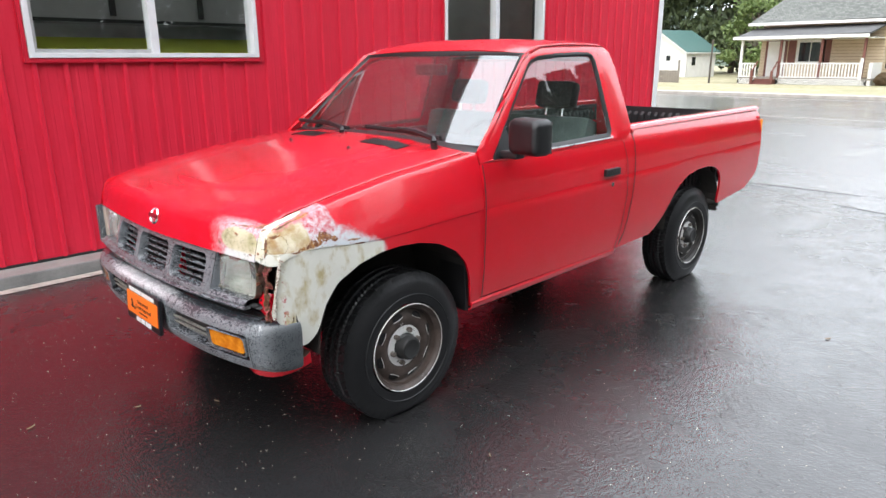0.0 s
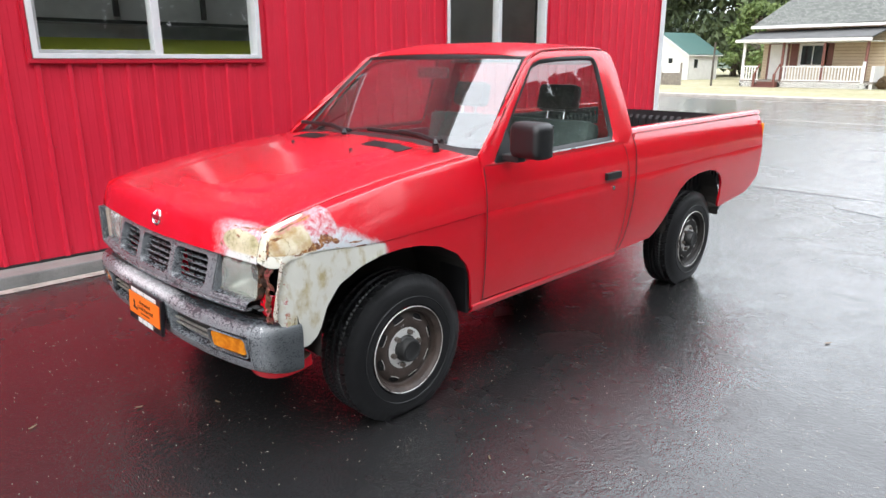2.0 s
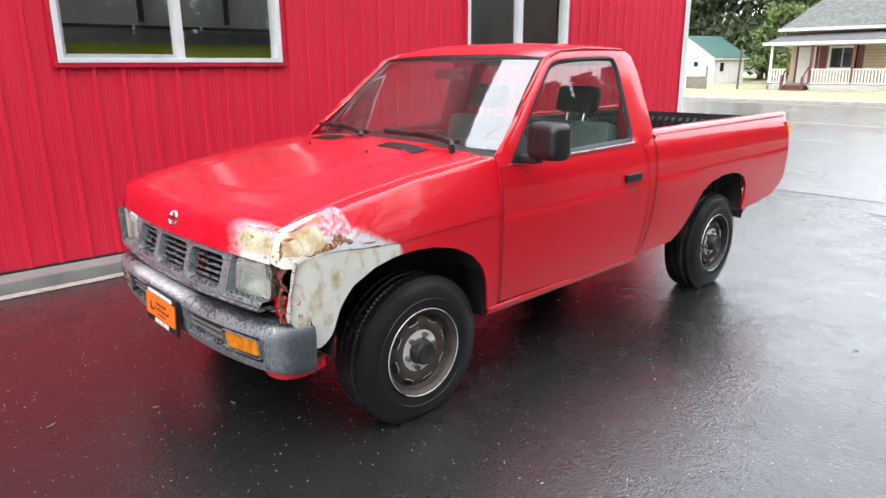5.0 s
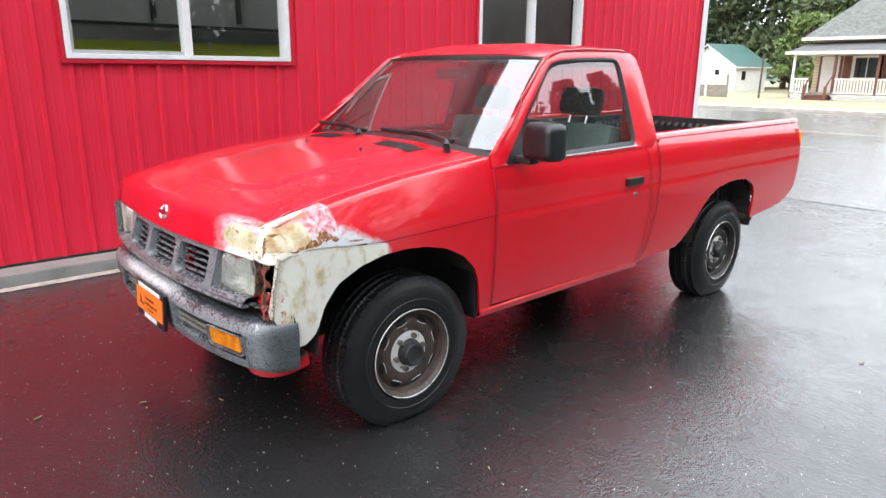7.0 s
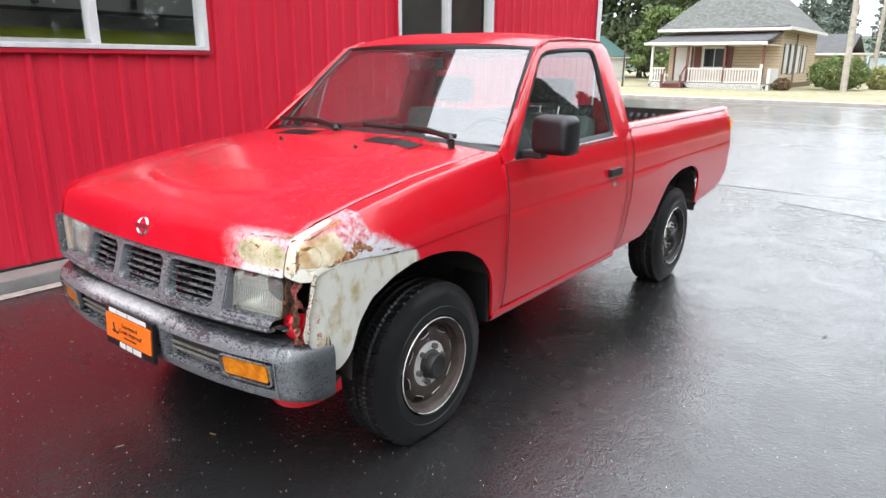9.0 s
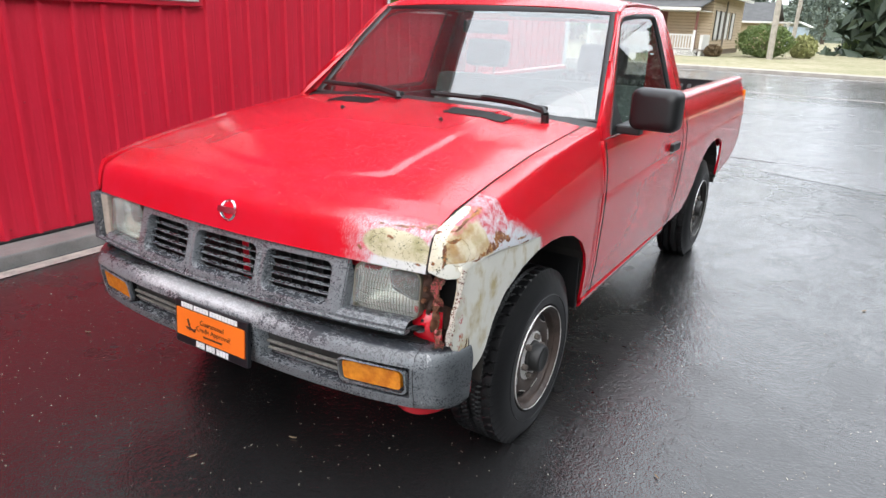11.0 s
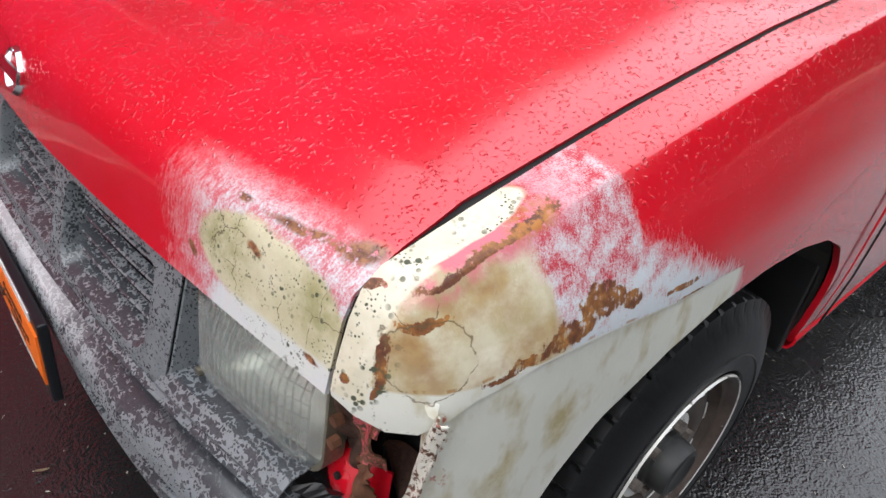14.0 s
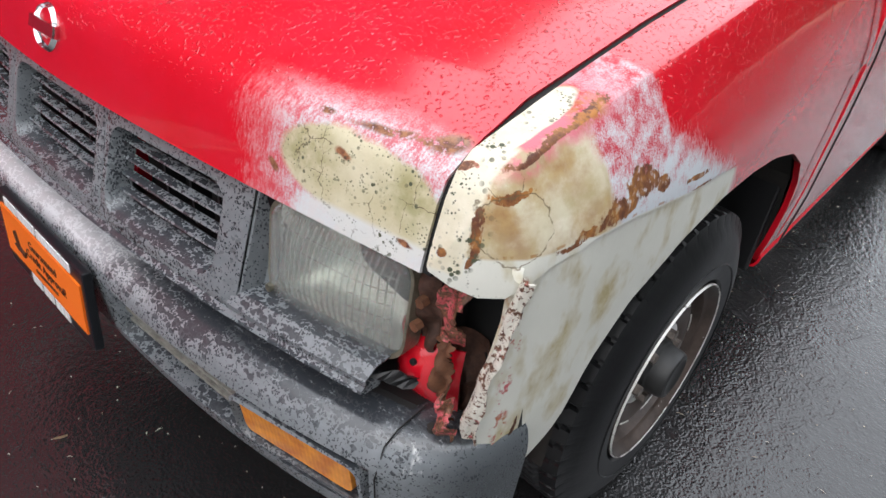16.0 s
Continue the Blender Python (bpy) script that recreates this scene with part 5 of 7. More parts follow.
def bent_steel(name, red, white):
    """Red and white paint flaking from rusty, bent sheet steel."""
    n = Nodes(name)
    p = n.position()
    a = n.noise(p, 75.0, 5.0, 0.7)
    b = n.noise(p, 260.0, 3.0)
    rust = n.mix(n.ramp(b, 0.3, 0.7), (0.06, 0.026, 0.018), (0.24, 0.11, 0.055))
    colour = n.mix(n.ramp(n.mixf(0.3, a, b), red, red + 0.04), rust, n.mix(b, (0.46, 0.02, 0.03), (0.58, 0.16, 0.18)))
    colour = n.mix(n.ramp(n.mixf(0.35, n.noise(p, 110.0, 4.0, 0.7), b), white, white + 0.04), colour, n.mix(a, (0.50, 0.46, 0.38), (0.72, 0.70, 0.64)))
    return n.done(colour, 0.45, 0.0, n.bump(b, 0.6, 0.003))


M_BENT = bent_steel("bent_red_and_rusty_steel", 0.50, 0.63)
M_FLAKE = bent_steel("flaking_white_and_pink_steel", 0.57, 0.45)
M_DEEPRUST = worn("dark_rusty_steel", (0.075, 0.034, 0.022), 0.7, dark=0.35, scale=40, grain=160, relief=0.6, depth=0.002)


def torn_path(points, seed, amount=0.006, across=9, along=30, curl=0.006):
    """A ragged, folded strip of sheet steel along (x, y, z, width) points."""
    rng = np.random.default_rng(seed)
    at_ = [k / (len(points) - 1) for k in range(len(points))]
    rows = []
    for j in range(along + 1):
        f = j / along
        x, y, z, w = (float(np.interp(f, at_, [q[c] for q in points])) for c in range(4))
        lo, hi = -0.5 + 0.16 * rng.random(), 0.5 - 0.16 * rng.random()
        row = []
        for i in range(across + 1):
            g = lo + (hi - lo) * i / across
            fold = curl * math.sin(5.5 * g + 9.0 * f + seed) + 0.4 * curl * math.sin(15 * f - 8 * g)
            row.append((x + w * g, y + fold + 0.5 * curl * (2 * g) ** 2, z))
        rows.append(row)
    return sheet(bmesh.new(), crumpled(crumpled(rows, seed, amount), seed + 1, amount * 0.5))


# the crushed steel between the lamp and the fender, from the lamp outward
for points, seed, material, name, label in (
        (((0.697, -0.612, 0.842, 0.034), (0.694, -0.616, 0.78, 0.040), (0.698, -0.606, 0.725, 0.036), (0.690, -0.600, 0.680, 0.028)), 8, M_DEEPRUST, "torn_bracket", "rusty torn bracket"),
        (((0.729, -0.600, 0.846, 0.026), (0.731, -0.606, 0.80, 0.034), (0.722, -0.612, 0.755, 0.038), (0.727, -0.606, 0.722, 0.030)), 3, M_BENT, "torn_bracket", "bent upright of flaking red steel"),
        (((0.726, -0.612, 0.726, 0.032), (0.734, -0.620, 0.690, 0.024), (0.730, -0.622, 0.655, 0.026), (0.740, -0.618, 0.620, 0.030)), 27, M_RUST, "rust_fold", "rusty folded strip"),
        (((0.804, -0.594, 0.842, 0.014), (0.799, -0.600, 0.80, 0.016), (0.794, -0.610, 0.75, 0.020), (0.786, -0.618, 0.700, 0.024), (0.782, -0.622, 0.655, 0.026), (0.782, -0.620, 0.616, 0.026)), 11, M_FLAKE, "fender_flange", "torn flange with flaking white paint"),
        (((0.748, -0.628, 0.664, 0.012), (0.752, -0.634, 0.640, 0.026), (0.756, -0.630, 0.606, 0.030)), 17, M_BENT, "torn_sill", "crumpled rusty sheet")):
    flange = name == "fender_flange"
    solid(part(name, torn_path(points, seed, 0.0035 if flange else 0.006, 9, 14 if flange else 30, 0.003 if flange else 0.006), material, truck, label, smooth=50), 0.0025)

def inner_panel(x, z):
    """The bulged red panel under the lamp."""
    u, g = (x - 0.64) / 0.095, (z - 0.595) / 0.100
    return (x, -0.582 - 0.040 * math.sin(math.pi * min(1.0, 0.15 + 0.8 * u)) * math.sin(math.pi * (0.15 + 0.7 * g)), z)


rows = []
for j in range(9):
    g = j / 8
    rows.append([inner_panel(0.640 + 0.095 * i / 10, 0.595 + 0.100 * g) for i in range(11)])
solid(part("lower_bracket", sheet(bmesh.new(), rows), M_RED, truck, "red inner panel with punched holes", smooth=50), 0.003)
for x, z in ((0.686, 0.668), (0.712, 0.662), (0.714, 0.640)):
    q = inner_panel(x, z)
    # near-black disc stands in for the shade inside a punched opening
    part("hole", piped([q, (x, q[1] - 0.0042, z + 0.0005)], 0.0042, 10), M_DARK, truck)
# near-black boxes here and below put shade into the torn corner's hollow
part("inner_apron", boxed(0.52, 0.70, -0.57, -0.50, 0.56, 0.84), M_DARK, truck)
part("crushed_support", torn_strip(0.70, 0.80, -0.560, -0.545, 0.56, 0.70, 31, 0.014, 10, 10), M_DEEPRUST, truck, "dark rusty inner support", smooth=50)
part("plastic_shard", torn_strip(0.660, 0.70, -0.650, -0.625, 0.635, 0.655, 21, 0.012, 6, 3), M_BLACK, truck, "broken black plastic")
for k, (x, y, z) in enumerate(((0.700, -0.622, 0.772), (0.694, -0.622, 0.735))):
    part("bolt", piped([(x, y, z), (x, y - 0.010, z)], 0.007, 6), M_RUST, truck)
part("fender_splash", boxed(0.60, 0.80, -0.545, -0.53, 0.52, 0.83), M_DARK, truck)

# bumper: a section swept round the front
def bump_y(x):
    return -0.770 + 0.072 * (abs(x) / 0.70) ** 2.8


BUMPER_PATH = [(-0.70 + 1.40 * i / 84, bump_y(-0.70 + 1.40 * i / 84)) for i in range(85)]
TAIL = [(0.738, -0.674), (0.772, -0.646), (0.797, -0.612), (0.809, -0.575), (0.812, -0.532)]
BUMPER_PATH = [(-x, y) for x, y in TAIL[::-1]] + BUMPER_PATH + TAIL
SECTION = [(0.150, 0.598), (0.098, 0.604), (0.080, 0.603), (0.035, 0.598), (0.016, 0.589), (0.004, 0.570), (0.0, 0.553), (0.0, 0.547), (0.003, 0.515), (0.007, 0.485), (0.010, 0.457), (0.011, 0.450), (0.012, 0.440), (0.020, 0.415), (0.040, 0.402), (0.150, 0.398)]


def bumper_rings(section, path=None, lift=0.0):
    path = path or BUMPER_PATH
    rings = []
    for i, (x, y) in enumerate(path):
        (xa, ya), (xb, yb) = path[max(0, i - 1)], path[min(len(path) - 1, i + 1)]
        t = Vector((xb - xa, yb - ya)).normalized()
        nrm = Vector((-t.y, t.x))
        end = max(0.0, (abs(x) - 0.70) / 0.14)
        scale = 1 - 0.75 * end
        # a long pocket is pressed into the face on either side of the plate
        sunk = max(0.0, min(1.0, (abs(x) - 0.165) / 0.015, (0.697 - abs(x)) / 0.015))
        shape = [(d + (0.036 * sunk if 0.455 < z < 0.550 and d < 0.02 else 0.0), z) for d, z in section]
        rings.append([(x + nrm.x * d * scale, y + nrm.y * d * scale, z + 0.012 * end * (0.5 - (z - 0.40) / 0.20)) for d, z in shape])
    return rings


bm = ring_tube(bmesh.new(), bumper_rings(SECTION))
bmesh.ops.recalc_face_normals(bm, faces=bm.faces)
bumper = part("front_bumper", bm, M_BUMPER, truck, "weathered grey plastic front bumper", smooth=38)


def on_bumper(x0, x1, z0, z1, proud, depth, r=0.012, n=7):
    """A rounded plate that lies on the bumper's face and follows its bend."""
    bm = bmesh.new()
    outline = rounded(x0, x1, z0, z1, r, 4)
    slope = lambda z: np.interp(z, [0.44, 0.48, 0.515, 0.545, 0.570, 0.589], [0.012, 0.008, 0.003, 0.0, 0.004, 0.016])
    front = [bm.verts.new((x, bump_y(x) + float(slope(z)) - proud, z)) for x, z in outline]
    back = [bm.verts.new((x, bump_y(x) + float(slope(z)) + depth, z)) for x, z in outline]
    bm.faces.new(front)
    for i in range(len(outline)):
        bm.faces.new((front[i], back[i], back[(i + 1) % len(outline)], front[(i + 1) % len(outline)]))
    bmesh.ops.recalc_face_normals(bm, faces=bm.faces)
    return bm


n = Nodes("ribbed_amber_lens")
p = n.position()
ribs = n.math("SINE", n.math("MULTIPLY", n.add("SeparateXYZ", p, out=0), 900.0))
dirt = n.noise(p, 30.0)
M_AMBERLENS = n.done(n.mix(n.ramp(dirt, 0.35, 0.7), (0.62, 0.17, 0.004), (0.95, 0.36, 0.02)), 0.2, 0.0, n.bump(ribs, 0.2, 0.0010), coat=0.7)
# vent panel darkened: the shade of its recess is put into the colour
M_VENTSHADE = worn("vent_recess_shade", (0.045, 0.045, 0.043), 0.7, dark=0.4, scale=30)
M_POCKET = worn("dusty_pocket_plastic", (0.24, 0.235, 0.21), 0.7, dark=0.4, scale=30)
for s in (1, -1):
    a, b = sorted((s * 0.172, s * 0.684))
    # pocket plate, vent panel and signal frame carry recess shade as black colour
    part("bumper_pocket", on_bumper(a, b, 0.459, 0.545, -0.0345, 0.03, 0.016), M_BLACK, truck, "dark pocket in the bumper")
    a, b = sorted((s * 0.182, s * 0.470))
    pocket = part("bumper_grille", on_bumper(a, b, 0.466, 0.536, -0.031, 0.03, 0.010), M_VENTSHADE, truck, "dusty slatted bumper vent")
    for z in (0.488, 0.512):
        part("vent_slat", on_bumper(a + 0.01, b - 0.006, z - 0.004, z + 0.004, -0.012, 0.02, 0.002), M_POCKET, truck)
    a, b = sorted((s * 0.474, s * 0.690))
    part("signal_frame", on_bumper(a, b, 0.460, 0.544, -0.016, 0.03, 0.016), M_BLACK, truck)
    rim = []
    for x, z in rounded(0.474, 0.688, 0.459, 0.545, 0.020, 6):
        cx, cz = 0.581, 0.502
        slope_ = float(np.interp(z, [0.44, 0.48, 0.515, 0.545], [0.012, 0.008, 0.003, 0.0]))
        rim.append([(s * (cx + (x - cx) * kx), bump_y(x) + slope_ + d, cz + (z - cz) * kz) for kx, kz, d in ((1.0, 1.0, 0.012), (1.0, 1.0, -0.002), (0.955, 0.90, -0.004), (0.935, 0.86, 0.002), (0.935, 0.86, 0.020))])
    part("signal_rim", ring_tube(bmesh.new(), rim, closed=True), M_GRILLE, truck, smooth=40)
    a, b = sorted((s * 0.486, s * 0.668))
    part("turn_signal", on_bumper(a, b, 0.470, 0.533, -0.004, 0.02, 0.012), M_AMBERLENS, truck, "ribbed amber turn signal")
    part("bumper_seam", piped([(s * 0.708, -0.682, 0.42), (s * 0.708, -0.692, 0.48), (s * 0.708, -0.696, 0.54), (s * 0.708, -0.682, 0.588), (s * 0.708, -0.660, 0.601), (s * 0.706, -0.61, 0.605)], 0.0011, 5), M_DARK, truck)
    part("bumper_bolt", piped([(s * 0.733, -0.628, 0.592), (s * 0.733, -0.628, 0.603)], 0.0065, 10), M_FRAME, truck, "rusty bolt")
    rows = []
    for i in range(9):
        f = i / 8
        x = 0.645 + 0.140 * f
        y = -0.672 + 0.185 * f ** 1.7
        drop = 0.050 * math.sin(math.pi * min(1.0, 0.05 + 0.62 * f))
        rows.append([(s * x, y, 0.412 + 0.036 * f ** 3), (s * (x - 0.004), y + 0.006, 0.402 - drop + 0.045 * f ** 3), (s * (x - 0.04), y + 0.03, 0.398 - drop + 0.045 * f ** 3)])
    solid(part("valance", sheet(bmesh.new(), rows, s < 0), M_RED, truck, "red steel valance under the bumper", smooth=50), 0.006)
    flange = [[(s * (0.740 + 0.044 * k), -0.545 + 0.060 * f, 0.428 + 0.020 * f + 0.003 * math.sin(9 * f + 5 * k)) for k in (0, 0.35, 0.7, 1.0)] for f in (0, 0.2, 0.4, 0.6, 0.8, 1.0)]
    solid(part("valance_flange", sheet(bmesh.new(), flange, s > 0), M_DEEPRUST, truck, "rusty top flange of the valance", smooth=50), 0.004)
# near-black strip stands in for the shade in the gap below the sill
part("bumper_gap_shade", sheet(bmesh.new(), [[(-0.70 + 1.40 * i / 20, bump_y(-0.70 + 1.40 * i / 20) + d, z) for i in range(21)] for d, z in ((0.070, 0.6035), (0.078, 0.6055), (0.15, 0.600))]), M_DARK, truck)

# dealer's sign plate on the bumper
M_ORANGE = worn("orange_card", (0.95, 0.19, 0.015), 0.45, dark=0.92, grain=200)
M_PLATEBLACK = plain("black_plate_frame", (0.012, 0.013, 0.016), 0.3)
M_PRINTWHITE = plain("white_print", (0.85, 0.86, 0.86), 0.4)
M_PRINTDARK = plain("dark_print", (0.05, 0.02, 0.01), 0.5)
tilt = Matrix.Translation((-0.024, -0.789, 0.495)) @ Euler((radians(-4), 0, 0)).to_matrix().to_4x4()
plate = part("plate_holder", boxed(-0.174, 0.174, -0.006, 0.010, -0.079, 0.075, 0.004, turn=tilt), M_PLATEBLACK, truck, "black holder with an orange dealer card and white print")
part("card", boxed(-0.163, 0.163, -0.0095, -0.004, -0.047, 0.049, turn=tilt), M_ORANGE, plate, "orange card")


def lettering(text, size, place, material, parent, name="lettering"):
    curve = bpy.data.curves.new(name, "FONT")
    curve.body, curve.size, curve.align_x, curve.extrude = text, size, "CENTER", 0.0004
    tmp = bpy.data.objects.new(name, curve)
    data = bpy.data.meshes.new_from_object(tmp)
    bpy.data.objects.remove(tmp)
    data.transform(tilt @ Matrix.Translation(place) @ Euler((radians(90), 0, 0)).to_matrix().to_4x4())
    data.materials.append(material)
    ob = new(name, data)
    ob.parent = parent
    ob.matrix_parent_inverse = world_of(parent).inverted()
    return ob


# the name and the number over and under the card are plain bars, one to a character
def print_bars(row, z0, z1, width, gap):
    for x0, count in row:
        for k in range(count):
            part("print_bar", boxed(x0 + k * (width + gap), x0 + k * (width + gap) + width, -0.0078, -0.005, z0, z1, 0.0, turn=tilt), M_PRINTWHITE, plate)


print_bars(((-0.140, 4), (-0.078, 5), (0.000, 9)), 0.0535, 0.0705, 0.0115, 0.003)
print_bars(((-0.070, 3), (-0.020, 3), (0.030, 4)), -0.073, -0.053, 0.0115, 0.003)
lettering("Guaranteed", 0.024, (0.012, -0.0102, 0.012), M_PRINTDARK, plate)
lettering("Credit Approval!", 0.024, (0.018, -0.0102, -0.012), M_PRINTDARK, plate)
part("print_bar", boxed(-0.03, 0.06, -0.0105, -0.009, -0.030, -0.024, turn=tilt), M_PRINTDARK, plate)
part("print_mark", pipe(pipe(bmesh.new(), [tilt @ Vector((-0.105, -0.011, 0.018)), tilt @ Vector((-0.095, -0.011, -0.012)), tilt @ Vector((-0.07, -0.011, -0.020))], 0.003, 6),
                       [tilt @ Vector((-0.112, -0.011, -0.012)), tilt @ Vector((-0.095, -0.011, -0.018)), tilt @ Vector((-0.066, -0.011, -0.012))], 0.0025, 6), M_PRINTDARK, plate)

# badge on the hood's nose: a ring with a cross bar
bm = bmesh.new()
centre, nv = Vector((-0.006, -0.699, 0.890)), Vector((0, -0.955, 0.297))
upv = Vector((0, 0.297, 0.955))
rings = []
for k in range(28):
    a = 2 * math.pi * k / 28
    d = Vector((math.cos(a), 0, 0)) * 0.030 + upv * 0.031 * math.sin(a)
    o = d.normalized()
    rings.append([centre + d + o * 0.0045, centre + d + nv * 0.007, centre + d - o * 0.0045, centre + d - nv * 0.003])
ring_tube(bm, rings, closed=True)
turn = Matrix.Translation(centre + nv * 0.005) @ Euler((radians(-17), 0, 0)).to_matrix().to_4x4()
box(bm, -0.039, 0.039, -0.005, 0.004, -0.0095, 0.0095, 0.002, turn=turn)
part("hood_badge", bm, M_CHROME, truck, "chrome ring badge with a cross bar", smooth=40)

# cowl vents and wipers
for x0, x1 in ((-0.43, -0.19), (0.19, 0.46)):
    bm = bmesh.new()
    for k in range(5):
        f = k / 4
        y = 0.268 + 0.075 * f
        pts = []
        for i in range(6):
            x = x0 + (x1 - x0) * i / 5
            pts.append((x, y - 0.022 * (1 - (x / 0.7) ** 2) + 0.0, 0))
        pipe(bm, [(x, yy, hood_point(x / 0.708, 0.24 + 0.76 * (yy - hood_front(x) - 0.062) / (0.438 - 0.045 * (1 - (x / 0.708) ** 2) - hood_front(x) - 0.062))[2] + 0.002) for x, yy, _ in pts], 0.0035, 5)
    part("cowl_vent", bm, M_BLACK, truck, "black slotted cowl vent")
    base = []
    for j in range(2):
        yy0 = (0.260, 0.350)[j]
        base.append([(x0 + (x1 - x0) * i / 6, yy0 - 0.022 * (1 - ((x0 + (x1 - x0) * i / 6) / 0.7) ** 2), hood_point((x0 + (x1 - x0) * i / 6) / 0.708, 0.24 + 0.76 * (yy0 - 0.022 * (1 - ((x0 + (x1 - x0) * i / 6) / 0.7) ** 2) + 0.646) / (0.40 + 0.646))[2] + 0.0022) for i in range(7)])
    # near-black sheet for the shade between the vent's bars
    part("cowl_slot_shade", sheet(bmesh.new(), base), M_DARK, truck)
part("cowl_panel", sheet(bmesh.new(), [[(-0.76 + 1.52 * i / 20, 0.40 + 0.05 * ((i - 10) / 10) ** 2 + d, 1.110 + 0.038 * (1 - ((i - 10) / 10) ** 2) - dz) for i in range(21)] for d, dz in ((-0.02, 0.012), (0.03, 0.004), (0.075, -0.006))]), M_BLACK, truck, "black cowl under the screen")
for px, tipx in ((0.585, 0.08), (-0.12, -0.54)):
    wip = piped([(px, 0.368, 1.146), (px - 0.02, 0.384, 1.164), (px - 0.16, 0.408, 1.184), ((px + tipx) / 2 - 0.06, 0.418, 1.190)], [0.018, 0.014, 0.011, 0.009], 6)
    bl = Vector((px - 0.02, 0.426, 1.164))
    pipe(wip, [bl, bl.lerp(Vector((tipx - 0.02, 0.422, 1.180)), 0.5) + Vector((0, 0.0, 0.008)), (tipx - 0.06, 0.422, 1.182)], 0.011, 6)
    part("wiper", wip, M_BLACK, truck, "black wiper arm and blade")
    part("wiper_pivot", piped([(px, 0.372, 1.112), (px, 0.368, 1.150)], 0.016, 10), M_BLACK, truck)

for x in (-0.235, 0.255):
    u = x / 0.7075
    f = hood_front(x) + 0.055
    q = Vector(hood_point(u, 0.24 + 0.76 * (0.13 - f) / (0.438 - 0.045 * (1 - u * u) - f)))
    part("washer_nozzle", piped([q, q + Vector((0, -0.004, 0.010))], [0.010, 0.006], 8), M_BLACK, truck, "black washer nozzle")

# door mirrors, handles, locks
M_BELT = worn("dull_bright_strip", (0.5, 0.5, 0.5), 0.3, metal=0.7, dark=0.6)
for s in (1, -1):
    if s > 0:
        rings = []
        for k, y in ((0.60, 0.552), (0.80, 0.556), (0.93, 0.568), (0.985, 0.590), (1.0, 0.620), (1.0, 0.648), (0.97, 0.656)):
            rings.append([(0.945 + (x - 0.945) * k + 0.006 * (1 - k), y + 0.10 * (0.945 - x), 1.180 + (z - 1.180) * k) for x, z in rounded(0.846, 1.044, 1.100, 1.262, 0.034, 6)])
        head = ring_tube(bmesh.new(), rings)
        bmesh.ops.recalc_face_normals(head, faces=head.faces)
        part("door_mirror", head, M_BLACK, truck, "black plastic door mirror", smooth=40)
        part("mirror_glass", boxed(s * 0.945 - 0.09, s * 0.945 + 0.09, 0.654, 0.658, 1.11, 1.25), plain("mirror", (0.8, 0.8, 0.8), 0.02, 1.0), truck)
        part("mirror_arm", boxed(min(s * 0.80, s * 0.90), max(s * 0.80, s * 0.90), 0.58, 0.64, 1.078, 1.112, 0.008), M_BLACK, truck)
    tri = bmesh.new()
    o = [(0.535, 1.072), (0.70, 1.076), (0.665, 1.215)]
    f = [tri.verts.new((s * (cab_x(z) + 0.004), y, z)) for y, z in o]
    b = [tri.verts.new((s * (cab_x(z) - 0.02), y, z)) for y, z in o]
    tri.faces.new(f), tri.faces.new(b[::-1])
    for i in range(3):
        tri.faces.new((f[i], b[i], b[(i + 1) % 3], f[(i + 1) % 3]))
    bmesh.ops.recalc_face_normals(tri, faces=tri.faces)
    part("mirror_sail", tri, M_BLACK, truck)
    part("belt_strip", piped([(s * (cab_x(1.08) + 0.006), 0.70, 1.079), (s * (cab_x(1.086) + 0.006), 1.10, 1.084), (s * (cab_x(1.09) + 0.006), 1.545, 1.091)], 0.0042, 6), M_BELT, truck, "dull bright strip under the door glass")
    part("handle_recess", boxed(s * 0.826 - 0.003, s * 0.826 + 0.003, 1.435, 1.572, 0.862, 0.930, 0.002), M_RED, truck)
    part("door_handle", boxed(s * 0.838 - 0.012, s * 0.838 + 0.012, 1.432, 1.574, 0.886, 0.926, 0.006), M_BLACK, truck, "black pull handle")
    part("door_lock", piped([(s * 0.822, 1.525, 0.833), (s * 0.834, 1.525, 0.833)], 0.013, 12), M_CHROME, truck, "metal door lock")

# inside of the cab
seat = boxed(-0.66, 0.66, 1.02, 1.50, 0.62, 0.80, 0.05)
part("bench_seat", seat, M_SEAT, truck, "grey-green cloth bench seat", smooth=50)
lean = Matrix.Translation((0, 1.46, 0.78)) @ Euler((radians(-14), 0, 0)).to_matrix().to_4x4()
part("seat_back", boxed(-0.66, 0.66, -0.05, 0.08, 0.0, 0.42, 0.05, turn=lean), M_SEAT, truck, smooth=50)
for x in (0.36, -0.36):
    part("headrest", boxed(x - 0.135, x + 0.135, -0.02, 0.07, 0.47, 0.63, 0.035, turn=lean), M_BLACK, truck, "black headrest", smooth=50)
    for d in (-0.06, 0.06):
        part("headrest_post", piped([lean @ Vector((x + d, 0.025, 0.38)), lean @ Vector((x + d, 0.025, 0.5))], 0.007, 6), M_CHROME, truck)
part("dashboard", boxed(-0.73, 0.73, 0.47, 0.78, 0.92, 1.085, 0.035), M_DASH, truck, "dark grey dashboard", smooth=50)
part("instrument_hood", boxed(0.18, 0.56, 0.62, 0.82, 1.06, 1.135, 0.03), M_DASH, truck, smooth=50)
wheel_m = Matrix.Translation((0.37, 0.93, 1.03)) @ Euler((radians(62), 0, 0)).to_matrix().to_4x4()
rings = []
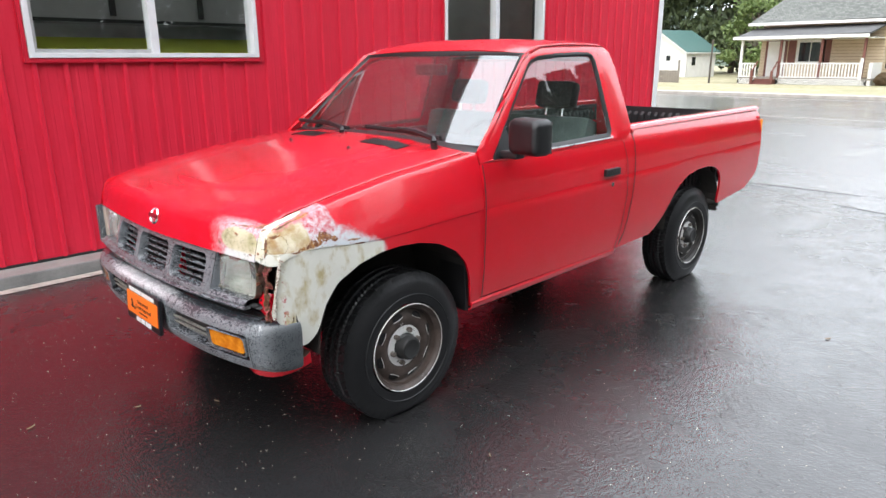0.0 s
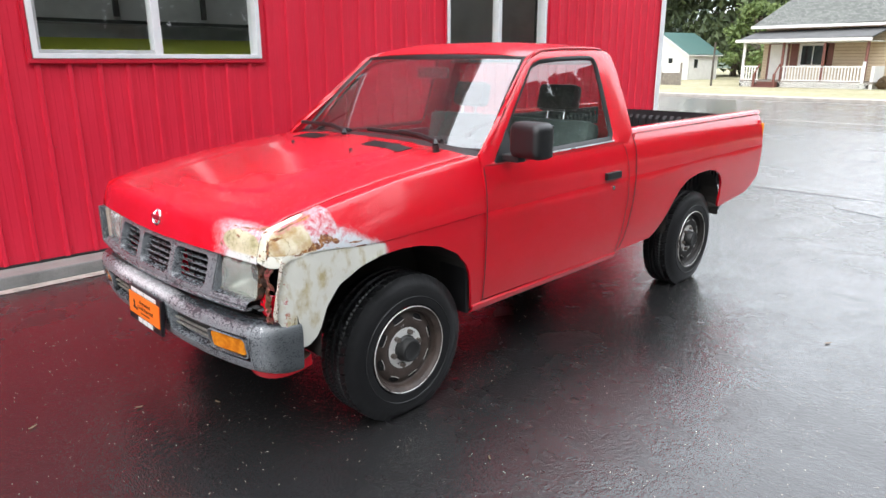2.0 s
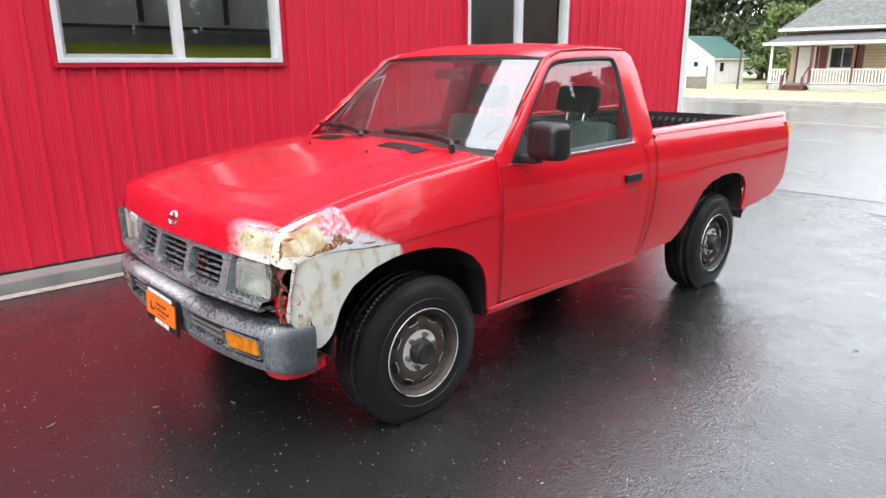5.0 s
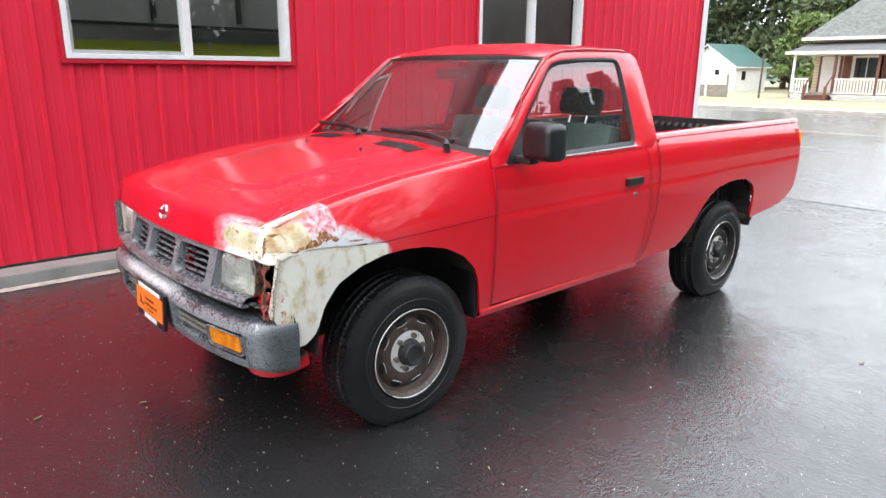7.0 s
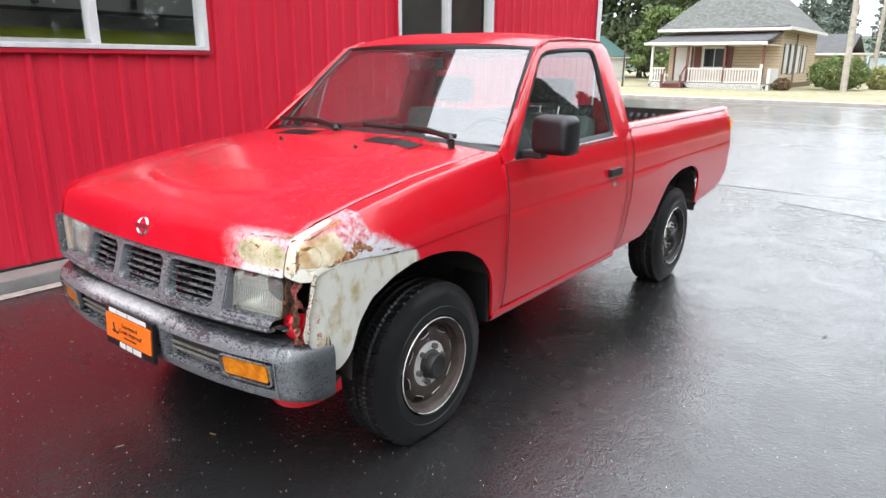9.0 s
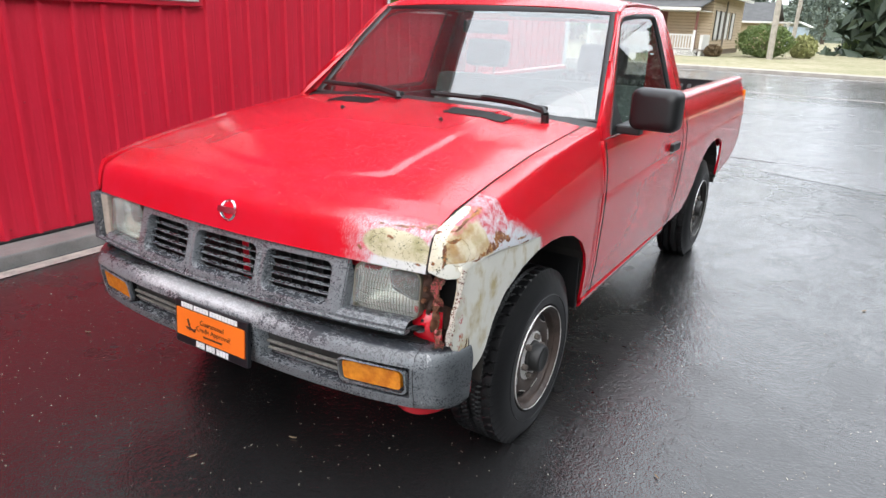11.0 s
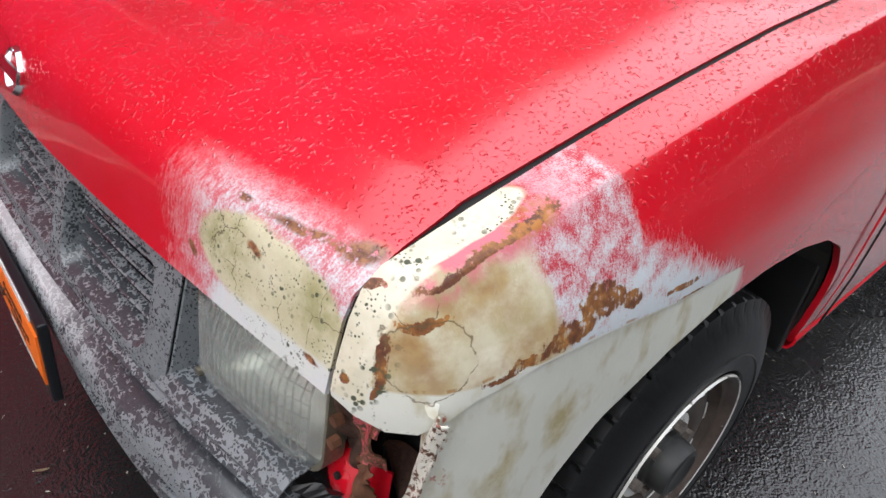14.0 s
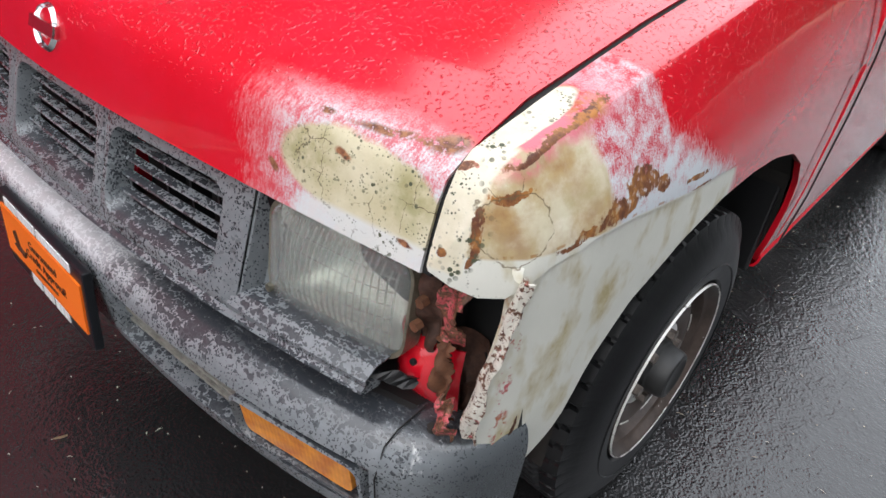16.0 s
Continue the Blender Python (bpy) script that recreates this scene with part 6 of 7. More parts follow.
for k in range(28):
    a = 2 * math.pi * k / 28
    c0 = Vector((math.cos(a), math.sin(a), 0))
    rings.append([wheel_m @ (c0 * (0.185 + 0.013 * math.cos(b)) + Vector((0, 0, 0.013 * math.sin(b)))) for b in (2 * math.pi * j / 6 for j in range(6))])
bm = ring_tube(bmesh.new(), rings, closed=True)
box(bm, -0.17, 0.17, -0.025, 0.025, -0.012, 0.012, turn=wheel_m)
box(bm, -0.06, 0.06, -0.05, 0.05, -0.012, 0.03, 0.01, turn=wheel_m)
part("steering_wheel", bm, M_BLACK, truck, "black steering wheel", smooth=50)
part("rear_view_mirror", boxed(-0.12, 0.12, 0.90, 0.925, 1.43, 1.49, 0.01), M_BLACK, truck)
part("sun_visor", boxed(0.10, 0.55, 0.95, 1.10, 1.515, 1.53, 0.005), M_DASH, truck)
part("headliner", boxed(-0.57, 0.57, 1.0, 1.70, 1.535, 1.545), worn("grey_headliner", (0.35, 0.34, 0.32), 0.9), truck)
for s in (1, -1):
    part("door_trim", boxed(s * 0.755 - 0.02, s * 0.755 + 0.02, 0.5, 1.64, 0.5, 1.06), M_DASH, truck)


# ---------------------------------------------------------------- ground
def flat(name, x0, x1, y0, y1, z, material, label, category="ground", nx=1, ny=1):
    rows = [[(x0 + (x1 - x0) * i / nx, y0 + (y1 - y0) * j / ny, z) for i in range(nx + 1)] for j in range(ny + 1)]
    ob = part(name, sheet(bmesh.new(), rows), material)
    return tagged(ob, label, category, kind="structure")


n = Nodes("dry_lawn")
p = n.position()
a, b, c = n.noise(p, 0.25, 4.0), n.noise(p, 2.5, 4.0), n.noise(p, 40.0, 3.0)
M_GRASS = n.done(n.mix(n.ramp(n.mixf(0.6, a, b), 0.40, 0.60), n.mix(c, (0.33, 0.28, 0.18), (0.47, 0.41, 0.28)), n.mix(c, (0.17, 0.18, 0.085), (0.30, 0.29, 0.15))), 0.9, 0.0, n.bump(c, 0.6, 0.04))
flat("ground", -400, 400, -300, 500, -0.03, M_GRASS, "dry yellow grass that reaches the horizon")
flat("parking_lot", -40, 45, -30, 15.3, 0.0, M_LOT, "wet asphalt parking lot mirroring the sky", "asphalt")
flat("sealed_asphalt", -2.36, 14, -14, 6.75, 0.004, M_ASPHALT, "wet black sealed asphalt under the truck", "asphalt")
flat("road", -160, 160, 15.3, 27.0, -0.012, M_ROAD, "grey wet street", "road")
for y, w in ((17.3, 0.12), (25.9, 0.12)):
    flat("road_line", -160, 160, y - w / 2, y + w / 2, -0.008, M_WHITELINE, "worn white line on the street", "road marking")
flat("painted_line", -2.41, -2.31, -14, 6.2, 0.008, M_WHITELINE, "worn white line on the asphalt", "road marking")
tagged(part("far_kerb", boxed(-160, 160, 27.0, 27.2, -0.1, 0.10, 0.02), worn("pale_kerb", (0.42, 0.39, 0.34), 0.7, dark=0.6, scale=3, grain=60)), "pale concrete kerb of the street", "kerb", kind="structure")
flat("pavement", -160, 160, 27.2, 28.9, 0.06, worn("dusty_pavement", (0.40, 0.36, 0.29), 0.8, dark=0.6, scale=1.5, grain=60), "dusty strip behind the kerb", "pavement")
bm = boxed(-160, 160, 28.9, 140, -0.1, 0.05)
tagged(part("lawn", bm, M_GRASS), "dry yellow lawn in front of the houses", "lawn", kind="structure")
tagged(part("kerb_slab", boxed(-2.75, -2.45, -14, 8.9, -0.05, 0.085, 0.012), M_CONCRETE), "wet concrete footing along the building", "kerb", kind="structure")
# patched and cracked asphalt
tagged(part("asphalt_patch", sheet(bmesh.new(), [[(0.75, 6.1, 0.007), (2.2, 5.6, 0.007), (6.0, 5.4, 0.007)], [(0.9, 6.85, 0.007), (2.3, 7.0, 0.007), (6.0, 7.2, 0.007)]]), M_LOT), "dull grey patch in the asphalt", "asphalt patch", kind="structure")
tagged(part("asphalt_seam", piped([(-2.3, 6.74, 0.002), (0.0, 6.79, 0.002), (3.0, 6.73, 0.002), (14, 6.75, 0.002)], 0.008, 5), M_ROAD), "dark seam between two asphalts", "asphalt seam", kind="structure")

# ---------------------------------------------------------------- the red building
WX, Y0, Y1, EAVE = -2.68, -10.0, 8.5, 5.3
RIB = 0.205
WIN1 = (-0.42, 1.36, 1.545, 2.62)
WIN2 = (3.66, 5.44, 1.545, 2.62)
building = thing("building", (-6, 0, 0), "red ribbed steel building with white window frames and corner trim", "building", kind="structure")


def ribbed(y0, y1, z0, z1):
    """Steel cladding seen from +x: ribs with sloped flanks, and two low flutes on each pan."""
    rows_y = [(y0, 0.0)]
    k = math.ceil((y0 - (-0.19)) / RIB)
    while True:
        c = -0.19 + k * RIB
        if c - 0.03 > y1:
            break
        for d, h in ((-0.021, 0.0), (-0.012, 0.021), (0.012, 0.021), (0.021, 0.0), (0.060, 0.0), (0.066, 0.002), (0.076, 0.002), (0.082, 0.0), (0.123, 0.0), (0.129, 0.002), (0.139, 0.002), (0.145, 0.0)):
            if y0 < c + d < y1:
                rows_y.append((c + d, h))
        k += 1
    rows_y.append((y1, 0.0))
    return sheet(bmesh.new(), [[(WX + h, y, z0), (WX + h, y, z1)] for y, h in rows_y], True)


def clad(y0, y1, z0, z1):
    solid(part("wall_cladding", ribbed(y0, y1, z0, z1), M_WALL, building), 0.004)


clad(Y0, WIN1[0], 0.10, EAVE)
clad(WIN1[0], WIN1[1], 0.10, WIN1[2])
clad(WIN1[0], WIN1[1], WIN1[3], EAVE)
clad(WIN1[1], WIN2[0], 0.10, EAVE)
clad(WIN2[0], WIN2[1], 0.10, WIN2[2])
clad(WIN2[0], WIN2[1], WIN2[3], EAVE)
clad(WIN2[1], Y1, 0.10, EAVE)
bm = bmesh.new()
for y0, y1, z0, z1 in ((Y0, WIN1[0], 0.085, EAVE), (WIN1[0], WIN1[1], 0.085, WIN1[2]), (WIN1[0], WIN1[1], WIN1[3], EAVE), (WIN1[1], WIN2[0], 0.085, EAVE),
                       (WIN2[0], WIN2[1], 0.085, WIN2[2]), (WIN2[0], WIN2[1], WIN2[3], EAVE), (WIN2[1], Y1 - 0.01, 0.085, EAVE)):
    box(bm, WX - 0.16, WX - 0.012, y0, y1, z0, z1)
part("wall_core", bm, M_DARK, building)
part("wall_north", boxed(-14, WX - 0.165, Y1 - 0.16, Y1, 0.0, EAVE), M_WALL, building)
part("wall_south", boxed(-14, WX - 0.165, Y0, Y0 + 0.16, 0.0, EAVE), M_WALL, building)
part("wall_west", boxed(-14.1, -14, Y0, Y1, 0.0, EAVE), M_WALL, building)
part("inner_floor", boxed(-14, WX - 0.165, Y0 + 0.2, Y1 - 0.2, 0.0, 0.1), M_CONCRETE, building)
def slope(x):
    return EAVE + 1.6 * min((WX + 0.35 - x) / 6.07, (x + 14.4) / 6.0)


def roof_sheet(bm, y0, y1, *xs):
    return sheet(bm, [[(x, y0, slope(x)), (x, y1, slope(x))] for x in xs])


# an unseen strip of clear roof sheets, added to brighten the room
bm = roof_sheet(bmesh.new(), Y0 - 0.3, Y1 + 0.3, WX + 0.35, -2.9)
roof_sheet(bm, Y0 - 0.3, Y1 + 0.3, -4.3, -8.4, -14.4)
roof_sheet(bm, Y0 - 0.3, -7, -2.9, -4.3)
roof_sheet(bm, 7, Y1 + 0.3, -2.9, -4.3)
pane = part("added_roof_light", roof_sheet(bmesh.new(), -7, 7, -2.9, -4.3), M_PANE, building, "clear roof sheet")
pane.visible_shadow = False
solid(part("roof", bm, worn("grey_roof_steel", (0.4, 0.4, 0.41), 0.45), building), 0.06)
part("corner_trim", boxed(WX - 0.12, WX + 0.030, Y1 - 0.015, Y1 + 0.012, 0.085, EAVE, 0.003), M_WHITE, building, "white corner trim")
part("corner_trim", boxed(WX + 0.022, WX + 0.034, Y1 - 0.13, Y1 - 0.005, 0.085, EAVE, 0.003), M_WHITE, building, "white corner trim")
part("base_trim", boxed(WX - 0.01, WX + 0.024, Y0, Y1 - 0.14, 0.086, 0.102, 0.003), M_DARK, building)
screw = bmesh.new()
for k in range(60):
    y = -0.19 + (k - 28) * RIB + 0.036
    for z in (0.16, 0.92, 3.0):
        if y < Y1 - 0.2:
            pipe(screw, [(WX + 0.001, y, z), (WX + 0.008, y, z)], 0.0068, 6)
part("wall_screws", screw, M_WALLTRIM, building, kind="stuff")

M_ALU = worn("white_window_frame", (0.74, 0.75, 0.76), 0.35, dark=0.88, scale=6)
M_BACKROOM = worn("dim_room", (0.45, 0.45, 0.43), 0.9)
for name, (y0, y1, z0, z1) in (("window_1", WIN1), ("window_2", WIN2)):
    win = thing(name, (WX, (y0 + y1) / 2, z0), "white sliding window with wet glass in the red wall", "window", kind="structure")
    part("window_trim", boxed(WX - 0.01, WX + 0.034, y0 - 0.03, y1 + 0.03, z0 - 0.034, z0 - 0.004, 0.004), M_WALLTRIM, win, "red drip trim")
    for a, b, c, d in ((y0 - 0.03, y0 - 0.003, z0 - 0.003, z1 + 0.03), (y1 + 0.003, y1 + 0.03, z0 - 0.003, z1 + 0.03), (y0, y1, z1 + 0.003, z1 + 0.03)):
        part("window_trim", boxed(WX - 0.01, WX + 0.030, a, b, c, d, 0.004), M_WALLTRIM, win)
    for k in range(9):
        y = y0 + (y1 - y0) * (k + 0.3) / 9
        part("trim_screw", piped([(WX + 0.002, y, z0 - 0.075), (WX + 0.009, y, z0 - 0.075)], 0.007, 6), M_WALLTRIM, win)
    for a, b, c, d in ((y0, y1, z0, z0 + 0.035), (y0, y1, z1 - 0.035, z1), (y0, y0 + 0.04, z0 + 0.035, z1 - 0.035), (y1 - 0.04, y1, z0 + 0.035, z1 - 0.035)):
        part("window_frame", boxed(WX - 0.09, WX + 0.040, a, b, c, d, 0.004), M_ALU, win)
    m = (y0 + y1) / 2
    part("mullion", boxed(WX - 0.07, WX + 0.024, m - 0.032, m + 0.032, z0 + 0.035, z1 - 0.035, 0.004), M_ALU, win)
    sl = bmesh.new()
    for a, b, c, d in ((y0 + 0.04, m - 0.032, z0 + 0.035, z0 + 0.062), (y0 + 0.04, y0 + 0.066, z0 + 0.062, z1 - 0.06), (y0 + 0.04, m - 0.032, z1 - 0.06, z1 - 0.035)):
        box(sl, WX - 0.06, WX + 0.008, a, b, c, d, 0.003)
    part("sash", sl, worn("grey_sash", (0.42, 0.43, 0.42), 0.4), win, "grey sliding sash")
    for a, b in ((y0 + 0.06, m - 0.03), (m + 0.03, y1 - 0.036)):
        pane = part("pane", sheet(bmesh.new(), [[(WX - 0.032, a, z0 + 0.03), (WX - 0.032, b, z0 + 0.03)], [(WX - 0.032, a, z1 - 0.03), (WX - 0.032, b, z1 - 0.03)]]), M_PANE, win, "dark reflecting pane")
        pane.visible_shadow = False
# the room behind the panes: lime wall, diamond plate rail, grey upper boarding
M_LIME = worn("lime_wall_paint", (0.62, 0.68, 0.06), 0.6, dark=0.85, scale=1.2)
M_GREYBOARD = worn("grey_boarding", (0.34, 0.34, 0.33), 0.7, dark=0.7, scale=2)
M_DIAMOND = worn("diamond_plate_steel", (0.48, 0.49, 0.48), 0.35, metal=0.35, dark=0.7)
IX = -4.4
part("inner_wall", boxed(IX - 0.1, IX, Y0 + 0.2, Y1 - 0.2, 0.1, 1.75), M_LIME, building, "lime green inner wall")
part("inner_wall_upper", boxed(IX - 0.1, IX - 0.01, Y0 + 0.2, Y1 - 0.2, 1.75, 5.2), M_GREYBOARD, building, "grey upper boarding")
rail = boxed(IX, IX + 0.012, Y0 + 0.3, 2.6, 1.745, 1.865)
for k in range(150):
    for j in range(4):
        yy, zz = -1.5 + k * 0.028 + (j % 2) * 0.014, 1.760 + j * 0.030
        m = Matrix.Translation((IX + 0.013, yy, zz)) @ Euler((radians(45 if j % 2 else -45), 0, 0)).to_matrix().to_4x4()
        box(rail, -0.002, 0.003, -0.010, 0.010, -0.003, 0.003, turn=m)
part("diamond_plate_rail", rail, M_DIAMOND, building, "diamond plate steel wall rail", kind="stuff")
for y in (-0.9, -0.05, 0.8, 1.7):
    part("wall_batten", boxed(IX - 0.01, IX + 0.02, y - 0.025, y + 0.025, 1.95, 3.6), M_DARK, building)
part("wall_shelf", boxed(IX, IX + 0.06, Y0 + 0.3, 2.6, 1.885, 1.915), M_DARK, building)
part("inner_ceiling", boxed(IX - 6, IX, Y0 + 0.2, Y1 - 0.2, 3.0, 3.05), M_BACKROOM, building)


# ---------------------------------------------------------------- across the street
M_SIDING = worn("tan_siding", (0.58, 0.46, 0.32), 0.7, dark=0.85, scale=2, grain=30)
M_SHINGLE_N = Nodes("grey_shingles")
n = M_SHINGLE_N
p = n.position()
brick = n.add("TexBrick", n.add("CombineXYZ", n.add("SeparateXYZ", p, out=0), n.add("SeparateXYZ", p, out=2), 0.0), (0.10, 0.105, 0.10), (0.20, 0.205, 0.19), (0.05, 0.05, 0.048), 3.0)
M_SHINGLE = n.done(n.mix(n.math("MULTIPLY", n.noise(p, 1.2), 0.5), brick, (0.15, 0.16, 0.14)), 0.85, 0.0, n.bump(n.noise(p, 20.0), 0.4, 0.02))
M_OLDROOF = worn("dark_grey_roofing", (0.10, 0.10, 0.10), 0.75, dark=0.55, scale=2)
M_HWHITE = worn("white_house_paint", (0.74, 0.73, 0.70), 0.6, dark=0.88, scale=3)
M_BROWN = worn("brown_red_trim", (0.17, 0.06, 0.045), 0.6)
M_HGLASS = Nodes("far_window_glass").done((0.02, 0.02, 0.025), 0.08, coat=1.0)
M_TEAL = worn("green_metal_roof", (0.06, 0.13, 0.115), 0.45, dark=0.8, scale=3)
M_WOODPOLE = worn("weathered_pole_wood", (0.46, 0.42, 0.36), 0.85, dark=0.6, scale=4, grain=50)
M_BARKWOOD = worn("dark_post_wood", (0.10, 0.085, 0.07), 0.9, dark=0.6)
M_OLDFENCE = worn("grey_fence_wood", (0.25, 0.22, 0.185), 0.9, dark=0.6)

HY, HL, HR, HB = 41.0, -13.6, -7.0, 51.0
house = thing("house", ((HL + HR) / 2, HY, 0), "small tan house with a grey hipped roof and a white porch", "house")
part("wall", boxed(HL + 0.25, HR, HY, HB, 0.0, 3.45), worn("dark_siding_joint", (0.16, 0.12, 0.08), 0.8), house)
front_board = side_board = None
for k in range(18):
    z = 0.35 + k * 0.17
    if k == 0:
        front_board = part("siding_board", boxed(HL + 0.24, HR + 0.012, HY - 0.016, HY - 0.002, z, z + 0.155), M_SIDING, house)
        side_board = part("siding_board", boxed(HR + 0.002, HR + 0.016, HY, HB, z, z + 0.155), M_SIDING, house)
    else:
        for board in (front_board, side_board):
            ob = new("siding_board", board.data)
            ob.parent, ob.matrix_parent_inverse = house, board.matrix_parent_inverse
            ob.location = (0, 0, k * 0.17)
roof = bmesh.new()
c = [(HL - 0.4, HY - 0.6, 3.42), (HR + 0.5, HY - 0.6, 3.52), (HR + 0.5, HB + 0.5, 3.45), (HL - 0.4, HB + 0.5, 3.42)]
r = [((HL + HR) / 2 - 0.3, HY + 3.3, 7.0), ((HL + HR) / 2 + 0.3, HB - 3.6, 7.0)]
v = [roof.verts.new(q) for q in c + r]
for f in ((0, 1, 4), (1, 2, 5, 4), (2, 3, 5), (3, 0, 4, 5), (3, 2, 1, 0)):
    roof.faces.new([v[i] for i in f])
part("roof", roof, M_SHINGLE, house, "grey shingled hip roof")
part("fascia", boxed(HL - 0.42, HR + 0.52, HY - 0.64, HY - 0.60, 3.30, 3.46), M_HWHITE, house)
part("fascia", boxed(HR + 0.50, HR + 0.54, HY - 0.6, HB + 0.5, 3.32, 3.50), M_HWHITE, house)
PY = 39.0
pr = sheet(bmesh.new(), [[(-14.15, PY - 0.25, 2.60), (-7.2, PY - 0.25, 2.72)], [(-13.7, HY - 0.02, 3.18), (-6.95, HY - 0.02, 3.24)]])
solid(part("porch_roof", pr, M_OLDROOF, house, "dark worn porch roof"), 0.08)
part("porch_fascia", boxed(-14.15, -7.2, PY - 0.30, PY - 0.255, 2.50, 2.66), M_HWHITE, house)
part("porch_ceiling", boxed(-13.6, -7.0, PY - 0.1, HY - 0.02, 2.46, 2.50), M_HWHITE, house)
part("porch_floor", boxed(-13.8, -6.9, PY, HY - 0.02, 0.33, 0.42), M_OLDFENCE, house)
part("porch_side", boxed(-7.1, -6.95, PY + 0.05, HY - 0.02, 0.05, 1.22), M_HWHITE, house)
lat = bmesh.new()
for x0, x1 in ((-13.8, -12.75), (-11.6, -7.1)):
    w, zb, zt = x1 - x0, 0.0, 0.36
    m = int(w / 0.09)
    for k in range(-4, m):
        for d in (1, -1):
            a = x0 + k * 0.09 + (0 if d > 0 else 0.36)
            p0, p1 = Vector((a, PY - 0.03, zb)), Vector((a + d * 0.36, PY - 0.03, zt))
            if min(p0.x, p1.x) >= x0 - 0.01 and max(p0.x, p1.x) <= x1 + 0.01:
                pipe(lat, [p0, p1], 0.016, 4)
part("lattice", lat, M_HWHITE, house, "white lattice skirt", kind="stuff")
# near-black sheet stands in for the shade under the porch
part("under_porch_shade", boxed(-13.8, -7.1, PY + 0.05, PY + 0.08, 0.0, 0.34), worn("dark_under_porch", (0.06, 0.055, 0.05), 0.9), house)
for x in (-13.7, -11.55, -9.45, -7.4):
    part("porch_post", boxed(x - 0.06, x + 0.06, PY, PY + 0.12, 0.36, 2.55), M_HWHITE if x < -13 else M_BROWN, house)
part("railing_post", boxed(-7.5, -7.36, PY - 0.04, PY + 0.1, 0.36, 1.45), M_HWHITE, house)
baluster = None
for x0, x1 in ((-13.7, -12.75), (-11.5, -7.45)):
    part("rail", boxed(x0, x1, PY, PY + 0.07, 1.14, 1.22), M_HWHITE, house)
    part("rail", boxed(x0, x1, PY, PY + 0.07, 0.42, 0.48), M_HWHITE, house)
    k = 0
    while x0 + 0.1 + k * 0.155 < x1:
        x = x0 + 0.1 + k * 0.155
        if baluster is None:
            baluster = part("baluster", boxed(-0.035, 0.035, -0.02, 0.02, 0, 0.68), M_HWHITE, house)
            baluster.matrix_parent_inverse = world_of(house).inverted()
            baluster.location = (x, PY + 0.035, 0.47)
        else:
            ob = new("baluster", baluster.data)
            ob.parent, ob.matrix_parent_inverse = house, world_of(house).inverted()
            ob.location = (x, PY + 0.035, 0.47)
        k += 1
for k in range(3):
    part("step", boxed(-12.7, -11.65, PY - 0.25 - 0.25 * (2 - k), PY, 0.02 + 0.11 * k, 0.11 + 0.11 * k), M_BROWN, house)
for x in (-12.72, -11.62):
    part("stair_rail", piped([(x, PY - 0.7, 0.75), (x, PY, 1.3)], 0.05, 6), M_BROWN, house)
    part("stair_post", boxed(x - 0.06, x + 0.06, PY - 0.75, PY - 0.63, 0.0, 0.8), M_BROWN, house)
part("door", boxed(-12.95, -12.0, HY - 0.05, HY - 0.01, 0.42, 2.42), M_HWHITE, house, "white front door")
part("door_frame", boxed(-13.07, -12.95, HY - 0.06, HY, 0.42, 2.52), M_BROWN, house)
part("door_frame", boxed(-12.0, -11.88, HY - 0.06, HY, 0.42, 2.52), M_BROWN, house)
part("door_frame", boxed(-13.07, -11.88, HY - 0.06, HY, 2.42, 2.52), M_BROWN, house)
w = part("window", boxed(-11.35, -9.85, HY - 0.05, HY - 0.01, 1.15, 2.45), M_HWHITE, house, "white-framed window")
part("pane", boxed(-11.2, -10.63, HY - 0.07, HY - 0.045, 1.28, 2.32), M_HGLASS, w)
part("pane", boxed(-10.57, -10.0, HY - 0.07, HY - 0.045, 1.28, 2.32), M_HGLASS, w)
for x in (-11.6, -9.75):
    part("shutter", boxed(x - 0.2, x + 0.2, HY - 0.05, HY - 0.01, 1.1, 2.5), M_BROWN, house)
for y in (42.4, 43.9, 45.6, 47.4):
    w = part("side_window", boxed(HR + 0.012, HR + 0.05, y - 0.4, y + 0.4, 0.95, 2.55), M_HWHITE, house)
    part("pane", boxed(HR + 0.045, HR + 0.06, y - 0.28, y + 0.28, 1.05, 2.45), M_HWHITE, w)
    for d in (-0.55, 0.55):
        part("shutter", boxed(HR + 0.012, HR + 0.045, y + d - 0.1, y + d + 0.1, 0.9, 2.6), M_DARK, house)
part("chimney_pipe", piped([(HR + 0.1, 44.6, 0.0), (HR + 0.1, 44.6, 3.2)], 0.05, 8), M_OLDFENCE, house)

# white garage with a green roof, standing askew to the street
gar = thing("garage", (-24.5, 52, 0), "white garage with a green metal roof", "garage")
GA, GB, GO = Vector((-0.963, 0.269, 0)), Vector((0.269, 0.963, 0)), Vector((-22.4, 50.0, 0.0))


def yard(a, b, z):
    """A point of the garage: a along its gable, b along its side wall."""
    return GO + GA * a + GB * b + Vector((0, 0, z))


def slab(bm, corners, push):
    """A flat plate of some thickness."""
    front = [bm.verts.new(q) for q in corners]
    back = [bm.verts.new(q + push) for q in corners]
    bm.faces.new(front), bm.faces.new(back[::-1])
    for k in range(len(front)):
        bm.faces.new((front[k], back[k], back[(k + 1) % len(front)], front[(k + 1) % len(front)]))
    bmesh.ops.recalc_face_normals(bm, faces=bm.faces)
    return bm


part("gable_wall", slab(bmesh.new(), [yard(0.1, 0.15, 0), yard(5.84, 0.15, 0), yard(5.84, 0.15, 1.95), yard(2.97, 0.15, 3.58), yard(0.1, 0.15, 1.95)], GB * 0.12), M_HWHITE, gar)
